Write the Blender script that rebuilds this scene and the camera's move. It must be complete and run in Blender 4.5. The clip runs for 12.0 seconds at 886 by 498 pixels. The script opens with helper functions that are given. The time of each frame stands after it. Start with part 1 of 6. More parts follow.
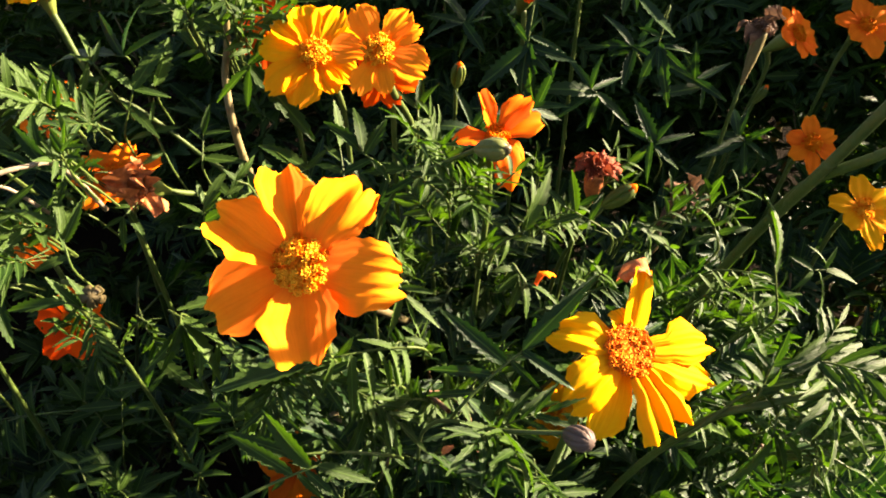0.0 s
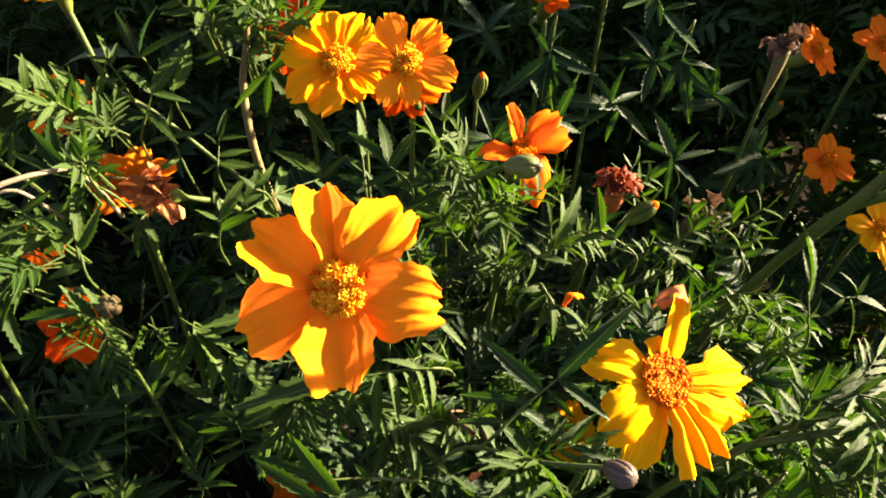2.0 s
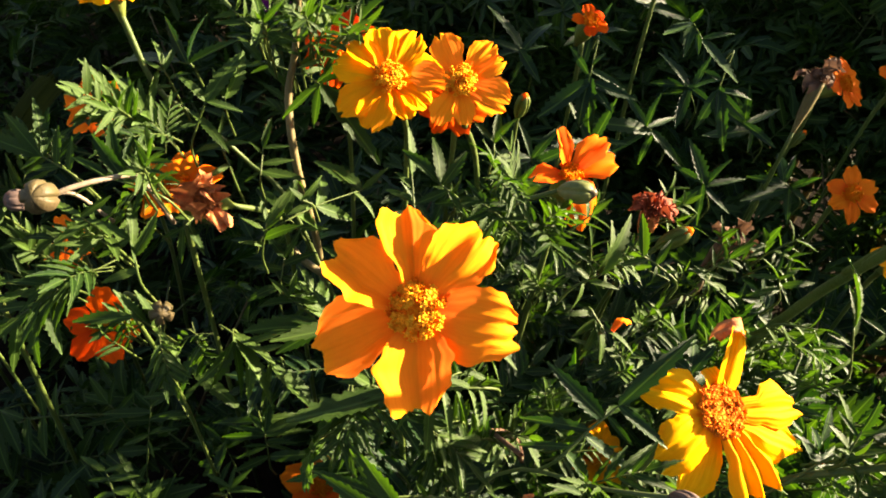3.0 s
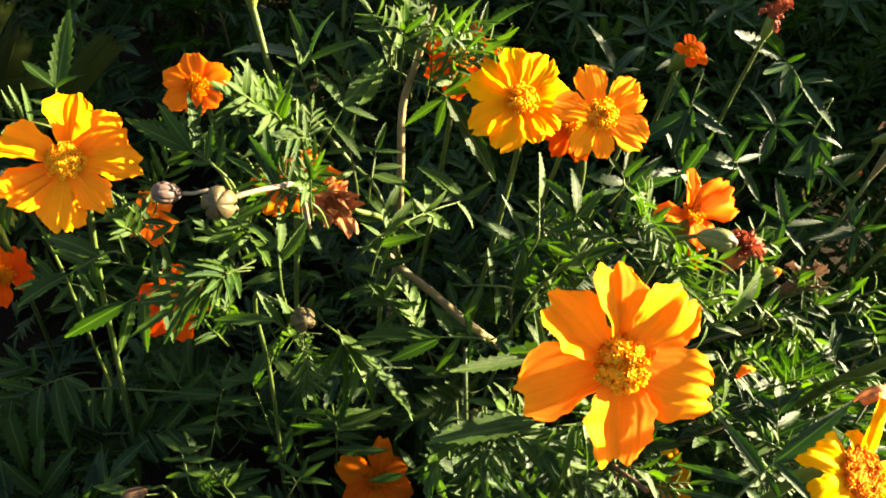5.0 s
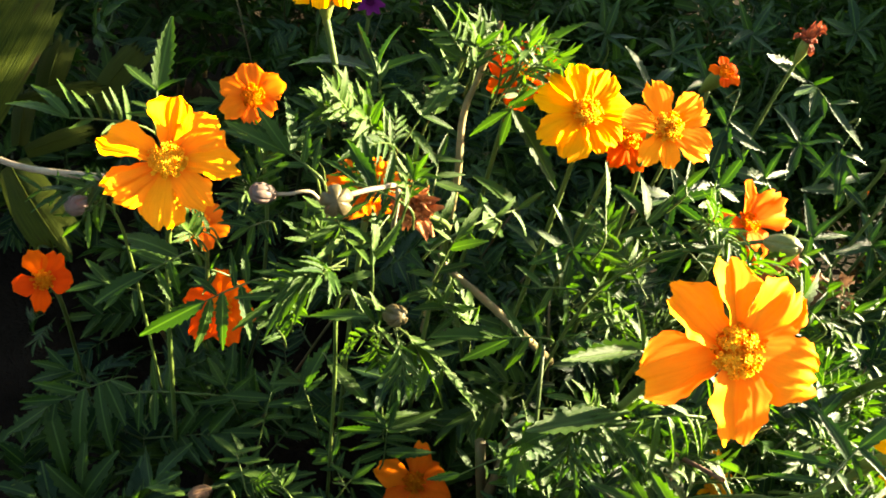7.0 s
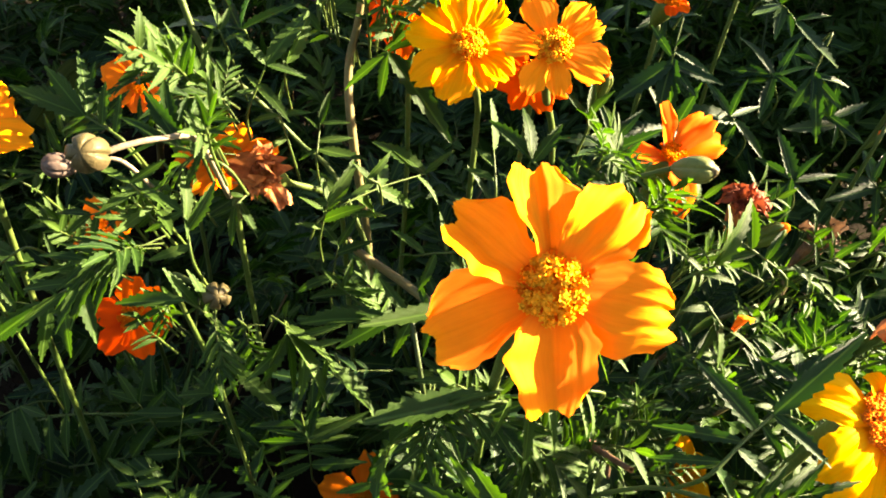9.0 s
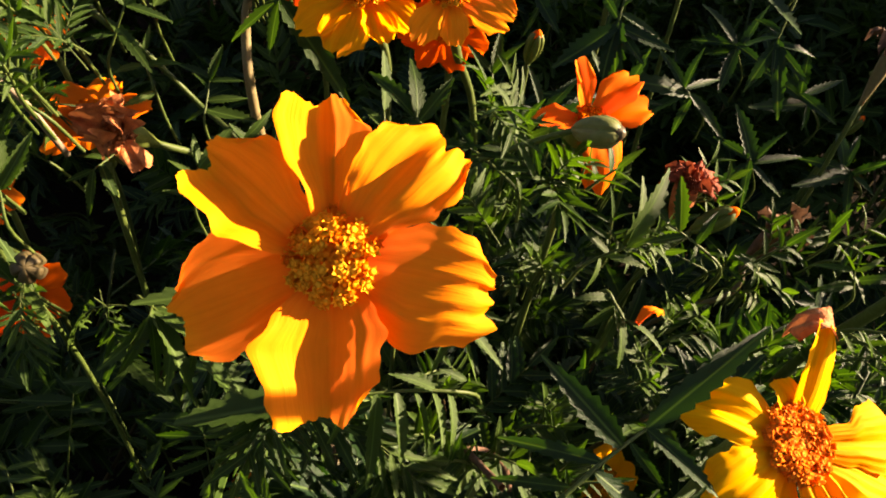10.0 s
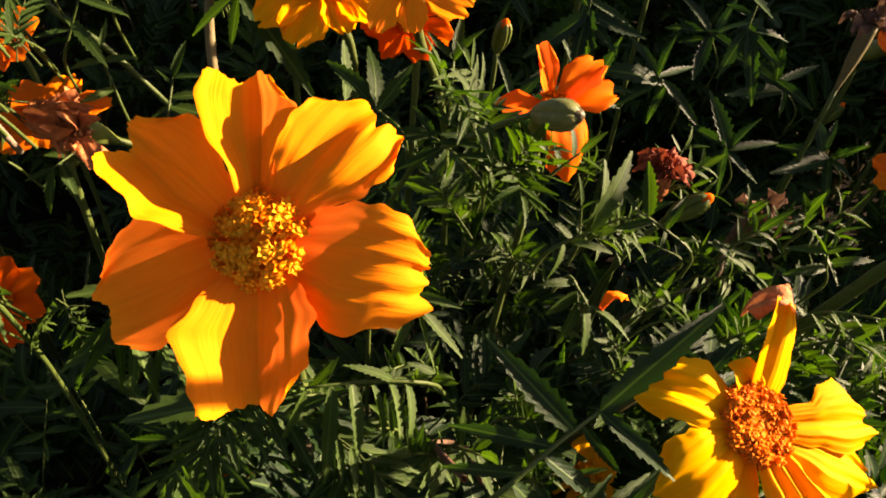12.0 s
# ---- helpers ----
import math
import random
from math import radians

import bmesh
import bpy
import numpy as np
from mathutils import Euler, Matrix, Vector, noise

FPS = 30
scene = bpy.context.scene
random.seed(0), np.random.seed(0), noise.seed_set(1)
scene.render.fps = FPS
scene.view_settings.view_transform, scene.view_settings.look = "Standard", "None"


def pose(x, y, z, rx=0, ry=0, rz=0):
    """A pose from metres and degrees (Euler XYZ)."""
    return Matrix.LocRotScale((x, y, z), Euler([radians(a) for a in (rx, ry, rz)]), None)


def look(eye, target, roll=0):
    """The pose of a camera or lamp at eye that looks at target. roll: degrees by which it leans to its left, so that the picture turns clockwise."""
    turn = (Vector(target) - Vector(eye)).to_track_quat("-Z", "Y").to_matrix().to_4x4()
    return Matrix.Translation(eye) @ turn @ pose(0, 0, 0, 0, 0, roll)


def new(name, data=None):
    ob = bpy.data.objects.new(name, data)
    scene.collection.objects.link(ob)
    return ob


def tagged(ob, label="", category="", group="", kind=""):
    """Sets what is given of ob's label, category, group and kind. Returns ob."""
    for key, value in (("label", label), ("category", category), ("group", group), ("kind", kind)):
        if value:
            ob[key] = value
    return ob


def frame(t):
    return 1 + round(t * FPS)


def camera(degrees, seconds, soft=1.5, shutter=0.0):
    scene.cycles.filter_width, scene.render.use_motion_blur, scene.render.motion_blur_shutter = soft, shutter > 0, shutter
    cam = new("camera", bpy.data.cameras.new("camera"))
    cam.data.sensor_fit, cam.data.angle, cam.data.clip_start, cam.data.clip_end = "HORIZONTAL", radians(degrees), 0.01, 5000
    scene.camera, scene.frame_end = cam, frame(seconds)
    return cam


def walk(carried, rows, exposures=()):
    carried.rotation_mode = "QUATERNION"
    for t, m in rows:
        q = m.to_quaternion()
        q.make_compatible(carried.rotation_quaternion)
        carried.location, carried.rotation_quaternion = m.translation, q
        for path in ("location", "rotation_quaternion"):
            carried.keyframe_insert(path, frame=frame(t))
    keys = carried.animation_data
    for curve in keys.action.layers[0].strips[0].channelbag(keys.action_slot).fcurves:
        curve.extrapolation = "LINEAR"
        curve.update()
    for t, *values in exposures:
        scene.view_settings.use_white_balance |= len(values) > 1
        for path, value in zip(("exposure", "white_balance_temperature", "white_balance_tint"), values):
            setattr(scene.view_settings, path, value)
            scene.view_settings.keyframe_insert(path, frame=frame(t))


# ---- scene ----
cam = camera(60.0, 12.0, 1.8)
PATH = [
    (0, (-0.006, 0.0, 0.523), (0.031, 1.483, -0.818), 1.0),
    (0.5, (-0.006, 0.002, 0.521), (0.035, 1.481, -0.825), 1.3),
    (1, (-0.004, 0.006, 0.519), (0.04, 1.471, -0.842), 1.3),
    (1.5, (-0.006, 0.007, 0.519), (0.046, 1.473, -0.841), 1.7),
    (2, (-0.017, 0.008, 0.523), (0.041, 1.491, -0.817), 3.0),
    (2.5, (-0.029, 0.008, 0.526), (0.032, 1.507, -0.796), 4.5),
    (2.7, (-0.033, 0.007, 0.525), (0.037, 1.506, -0.798), 5.2),
    (4.3, (-0.055, 0.024, 0.547), (0.03, 1.479, -0.822), 9.3),
    (4.5, (-0.066, 0.022, 0.543), (0.042, 1.474, -0.828), 11.0),
    (5, (-0.093, 0.014, 0.536), (0.059, 1.467, -0.829), 13.5),
    (5.5, (-0.117, 0.004, 0.531), (0.075, 1.475, -0.81), 15.2),
    (6, (-0.131, 0.0, 0.531), (0.104, 1.495, -0.777), 17.1),
    (6.5, (-0.132, -0.002, 0.532), (0.109, 1.494, -0.773), 16.8),
    (6.7, (-0.132, -0.002, 0.532), (0.103, 1.493, -0.776), 16.5),
    (8.3, (-0.115, 0.001, 0.522), (0.051, 1.498, -0.793), 11.1),
    (8.5, (-0.097, 0.001, 0.511), (0.049, 1.491, -0.815), 9.9),
    (9, (-0.059, 0.025, 0.498), (-0.007, 1.54, -0.806), 6.7),
    (9.5, (-0.032, 0.043, 0.486), (0.023, 1.544, -0.835), 7.2),
    (10, (-0.022, 0.049, 0.476), (0.017, 1.55, -0.845), 7.8),
    (10.5, (-0.018, 0.053, 0.47), (0.028, 1.549, -0.857), 7.4),
    (11, (-0.017, 0.054, 0.469), (0.032, 1.554, -0.854), 7.1),
    (11.5, (-0.015, 0.054, 0.47), (0.034, 1.556, -0.851), 7.1),
    (12, (-0.013, 0.05, 0.472), (0.035, 1.556, -0.843), 6.7),
]
walk(cam, [(t, look(eye, target, roll)) for t, eye, target, roll in PATH], [(0, 2.35, 7400, 19), (2.5, 2.32, 7400, 19), (4.5, 2.65, 7700, 13), (6.5, 3.35, 7800, 4), (8.5, 3.33, 7800, 4), (9.0, 2.97, 7800, 9), (9.5, 2.2, 7900, 18), (10, 1.7, 8000, 26), (10.5, 1.65, 8100, 30), (12, 1.55, 8100, 30)])

# ---- light ----
SUN_DIR = Vector((0.883, 0.321, 0.342)).normalized()
world = bpy.data.worlds.new("sky")
scene.world = world
world.use_nodes = True
wn = world.node_tree.nodes
sky = wn.new("ShaderNodeTexSky")
sky.sky_type, sky.sun_disc = "NISHITA", False
sky.sun_elevation = math.asin(SUN_DIR.z)
sky.sun_rotation = math.atan2(SUN_DIR.x, SUN_DIR.y)
wn["Background"].inputs["Strength"].default_value = 0.064
world.node_tree.links.new(sky.outputs["Color"], wn["Background"].inputs["Color"])
sun_data = bpy.data.lights.new("sun", "SUN")
sun_data.energy, sun_data.angle, sun_data.color = 10.0, radians(0.5), (1.0, 0.91, 0.68)
sun = new("sun", sun_data)
sun.matrix_world = Matrix.Translation((1, 0, 1)) @ SUN_DIR.to_track_quat("Z", "Y").to_matrix().to_4x4()


# ---- materials ----
def node_material(name):
    m = bpy.data.materials.new(name)
    m.use_nodes = True
    nt = m.node_tree
    nt.nodes.clear()
    return m, nt.nodes, nt.links


def ramp(nodes, links, fac, stops):
    r = nodes.new("ShaderNodeValToRGB")
    while len(r.color_ramp.elements) < len(stops):
        r.color_ramp.elements.new(0.5)
    for e, (p, c) in zip(r.color_ramp.elements, stops):
        e.position, e.color = p, (*c, 1)
    links.new(fac, r.inputs[0])
    return r.outputs[0]


def noise_of(nodes, links, vec, scale, detail=4.0, rough=0.6):
    n = nodes.new("ShaderNodeTexNoise")
    n.inputs["Scale"].default_value, n.inputs["Detail"].default_value, n.inputs["Roughness"].default_value = scale, detail, rough
    if vec is not None:
        links.new(vec, n.inputs["Vector"])
    return n.outputs["Fac"]


def mixed(nodes, links, a, b, fac, mode="MIX"):
    n = nodes.new("ShaderNodeMix")
    n.data_type, n.blend_type = "RGBA", mode
    for value, socket in ((fac, n.inputs["Factor"]), (a, n.inputs["A"]), (b, n.inputs["B"])):
        if isinstance(value, (int, float)):
            socket.default_value = value
        elif isinstance(value, tuple):
            socket.default_value = (*value, 1)
        else:
            links.new(value, socket)
    return n.outputs["Result"]


def stretched(nodes, links, sx, sy, source="UV"):
    tc = nodes.new("ShaderNodeTexCoord")
    mp = nodes.new("ShaderNodeMapping")
    mp.inputs["Scale"].default_value = (sx, sy, 1)
    links.new(tc.outputs[source], mp.inputs["Vector"])
    return mp.outputs["Vector"], tc


def finish(m, nodes, links, colour, rough, spec=0.5, bump=None, bump_strength=0.3, bump_distance=0.001, thin=0.0, thin_colour=None, sheen=0.0):
    out = nodes.new("ShaderNodeOutputMaterial")
    p = nodes.new("ShaderNodeBsdfPrincipled")
    if isinstance(colour, tuple):
        p.inputs["Base Color"].default_value = (*colour, 1)
    else:
        links.new(colour, p.inputs["Base Color"])
    if isinstance(rough, (int, float)):
        p.inputs["Roughness"].default_value = rough
    else:
        links.new(rough, p.inputs["Roughness"])
    p.inputs["Specular IOR Level"].default_value = spec
    p.inputs["Sheen Weight"].default_value = sheen
    if bump is not None:
        b = nodes.new("ShaderNodeBump")
        b.inputs["Strength"].default_value, b.inputs["Distance"].default_value = bump_strength, bump_distance
        links.new(bump, b.inputs["Height"])
        links.new(b.outputs[0], p.inputs["Normal"])
    if thin > 0:
        tr = nodes.new("ShaderNodeBsdfTranslucent")
        if isinstance(thin_colour, tuple):
            tr.inputs["Color"].default_value = (*thin_colour, 1)
        else:
            links.new(thin_colour if thin_colour is not None else colour, tr.inputs["Color"])
        mx = nodes.new("ShaderNodeMixShader")
        mx.inputs[0].default_value = thin
        links.new(p.outputs[0], mx.inputs[1])
        links.new(tr.outputs[0], mx.inputs[2])
        links.new(mx.outputs[0], out.inputs[0])
    else:
        links.new(p.outputs[0], out.inputs[0])
    return m


def petal_material(name, base, edge, throat, thin=0.27):
    """Velvety petal with fine lengthwise veins, a deeper throat and a paler rim."""
    m, n, l = node_material(name)
    vec, tc = stretched(n, l, 26, 1.6)
    veins = noise_of(n, l, vec, 1.0, 3)
    blot = noise_of(n, l, tc.outputs["Object"], 170, 3)
    sep = n.new("ShaderNodeSeparateXYZ")
    l.new(tc.outputs["UV"], sep.inputs[0])
    along = ramp(n, l, sep.outputs["Y"], [(0.0, throat), (0.45, base), (0.86, base), (1.0, edge)])
    col = mixed(n, l, along, mixed(n, l, along, (0.78, 0.66, 0.5), 1.0, "MULTIPLY"), ramp(n, l, veins, [(0.40, (0, 0, 0)), (0.72, (0.34, 0.34, 0.34))]))
    info = n.new("ShaderNodeObjectInfo")
    hs = n.new("ShaderNodeHueSaturation")
    l.new(col, hs.inputs["Color"])
    mr = n.new("ShaderNodeMapRange")
    l.new(blot, mr.inputs[0])
    mr.inputs[3].default_value, mr.inputs[4].default_value = 0.88, 1.1
    l.new(mr.outputs[0], hs.inputs["Value"])
    hr = n.new("ShaderNodeMapRange")
    l.new(info.outputs["Random"], hr.inputs[0])
    hr.inputs[3].default_value, hr.inputs[4].default_value = 0.494, 0.506
    l.new(hr.outputs[0], hs.inputs["Hue"])
    # transmitted tint; its raised blue imitates sky sheen on shaded petal parts
    glow = mixed(n, l, hs.outputs[0], (1.0, 0.68, 2.2), 1.0, "MULTIPLY")
    return finish(m, n, l, hs.outputs[0], 0.6, 0.02, veins, 0.3, 0.0005, thin, glow)


def leaf_material(name, dark, light, thin=0.34, rough=0.42):
    """Glossy leaf: paler midrib, side veins, patches and a slight difference from leaf to leaf."""
    m, n, l = node_material(name)
    tc = n.new("ShaderNodeTexCoord")
    sep = n.new("ShaderNodeSeparateXYZ")
    l.new(tc.outputs["UV"], sep.inputs[0])
    d = n.new("ShaderNodeMath")
    d.operation = "SUBTRACT"
    l.new(sep.outputs["X"], d.inputs[0])
    d.inputs[1].default_value = 0.5
    ab = n.new("ShaderNodeMath")
    ab.operation = "ABSOLUTE"
    l.new(d.outputs[0], ab.inputs[0])
    rib = ramp(n, l, ab.outputs[0], [(0.0, (1, 1, 1)), (0.07, (0, 0, 0))])
    slant = n.new("ShaderNodeMath")
    slant.operation = "MULTIPLY_ADD"
    l.new(ab.outputs[0], slant.inputs[0])
    slant.inputs[1].default_value = -0.5
    l.new(sep.outputs["Y"], slant.inputs[2])
    wv = n.new("ShaderNodeMath")
    wv.operation = "SINE"
    sc = n.new("ShaderNodeMath")
    sc.operation = "MULTIPLY"
    l.new(slant.outputs[0], sc.inputs[0])
    sc.inputs[1].default_value = 55
    l.new(sc.outputs[0], wv.inputs[0])
    info = n.new("ShaderNodeObjectInfo")
    geo = n.new("ShaderNodeNewGeometry")
    add = n.new("ShaderNodeMath")
    add.operation = "ADD"
    l.new(info.outputs["Random"], add.inputs[0])
    l.new(geo.outputs["Random Per Island"], add.inputs[1])
    half = n.new("ShaderNodeMath")
    half.operation = "MULTIPLY"
    half.inputs[1].default_value = 0.5
    l.new(add.outputs[0], half.inputs[0])
    own = ramp(n, l, half.outputs[0], [(0.15, dark), (0.85, light)])
    patch = noise_of(n, l, tc.outputs["Object"], 260, 4)
    col = mixed(n, l, own, mixed(n, l, own, (0.62, 0.66, 0.6), 1.0, "MULTIPLY"), patch)
    col = mixed(n, l, col, (0.10, 0.17, 0.04), mixed(n, l, (0, 0, 0), (0.5, 0.5, 0.5), rib))
    grain = noise_of(n, l, tc.outputs["Object"], 1900, 2)
    ht = mixed(n, l, mixed(n, l, grain, wv.outputs[0], 0.25), (1, 1, 1), rib)
    ro = n.new("ShaderNodeMapRange")
    l.new(patch, ro.inputs[0])
    ro.inputs[3].default_value, ro.inputs[4].default_value = rough - 0.07, rough + 0.14
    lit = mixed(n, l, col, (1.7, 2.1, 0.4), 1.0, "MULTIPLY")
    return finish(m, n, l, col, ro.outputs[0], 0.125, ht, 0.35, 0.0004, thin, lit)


def stem_material(name, a, b, thin=0.0):
    m, n, l = node_material(name)
    tc = n.new("ShaderNodeTexCoord")
    big = noise_of(n, l, tc.outputs["Object"], 45, 3)
    fine = noise_of(n, l, tc.outputs["Object"], 700, 3)
    col = ramp(n, l, big, [(0.35, a), (0.68, b)])
    col = mixed(n, l, col, mixed(n, l, col, (0.55, 0.55, 0.5), 1.0, "MULTIPLY"), fine)
    return finish(m, n, l, col, 0.5, 0.16, fine, 0.5, 0.0006)


def floret_material(name, a, b):
    m, n, l = node_material(name)
    geo = n.new("ShaderNodeNewGeometry")
    tc = n.new("ShaderNodeTexCoord")
    fine = noise_of(n, l, tc.outputs["Object"], 1500, 2)
    col = ramp(n, l, geo.outputs["Random Per Island"], [(0.1, a), (0.9, b)])
    col = mixed(n, l, col, mixed(n, l, col, (0.8, 0.66, 0.6), 1.0, "MULTIPLY"), fine)
    return finish(m, n, l, col, 0.6, 0.03, fine, 0.3, 0.0003, 0.42, col)


def crumpled_material(name, a, b):
    m, n, l = node_material(name)
    tc = n.new("ShaderNodeTexCoord")
    big = noise_of(n, l, tc.outputs["Object"], 210, 5, 0.7)
    fine = noise_of(n, l, tc.outputs["Object"], 900, 3)
    col = ramp(n, l, big, [(0.33, a), (0.66, b)])
    return finish(m, n, l, col, 0.75, 0.2, fine, 0.7, 0.001, 0.15, col)


def strap_material():
    """Long blade: lengthwise streaks of olive and yellow-green with brown dried patches."""
    m, n, l = node_material("strap_leaf_olive")
    vec, tc = stretched(n, l, 60, 2.5)
    streak = noise_of(n, l, vec, 1.0, 4)
    vec2, _ = stretched(n, l, 9, 3)
    dry = noise_of(n, l, vec2, 1.0, 5, 0.7)
    col = ramp(n, l, streak, [(0.34, (0.010, 0.016, 0.0018)), (0.66, (0.032, 0.040, 0.004))])
    col = mixed(n, l, col, (0.02, 0.013, 0.005), ramp(n, l, dry, [(0.60, (0, 0, 0)), (0.66, (1, 1, 1))]))
    return finish(m, n, l, col, 0.7, 0.05, streak, 0.6, 0.001, 0.25, col)


M_MAIN = petal_material("petal_orange_gold", (0.94, 0.264, 0.012), (0.95, 0.31, 0.012), (0.90, 0.18, 0.010))
M_YELLOW = petal_material("petal_yellow", (0.90, 0.38, 0.008), (0.90, 0.40, 0.008), (0.86, 0.25, 0.008))
M_GOLD = petal_material("petal_gold", (0.90, 0.34, 0.008), (0.90, 0.38, 0.008), (0.84, 0.22, 0.008))
M_ORANGE = petal_material("petal_orange", (0.88, 0.16, 0.010), (0.90, 0.20, 0.010), (0.80, 0.10, 0.008))
M_RED = petal_material("petal_red_orange", (0.80, 0.075, 0.004), (0.84, 0.10, 0.005), (0.66, 0.05, 0.004))
M_PURPLE = petal_material("petal_magenta", (0.10, 0.008, 0.08), (0.12, 0.014, 0.09), (0.07, 0.005, 0.05))
M_FLORET = floret_material("floret_gold", (0.96, 0.40, 0.025), (0.97, 0.56, 0.04))
M_FLORET_RED = floret_material("floret_orange", (0.82, 0.19, 0.010), (0.88, 0.32, 0.015))
M_FLORET_RUST = floret_material("floret_rust", (0.74, 0.18, 0.018), (0.86, 0.30, 0.03))
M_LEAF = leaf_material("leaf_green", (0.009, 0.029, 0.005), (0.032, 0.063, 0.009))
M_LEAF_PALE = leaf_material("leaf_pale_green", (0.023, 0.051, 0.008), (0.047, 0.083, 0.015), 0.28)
# part of the random leaf mix; also darkens back sprays in place of shade
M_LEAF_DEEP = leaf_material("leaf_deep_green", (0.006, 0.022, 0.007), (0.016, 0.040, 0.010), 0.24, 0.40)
M_STEM = stem_material("stem_green", (0.045, 0.075, 0.014), (0.075, 0.10, 0.024))
M_STEM_RED = stem_material("stem_reddish", (0.075, 0.075, 0.022), (0.10, 0.055, 0.026))
M_STEM_DARK = stem_material("stem_dark_green", (0.045, 0.075, 0.018), (0.075, 0.095, 0.028))
M_BRANCH = stem_material("branch_green", (0.022, 0.042, 0.010), (0.045, 0.060, 0.018))
M_STEM_DRY = stem_material("stem_dry", (0.26, 0.20, 0.14), (0.18, 0.13, 0.095))
M_STEM_TAN = stem_material("stem_tan", (0.20, 0.15, 0.07), (0.11, 0.09, 0.04))
M_CALYX = stem_material("calyx_green", (0.065, 0.095, 0.016), (0.12, 0.145, 0.030))
M_BUD_GREEN = stem_material("bud_green", (0.12, 0.14, 0.035), (0.18, 0.17, 0.065))
M_BUD = stem_material("bud_pale", (0.070, 0.056, 0.022), (0.080, 0.052, 0.028))
M_BUD_PINK = stem_material("bud_mauve", (0.105, 0.070, 0.060), (0.075, 0.050, 0.044))
M_WILT = crumpled_material("petal_wilted", (0.22, 0.055, 0.02), (0.58, 0.19, 0.06))
M_WILT_RED = crumpled_material("petal_dry_red", (0.11, 0.024, 0.011), (0.32, 0.060, 0.022))
M_DRY = crumpled_material("petal_dry_brown", (0.06, 0.032, 0.022), (0.17, 0.085, 0.045))
M_STRAP = strap_material()


def soil_material():
    m, n, l = node_material("soil")
    tc = n.new("ShaderNodeTexCoord")
    a = noise_of(n, l, tc.outputs["Object"], 18, 6, 0.65)
    b = noise_of(n, l, tc.outputs["Object"], 240, 5, 0.7)
    col = ramp(n, l, a, [(0.3, (0.008, 0.006, 0.004)), (0.7, (0.020, 0.014, 0.010))])
    col = mixed(n, l, col, mixed(n, l, col, (0.45, 0.45, 0.45), 1.0, "MULTIPLY"), b)
    return finish(m, n, l, col, 0.95, 0.02, b, 0.9, 0.004)


M_SOIL = soil_material()


# ---- mesh helpers ----
def mesh_of(name, verts, faces, mats, uvs=None, smooth=True, slots=None):
    me = bpy.data.meshes.new(name)
    me.from_pydata(verts, [], faces)
    for mt in mats:
        me.materials.append(mt)
    if uvs is not None:
        layer = me.uv_layers.new(name="UVMap")
        idx = np.empty(len(me.loops), dtype=np.int32)
        me.loops.foreach_get("vertex_index", idx)
        layer.data.foreach_set("uv", np.asarray(uvs, dtype=np.float32)[idx].ravel())
    if slots is not None:
        me.polygons.foreach_set("material_index", np.asarray(slots, dtype=np.int32))
    if smooth:
        me.polygons.foreach_set("use_smooth", np.ones(len(me.polygons), dtype=bool))
    me.update()
    return me


def part(name, me, parent, m=None, label=""):
    ob = new(name, me)
    ob.parent = parent
    if m is not None:
        ob.matrix_basis = m
    return tagged(ob, label) if label else ob


def thing(name, place, label, category, group="", kind=""):
    ob = new(name)
    ob.empty_display_size = 0.01
    ob.location = place
    return tagged(ob, label, category, group, kind)


def spline(points, n):
    """Points of a smooth curve through the given points."""
    p = [Vector(q) for q in points]
    p = [2 * p[0] - p[1]] + p + [2 * p[-1] - p[-2]]
    out = []
    k = len(p) - 3
    for i in range(n):
        s = i / (n - 1) * k
        j = min(int(s), k - 1)
        t = s - j
        a, b, c, d = p[j:j + 4]
        out.append(0.5 * (2 * b + (c - a) * t + (2 * a - 5 * b + 4 * c - d) * t * t + (3 * b - a - 3 * c + d) * t ** 3))
    return out


def tube_data(points, radii, sides=7, n=None, base=0):
    pts = spline(points, n or max(6, 4 * len(points)))
    verts, faces = [], []
    side = Vector((0.3, 0.2, 0.9)).cross(pts[1] - pts[0])
    side.normalize()
    for i, q in enumerate(pts):
        d = (pts[min(i + 1, len(pts) - 1)] - pts[max(i - 1, 0)]).normalized()
        side = (side - d * side.dot(d)).normalized()
        up = d.cross(side)
        s = i / (len(pts) - 1) * (len(radii) - 1)
        j = min(int(s), len(radii) - 2)
        r = radii[j] + (radii[j + 1] - radii[j]) * (s - j)
        for k in range(sides):
            a = 2 * math.pi * k / sides
            verts.append(q + side * (r * math.cos(a)) + up * (r * math.sin(a)))
    for i in range(len(pts) - 1):
        for k in range(sides):
            a, b = base + i * sides + k, base + i * sides + (k + 1) % sides
            faces.append((a, b, b + sides, a + sides))
    m = len(pts) - 1
    faces.append(tuple(base + m * sides + k for k in range(sides)))
    return verts, faces


def tube(name, points, radii, mat, parent, sides=7, n=None, label=""):
    """A stalk through points given in the world."""
    o = Vector(parent.matrix_basis.translation)
    v, f = tube_data([Vector(q) - o for q in points], radii, sides, n)
    return part(name, mesh_of(name, v, f, [mat]), parent, None, label)


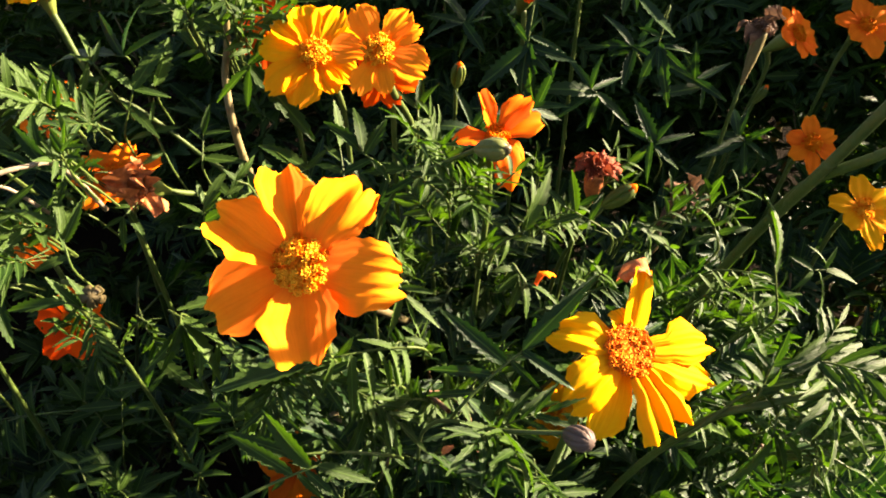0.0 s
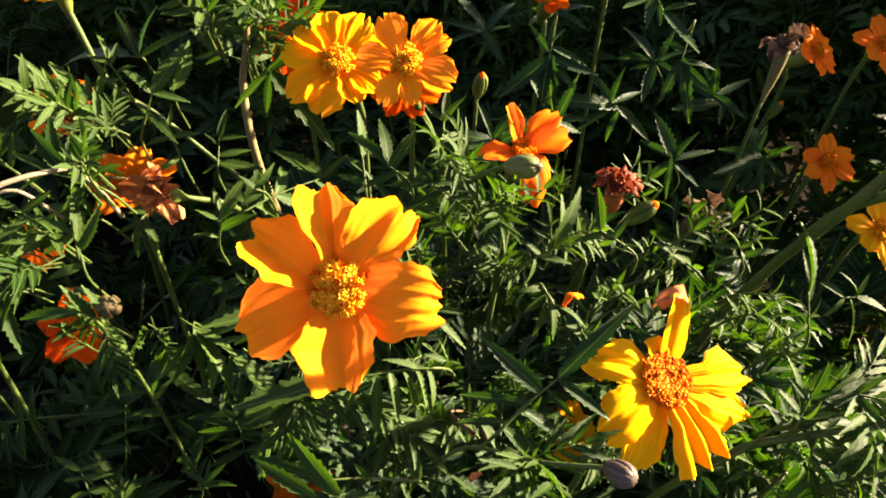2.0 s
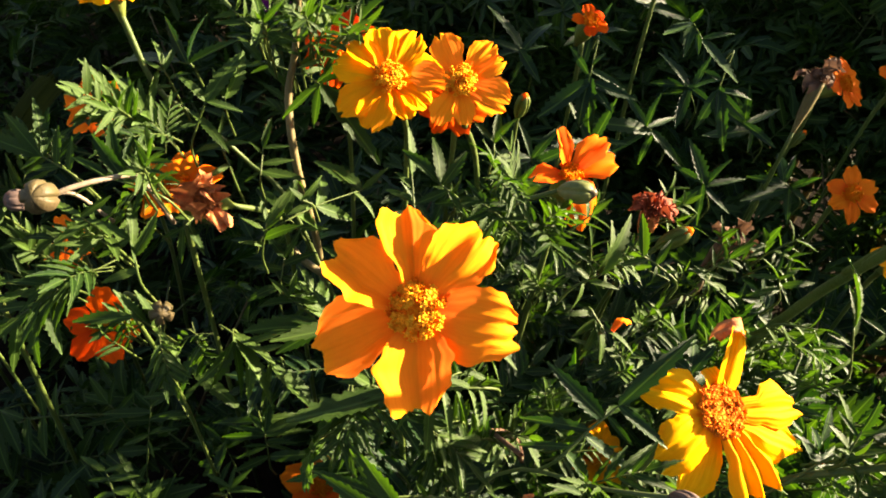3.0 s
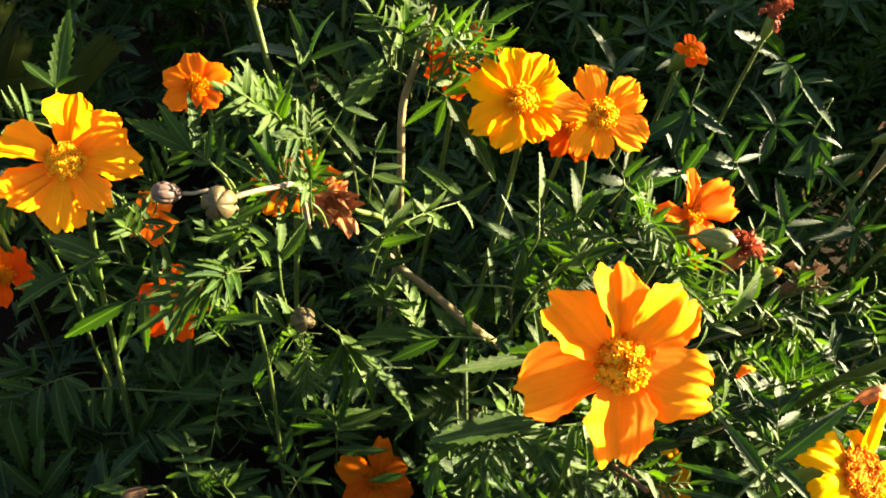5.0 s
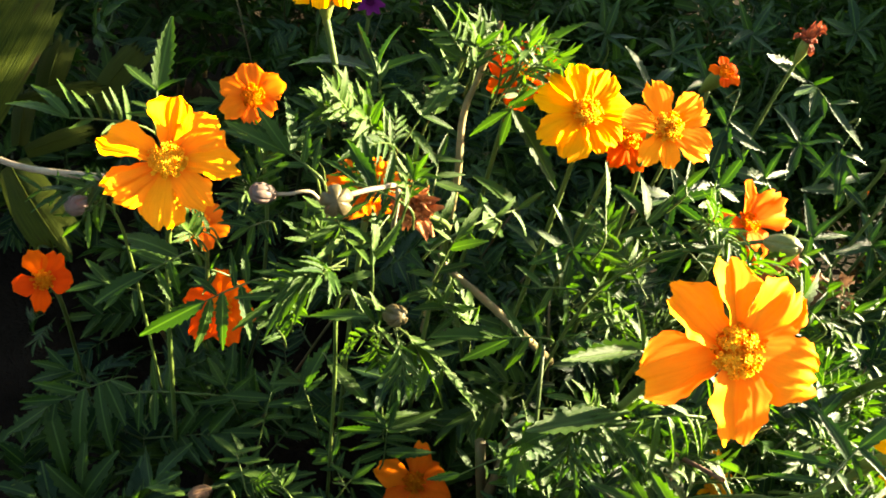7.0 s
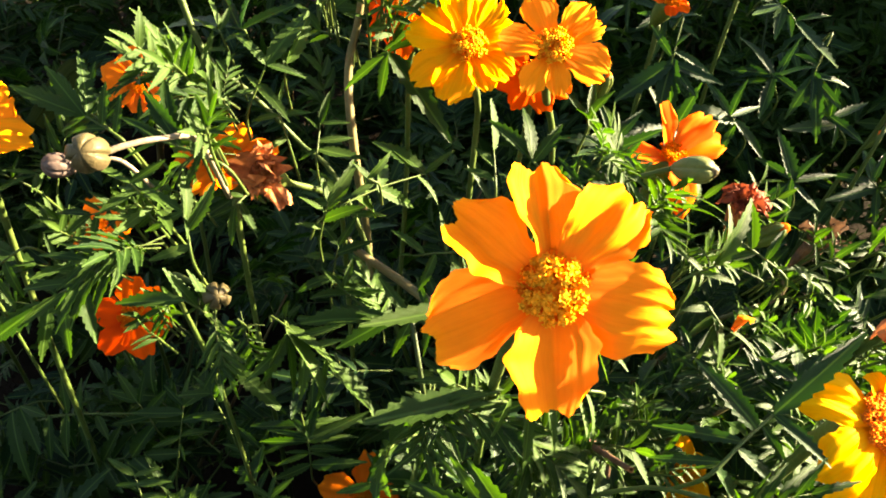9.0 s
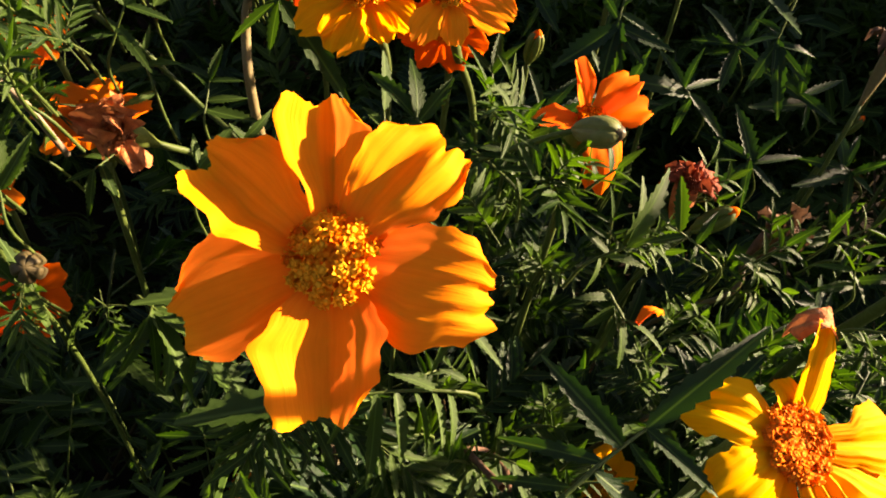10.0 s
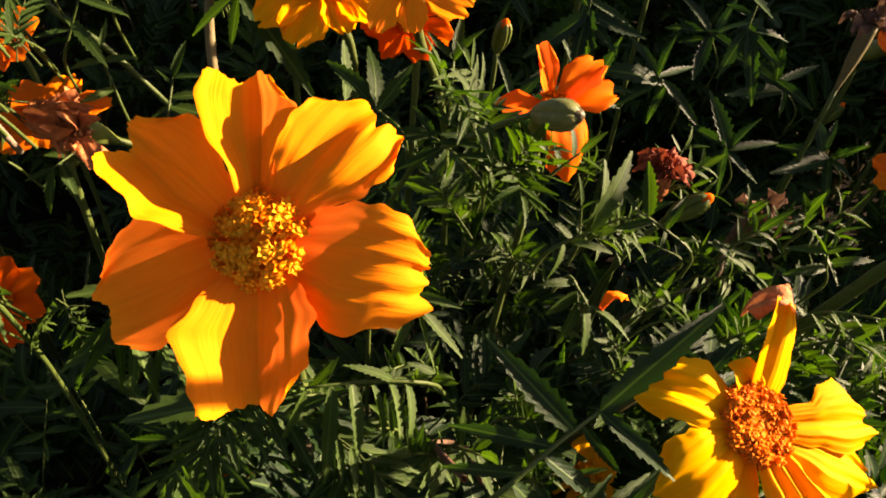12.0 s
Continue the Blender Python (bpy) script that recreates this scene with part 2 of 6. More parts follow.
def lathe(name, profile, mat, sides=14, ribs=0, depth=0.0, sharp=3):
    """A turned shape along +z; ribs press lengthwise furrows into it."""
    verts, faces, uvs = [], [], []
    for i, (r, z) in enumerate(profile):
        for k in range(sides):
            a = 2 * math.pi * k / sides
            rr = r * (1 - depth * (0.5 + 0.5 * math.cos(ribs * a)) ** sharp) if ribs else r
            verts.append((rr * math.cos(a), rr * math.sin(a), z))
            uvs.append((k / sides, i / (len(profile) - 1)))
    for i in range(len(profile) - 1):
        for k in range(sides):
            a, b = i * sides + k, i * sides + (k + 1) % sides
            faces.append((a, b, b + sides, a + sides))
    faces.append(tuple(range((len(profile) - 1) * sides, len(profile) * sides)))
    faces.append(tuple(reversed(range(sides))))
    return mesh_of(name, verts, faces, [mat], uvs)


def facing(normal, spin=0.0):
    """A turn whose z is the normal, x level, and y up the slope."""
    n = Vector(normal).normalized()
    ex = Vector((0, 0, 1)).cross(n)
    if ex.length < 1e-4:
        ex = Vector((1, 0, 0))
    ex.normalize()
    ey = n.cross(ex)
    return Matrix((ex, ey, n)).transposed().to_4x4() @ pose(0, 0, 0, 0, 0, spin)


# ---- flowers ----
def petal_mesh(rng, L, W, mat, lift=0.10, reflex=-0.12, fold=0.06, ruffle=0.03, lobes=2.0, notch=0.035, twist=0.0, roll=0.0, nu=11, nv=10, throat=0.42, crease=0.0, bend=4, pleat=0.030):
    """One ray petal along +y: narrow claw, wide blade, lobed and ruffled tip, lengthwise folds."""
    ph, ph2, ph3 = (rng.uniform(0, 6.28) for _ in range(3))
    if not isinstance(fold, tuple):
        fold = (fold, fold)
    skew = rng.uniform(-0.06, 0.06)
    teeth = [rng.uniform(-1, 1) for _ in range(nv + 1)]
    clefts = [(rng.uniform(-0.65, 0.65), rng.uniform(0.03, 0.075)) for _ in range(rng.choice((1, 2, 2)))]
    wide = max(0.07, 1.3 / nv)
    verts, faces, uvs = [], [], []
    for i in range(nu + 1):
        u = i / nu
        s = min(1.0, u / 0.62)
        s = s * s * (3 - 2 * s)
        half = 0.5 * W * (throat + (1 - throat) * s) * (1 - 0.14 * max(0.0, (u - 0.75) / 0.25) ** 2)
        for j in range(nv + 1):
            v = 2 * j / nv - 1
            tip = u ** 4
            y = L * (u - u ** 3 * (0.10 * v ** 4 + 0.08 * v * v + 0.16 * v ** 8) + tip * notch * (math.cos(lobes * math.pi * v + ph) - 0.4) + tip * (0.011 if nv > 15 else 0.02) * teeth[j])
            y -= L * u ** 7 * sum(d * math.exp(-((v - c) / wide) ** 2) for c, d in clefts)
            x = v * half * (1 + 0.05 * v ** 4 * min(1, 2 * u) * math.sin(15 * u + ph2 + 2 * v)) * (1 - 0.14 * u ** 6 * v * v) + skew * L * u * u + 0.015 * L * u * math.sin(9 * u + ph3) * abs(v)
            z = L * (lift * u + reflex * u ** bend)
            z += (fold[0] if v < 0 else fold[1]) * W * u * max(0.0, abs(v) - crease) / (1 - crease) + pleat * W * math.sin(2.6 * math.pi * v + ph) * min(1, 1.6 * u) * (1 - 0.3 * u)
            z += ruffle * L * math.sin(2.1 * math.pi * v + ph2) * u ** 3 + 0.35 * ruffle * L * math.sin(5.3 * math.pi * v + ph3) * u ** 5
            z += twist * v * half * u + 0.005 * W * math.sin(6.3 * math.pi * v + ph3 + 4 * u) * min(1, 2 * u) + 0.006 * L * math.sin(11 * u + ph + 3 * v) * u
            if roll:
                a = roll * v * u
                x, z = x * math.cos(a * 0.5) , z + roll * 0.5 * half * v * v * u
            verts.append((x, y, z))
            uvs.append((0.5 + 0.5 * v, u))
    k = nv + 1
    for i in range(nu):
        for j in range(nv):
            a = i * k + j
            faces.append((a, a + 1, a + k + 1, a + k))
    return mesh_of("petal", verts, faces, [mat], uvs)


def knots(rows, x):
    """A smooth value at x between rows of (x, value)."""
    if x <= rows[0][0]:
        return rows[0][1]
    for (a, p), (b, q) in zip(rows, rows[1:]):
        if x <= b:
            t = (x - a) / (b - a)
            return p + (q - p) * t * t * (3 - 2 * t)
    return rows[-1][1]


def pleats(rows, x, soft=0.05):
    """Straight slopes between rows of (x, value), rounded a little where they meet."""
    xs, ys = [r[0] for r in rows], [r[1] for r in rows]
    return float(np.mean(np.interp([x - soft, x - 0.5 * soft, x, x + 0.5 * soft, x + soft], xs, ys)))


def shaped_petal(rng, R, L, left, right, tip, relief, mat, lift=0.0, reflex=0.0, bend=4, wave=0.012, nu=26, nv=34, start=0.10):
    """One ray petal along +y, in shares of R. left, right: half widths along it; tip: its reach across it;
    relief: the height of its lengthwise pleats across it. The rim is scalloped."""
    ph, ph2, ph3 = (rng.uniform(0, 6.28) for _ in range(3))
    nibs = [rng.uniform(-1, 1) for _ in range(40)]
    verts, faces, uvs = [], [], []
    for i in range(nu + 1):
        u = i / nu
        for j in range(nv + 1):
            v = 2 * j / nv - 1
            reach = knots(tip, v)
            edge = u ** 6
            reach += edge * 0.011 * (abs(math.sin(17 * v + ph)) - 0.5) + edge * 0.010 * nibs[j]
            y = start + (L * (1 + (reach - 1) * u ** 2.5) - start) * u
            w = knots(left, u) if v < 0 else knots(right, u)
            w *= 1 + abs(v) ** 6 * min(1, 3 * u) * (0.022 * math.sin(34 * u + ph2 + 2 * v) + 0.018 * math.sin(19 * u + ph3 - v))
            x = v * w
            full = min(1.0, 2.2 * u)
            z = lift * u + reflex * u ** bend + pleats(relief, v) * full
            z += wave * u ** 2.5 * math.sin(7.5 * v + ph2) + 0.5 * wave * u ** 4 * math.sin(17 * v + ph3)
            z += 0.0035 * full * math.sin(26 * v + ph + 1.5 * u) + 0.005 * u * math.sin(9 * u + ph3 + 3 * v)
            verts.append((x * R, y * R, z * R))
            uvs.append((0.5 + 0.5 * v, u))
    k = nv + 1
    for i in range(nu):
        for j in range(nv):
            a = i * k + j
            faces.append((a, a + 1, a + k + 1, a + k))
    return mesh_of("petal", verts, faces, [mat], uvs)


def loose_shape(rng, ln, wd, sunny, tight=1.0):
    """Half widths, reach and pleats of an ordinary ray petal. sunny: the side whose pleats rise towards the rim."""
    h = 0.5 * wd
    side = lambda k: [(0, 0.17 * wd + 0.03), (0.30, h * 0.66 * k), (0.62, h * k), (0.86, h * 0.98 * k), (1.0, h * rng.uniform(0.60, 0.74))]
    left, right = side(rng.uniform(0.9, 1.08)), side(rng.uniform(0.9, 1.08))
    c = rng.uniform(-0.45, 0.45)
    tip = [(-1, 0.86), (-0.7, 0.97), (c - 0.22, rng.uniform(0.98, 1.03)), (c, rng.uniform(0.89, 0.96)), (c + 0.22, rng.uniform(0.98, 1.03)), (0.7, 0.96), (1, 0.86)]
    a, b = rng.uniform(0.08, 0.15) * sunny, rng.uniform(0.015, 0.04)
    m = rng.uniform(-0.35, -0.1)
    relief = [(-1, a), (m - 0.25, 0.0), (m, b), (m + 0.35, 0.0 if sunny else -0.01), (m + 0.55, 0.02), (1, 0.05)]
    return left, right, tip, relief


def disc_mesh(rng, R, H, mats, count, fl=0.0026, open_share=0.66):
    """Domed disc set with tubular florets: open stars outside, closed knobs in the middle."""
    verts, faces, slots = [], [], []

    def add(v, f, slot):
        b = len(verts)
        verts.extend(v)
        faces.extend(tuple(b + q for q in face) for face in f)
        slots.extend([slot] * len(f))

    dome = []
    for i in range(5):
        a = i / 4 * math.pi / 2
        for k in range(12):
            t = 2 * math.pi * k / 12
            dome.append((R * 0.92 * math.cos(a) * math.cos(t), R * 0.92 * math.cos(a) * math.sin(t), H * 0.75 * math.sin(a)))
    add(dome, [(i * 12 + k, i * 12 + (k + 1) % 12, (i + 1) * 12 + (k + 1) % 12, (i + 1) * 12 + k) for i in range(4) for k in range(12)], 1)
    for i in range(count):
        rr = math.sqrt((i + 0.5) / count)
        t = i * 2.39996 + rng.uniform(-0.2, 0.2)
        tilt = 0.95 * rr * rr + rng.uniform(-0.12, 0.12)
        q = Vector((R * rr * math.cos(t), R * rr * math.sin(t), H * 0.72 * math.sqrt(max(0.0, 1 - 0.85 * rr * rr))))
        d = Vector((math.sin(tilt) * math.cos(t), math.sin(tilt) * math.sin(t), math.cos(tilt)))
        d = (d + Vector((rng.uniform(-0.2, 0.2), rng.uniform(-0.2, 0.2), 0))).normalized()
        sx = d.orthogonal().normalized()
        sy = d.cross(sx)
        opened = rr > 1 - open_share
        ln = fl * rng.uniform(0.75, 1.25) * (1.0 if opened else 0.62)
        r0, r1 = fl * 0.26, fl * (0.34 if opened else 0.36)
        v, f = [], []
        for (z, r) in ((0.0, r0), (0.55 * ln, r0 * 1.15), (0.85 * ln, r1)):
            for k in range(5):
                a = 2 * math.pi * k / 5
                v.append(q + d * z + sx * (r * math.cos(a)) + sy * (r * math.sin(a)))
        for z in (0, 5):
            f += [(z + k, z + (k + 1) % 5, z + 5 + (k + 1) % 5, z + 5 + k) for k in range(5)]
        if opened:
            for k in range(5):
                a = 2 * math.pi * (k + 0.5) / 5
                v.append(q + d * (0.97 * ln) + sx * (r1 * 1.65 * math.cos(a)) + sy * (r1 * 1.65 * math.sin(a)))
                f.append((10 + k, 10 + (k + 1) % 5, 15 + k))
            v.append(q + d * (0.88 * ln))
            f += [(10 + k, 10 + (k + 1) % 5, 20) for k in range(5)]
        else:
            v.append(q + d * ln)
            f += [(10 + k, 10 + (k + 1) % 5, 15) for k in range(5)]
        add(v, f, 0 if (opened and rng.random() < 0.85) else 1)
    return mesh_of("disc_florets", verts, faces, mats, None, True, slots)


CALYX = [(0.0016, -0.0215), (0.0019, -0.019), (0.0030, -0.0155), (0.0043, -0.0110), (0.0050, -0.0060), (0.0049, -0.0020), (0.0044, 0.0004)]
AIRY = []


def flower(place, normal, R, petals, mat, label, stalk, seed, disc=0.0062, count=60, florets=None, spin=0.0, fine=False, group="marigold blooms", thick=1.0, stalk_mat=None, airy=True, lift=0.10, reflex=-0.12, flat=0.7, floret=0.46, strips=0.0):
    """A single marigold: ray petals, disc of florets, green calyx and its stalk.
    petals: rows of (degrees, length / R, width / R, extra settings); stalk: points in the world below the calyx."""
    rng = random.Random(seed)
    ob = thing("marigold_flower", place, label, "flower", group)
    turn = facing(normal, spin)
    nu, nv = (18, 22) if fine else (10, 12)
    for row in petals:
        ang, ln, wd = row[:3]
        opts = dict(lift=lift, reflex=reflex)
        opts.update(row[3] if len(row) > 3 else {})
        tip = opts.pop("pitch", 0.0)
        level = opts.pop("level", 0.0)
        pm = opts.pop("mat", mat)
        shape = opts.pop("shape", None)
        if shape or (fine and not opts.get("roll")) or strips:
            if not shape:
                shape = loose_shape(rng, ln, wd, 3 * strips if strips else 0.4)
                if strips and not (28 < ang < 208 or ang < -152):
                    shape = (*shape[:3], [(-q, h) for q, h in reversed(shape[3])])
            keep = {k: q for k, q in opts.items() if k in ("lift", "reflex", "bend", "wave")}
            me = shaped_petal(rng, R, ln, *shape, pm, nu=26 if fine else 14, nv=34 if fine else 22, **keep)
            part("petal", me, ob, turn @ pose(0, 0, level, 0, 0, ang - 90) @ pose(0, 0, 0, tip + rng.uniform(-1, 1), 0, 0))
            continue
        me = petal_mesh(rng, ln * R - disc * 0.45, wd * R * (1.0 if fine else 1.22), pm, nu=nu, nv=nv, **opts)
        part("petal", me, ob, turn @ pose(0, 0, level, 0, 0, ang - 90) @ pose(0, disc * 0.45, 0, tip + rng.uniform(-2, 2), 0, 0))
    part("disc", disc_mesh(rng, disc, disc * flat, florets or ([M_FLORET_RED, M_FLORET_RED] if mat in (M_ORANGE, M_RED) else [M_FLORET, M_FLORET_RED]), count, disc * floret), ob, turn)
    n = Vector(normal).normalized()
    part("calyx", lathe("calyx", [(r * thick, z * thick) for r, z in CALYX], M_CALYX, 12, 6, 0.10), ob, turn @ pose(0, 0, -0.0012))
    low = Vector(place) - n * (0.0205 * thick)
    pts = [low + n * 0.001] + [Vector(q) for q in stalk]
    tube("stalk", pts, [0.0018 * thick, 0.0012 * thick, 0.0013], stalk_mat or M_STEM, ob, 8, 22)
    if airy:
        AIRY.append((Vector(place), R * 1.15))
    return ob


def bud(place, axis, size, label, stalk, mat, tip_mat=None, slim=1.0, stalk_mat=None, group="flower buds", ribs=5, depth=0.36):
    """A closed bud or spent head: ribbed egg-shaped calyx with folded tips, on a stalk."""
    ob = thing("flower_bud", place, label, "flower bud", group)
    turn = facing(axis)
    prof = [(0.10, -1.0), (0.22, -0.9), (0.40, -0.62), (0.50, -0.25), (0.52, 0.1), (0.47, 0.4), (0.34, 0.62), (0.16, 0.74), (0.05, 0.76)]
    part("calyx", lathe("calyx", [(r * size * slim, z * size) for r, z in prof], mat, 60, ribs, depth, 8), ob, turn)
    if tip_mat is not None:
        tips = [(0.32, 0.50), (0.30, 0.62), (0.19, 0.80), (0.06, 0.88)]
        part("petal_tip", lathe("petal_tip", [(r * size * slim, z * size) for r, z in tips], tip_mat, 12, 4, 0.2), ob, turn)
    ax = Vector(axis).normalized()
    low = Vector(place) - ax * size
    tube("stalk", [low + ax * 0.0006] + [Vector(q) for q in stalk], [size * 0.12, size * 0.11, size * 0.13], stalk_mat or M_STEM, ob, 7, 18)
    return ob


def wilted(place, normal, R, mat, label, stalk, seed, strands=9, calyx_mat=None, spread=0.9, thick=1.0, stalk_mat=None, long=1.0):
    """A withered bloom: limp crumpled petals round a brown tuft, on a long calyx."""
    rng = random.Random(seed)
    ob = thing("wilted_flower", place, label, "flower", "withered blooms")
    turn = facing(normal)
    for k in range(strands):
        a = 360 * k / strands + rng.uniform(-18, 18)
        L = R * rng.uniform(0.6, 1.1)
        me = petal_mesh(rng, L, L * rng.uniform(0.5, 0.85), mat, lift=0.25, reflex=rng.uniform(-0.7, 0.1), fold=0.45, ruffle=0.22, notch=0.12, twist=rng.uniform(-1.1, 1.1), roll=rng.uniform(-1.4, 1.4), nu=12, nv=10)
        part("petal", me, ob, turn @ pose(0, 0, 0.001 * rng.random(), 0, 0, a) @ pose(0, 0.001, 0, rng.uniform(-25, 60) * spread, 0, 0))
    part("disc", disc_mesh(rng, R * 0.32, R * 0.25, [mat, mat], 60, R * 0.22), ob, turn)
    part("calyx", lathe("calyx", [(r * thick, z * thick * long) for r, z in CALYX], calyx_mat or M_CALYX, 12, 6, 0.12), ob, turn)
    n = Vector(normal).normalized()
    low = Vector(place) - n * 0.0215 * thick * long
    tube("stalk", [low + n * 0.001] + [Vector(q) for q in stalk], [0.0016 * thick, 0.0011, 0.0013], stalk_mat or M_STEM, ob, 7, 20)
    AIRY.append((Vector(place), R))
    return ob


# ---- leaves ----
def leaflet_data(rng, L, W, teeth=7, fold=0.30, droop=0.18, twist=0.0, curl=0.0):
    """A narrow saw-edged leaflet along +y, folded a little along its midrib."""
    verts, faces, uvs = [], [], []
    n = teeth
    rows = []

    def width(u):
        return W * 0.5 * (math.sin(math.pi * min(1.0, u * 0.93 + 0.07) ** 0.85) ** 0.8)

    def put(x, u):
        y = L * u
        a = twist * u
        z = abs(x) * fold - droop * L * u * u + curl * L * math.sin(3.1 * u)
        xx, zz = x * math.cos(a), z + x * math.sin(a)
        verts.append((xx, y, zz))
        uvs.append((0.5 + x / max(W, 1e-6), u))
        return len(verts) - 1

    for i in range(n + 1):
        u = i / n
        w = width(u) if i not in (0, n) else (W * 0.05 if i == 0 else 0.0)
        mid = put(0.0, u)
        rows.append((mid, put(-w * 0.82, u), put(w * 0.82, u)))
    for i in range(n):
        u = (i + 0.92) / n
        w = width((i + 0.6) / n) * rng.uniform(1.04, 1.24)
        tl, tr = put(-w, u - 0.12 / n), put(w, u - 0.12 / n)
        (m0, l0, r0), (m1, l1, r1) = rows[i], rows[i + 1]
        faces += [(m0, m1, tl, l0), (m1, l1, tl), (m0, r0, tr, m1), (m1, tr, r1)] if i < n - 1 else [(m0, m1, tl, l0), (m0, r0, tr, m1)]
    return verts, faces, uvs


def compound_layout(rng, L, pairs, spread=58, first=0.22):
    """Where the leaflets of a feathered leaf sit: distance along it, side, angle, length share."""
    out = []
    for i in range(pairs):
        s = first + (1 - first) * (i + 0.3) / (pairs + 0.3)
        size = 0.42 * math.sin(math.pi * (0.22 + 0.68 * (1 - i / pairs))) + 0.06
        for side in (-1, 1):
            out.append((s + rng.uniform(-0.015, 0.015), side, spread * rng.uniform(0.8, 1.12) - 14 * i / pairs, size * rng.uniform(0.85, 1.12)))
    out.append((1.0, 0, rng.uniform(-8, 8), 0.40 * rng.uniform(0.9, 1.15)))
    return out


def spine_at(L, s, arch):
    return Vector((0, L * s * (1 - 0.10 * arch * s), L * arch * (0.55 * s - 0.85 * s * s)))


def leaflet_turn(rng, L, s, side, ang, arch):
    q = spine_at(L, s, arch)
    slope = math.degrees(math.atan(arch * (0.55 - 1.7 * s)))
    return Matrix.Translation(q) @ pose(0, 0, 0, slope, 0, 0) @ pose(0, 0, 0, rng.uniform(-12, 16), side * rng.uniform(-25, 12), -side * ang if side else ang)


def spine_data(L, arch, r):
    pts = [spine_at(L, s, arch) for s in (0, 0.3, 0.65, 1.0)]
    return tube_data(pts, [r, r * 0.8, r * 0.5], 4, 7)


def compound_mesh(rng, L, pairs, arch, mat, slim=0.24, teeth=6, spread=58):
    """A whole feathered leaf in one mesh, for the mass of the foliage."""
    verts, faces, slots, uvs = [], [], [], []
    v, f = spine_data(L, arch, L * 0.012)
    verts += v
    faces += f
    slots += [1] * len(f)
    uvs += [(0.5, 0.5)] * len(v)
    for s, side, ang, size in compound_layout(rng, L, pairs, spread):
        ll = L * size
        v, f, uv = leaflet_data(rng, ll, ll * slim * rng.uniform(0.85, 1.2), teeth, rng.uniform(0.25, 0.8), rng.uniform(0.0, 0.5), rng.uniform(-0.9, 0.9))
        m = leaflet_turn(rng, L, s, side, ang, arch)
        b = len(verts)
        verts += [m @ Vector(q) for q in v]
        faces += [tuple(b + q for q in face) for face in f]
        slots += [0] * len(f)
        uvs += uv
    return mesh_of("leaf", verts, faces, [mat, M_STEM], uvs, True, slots)


_r = random.Random(11)
LEAFLETS = []
for _k in range(10):
    _v, _f, _u = leaflet_data(_r, 1.0, _r.uniform(0.22, 0.30), 9, _r.uniform(0.18, 0.6), _r.uniform(0.0, 0.3), _r.uniform(-0.5, 0.5), _r.uniform(-0.04, 0.05))
    LEAFLETS.append([mesh_of("leaflet", _v, _f, [_m], _u) for _m in (M_LEAF, M_LEAF_PALE, M_LEAF_DEEP)])


def along(direction, up=(0, 0, 1)):
    """A turn whose y follows the direction and whose z leans to up."""
    y = Vector(direction).normalized()
    x = y.cross(Vector(up))
    if x.length < 1e-4:
        x = Vector((1, 0, 0))
    x.normalize()
    return Matrix((x, y, x.cross(y))).transposed().to_4x4()


# ---- ground ----
def ground():
    xs = sorted({round(-0.8 + 0.04 * i, 3) for i in range(41)} | {-60, -20, -6, -2, 2, 6, 20, 60})
    ys = sorted({round(-0.3 + 0.04 * i, 3) for i in range(48)} | {-60, -20, -6, -2, 3, 6, 20, 60})
    verts, faces = [], []
    for y in ys:
        for x in xs:
            fade = max(0.0, min(1.0, (0.70 - abs(x)) / 0.1, (y + 0.20) / 0.1, (1.44 - y) / 0.1))
            z = fade * (0.022 * noise.noise(Vector((x * 9, y * 9, 0))) + 0.010 * noise.noise(Vector((x * 31, y * 31, 4))))
            verts.append((x, y, z))
    w = len(xs)
    for j in range(len(ys) - 1):
        for i in range(w - 1):
            a = j * w + i
            faces.append((a, a + 1, a + w + 1, a + w))
    tagged(new("ground", mesh_of("ground", verts, faces, [M_SOIL])), "dark crumbly garden soil under the marigold bed", "ground", kind="structure")


ground()

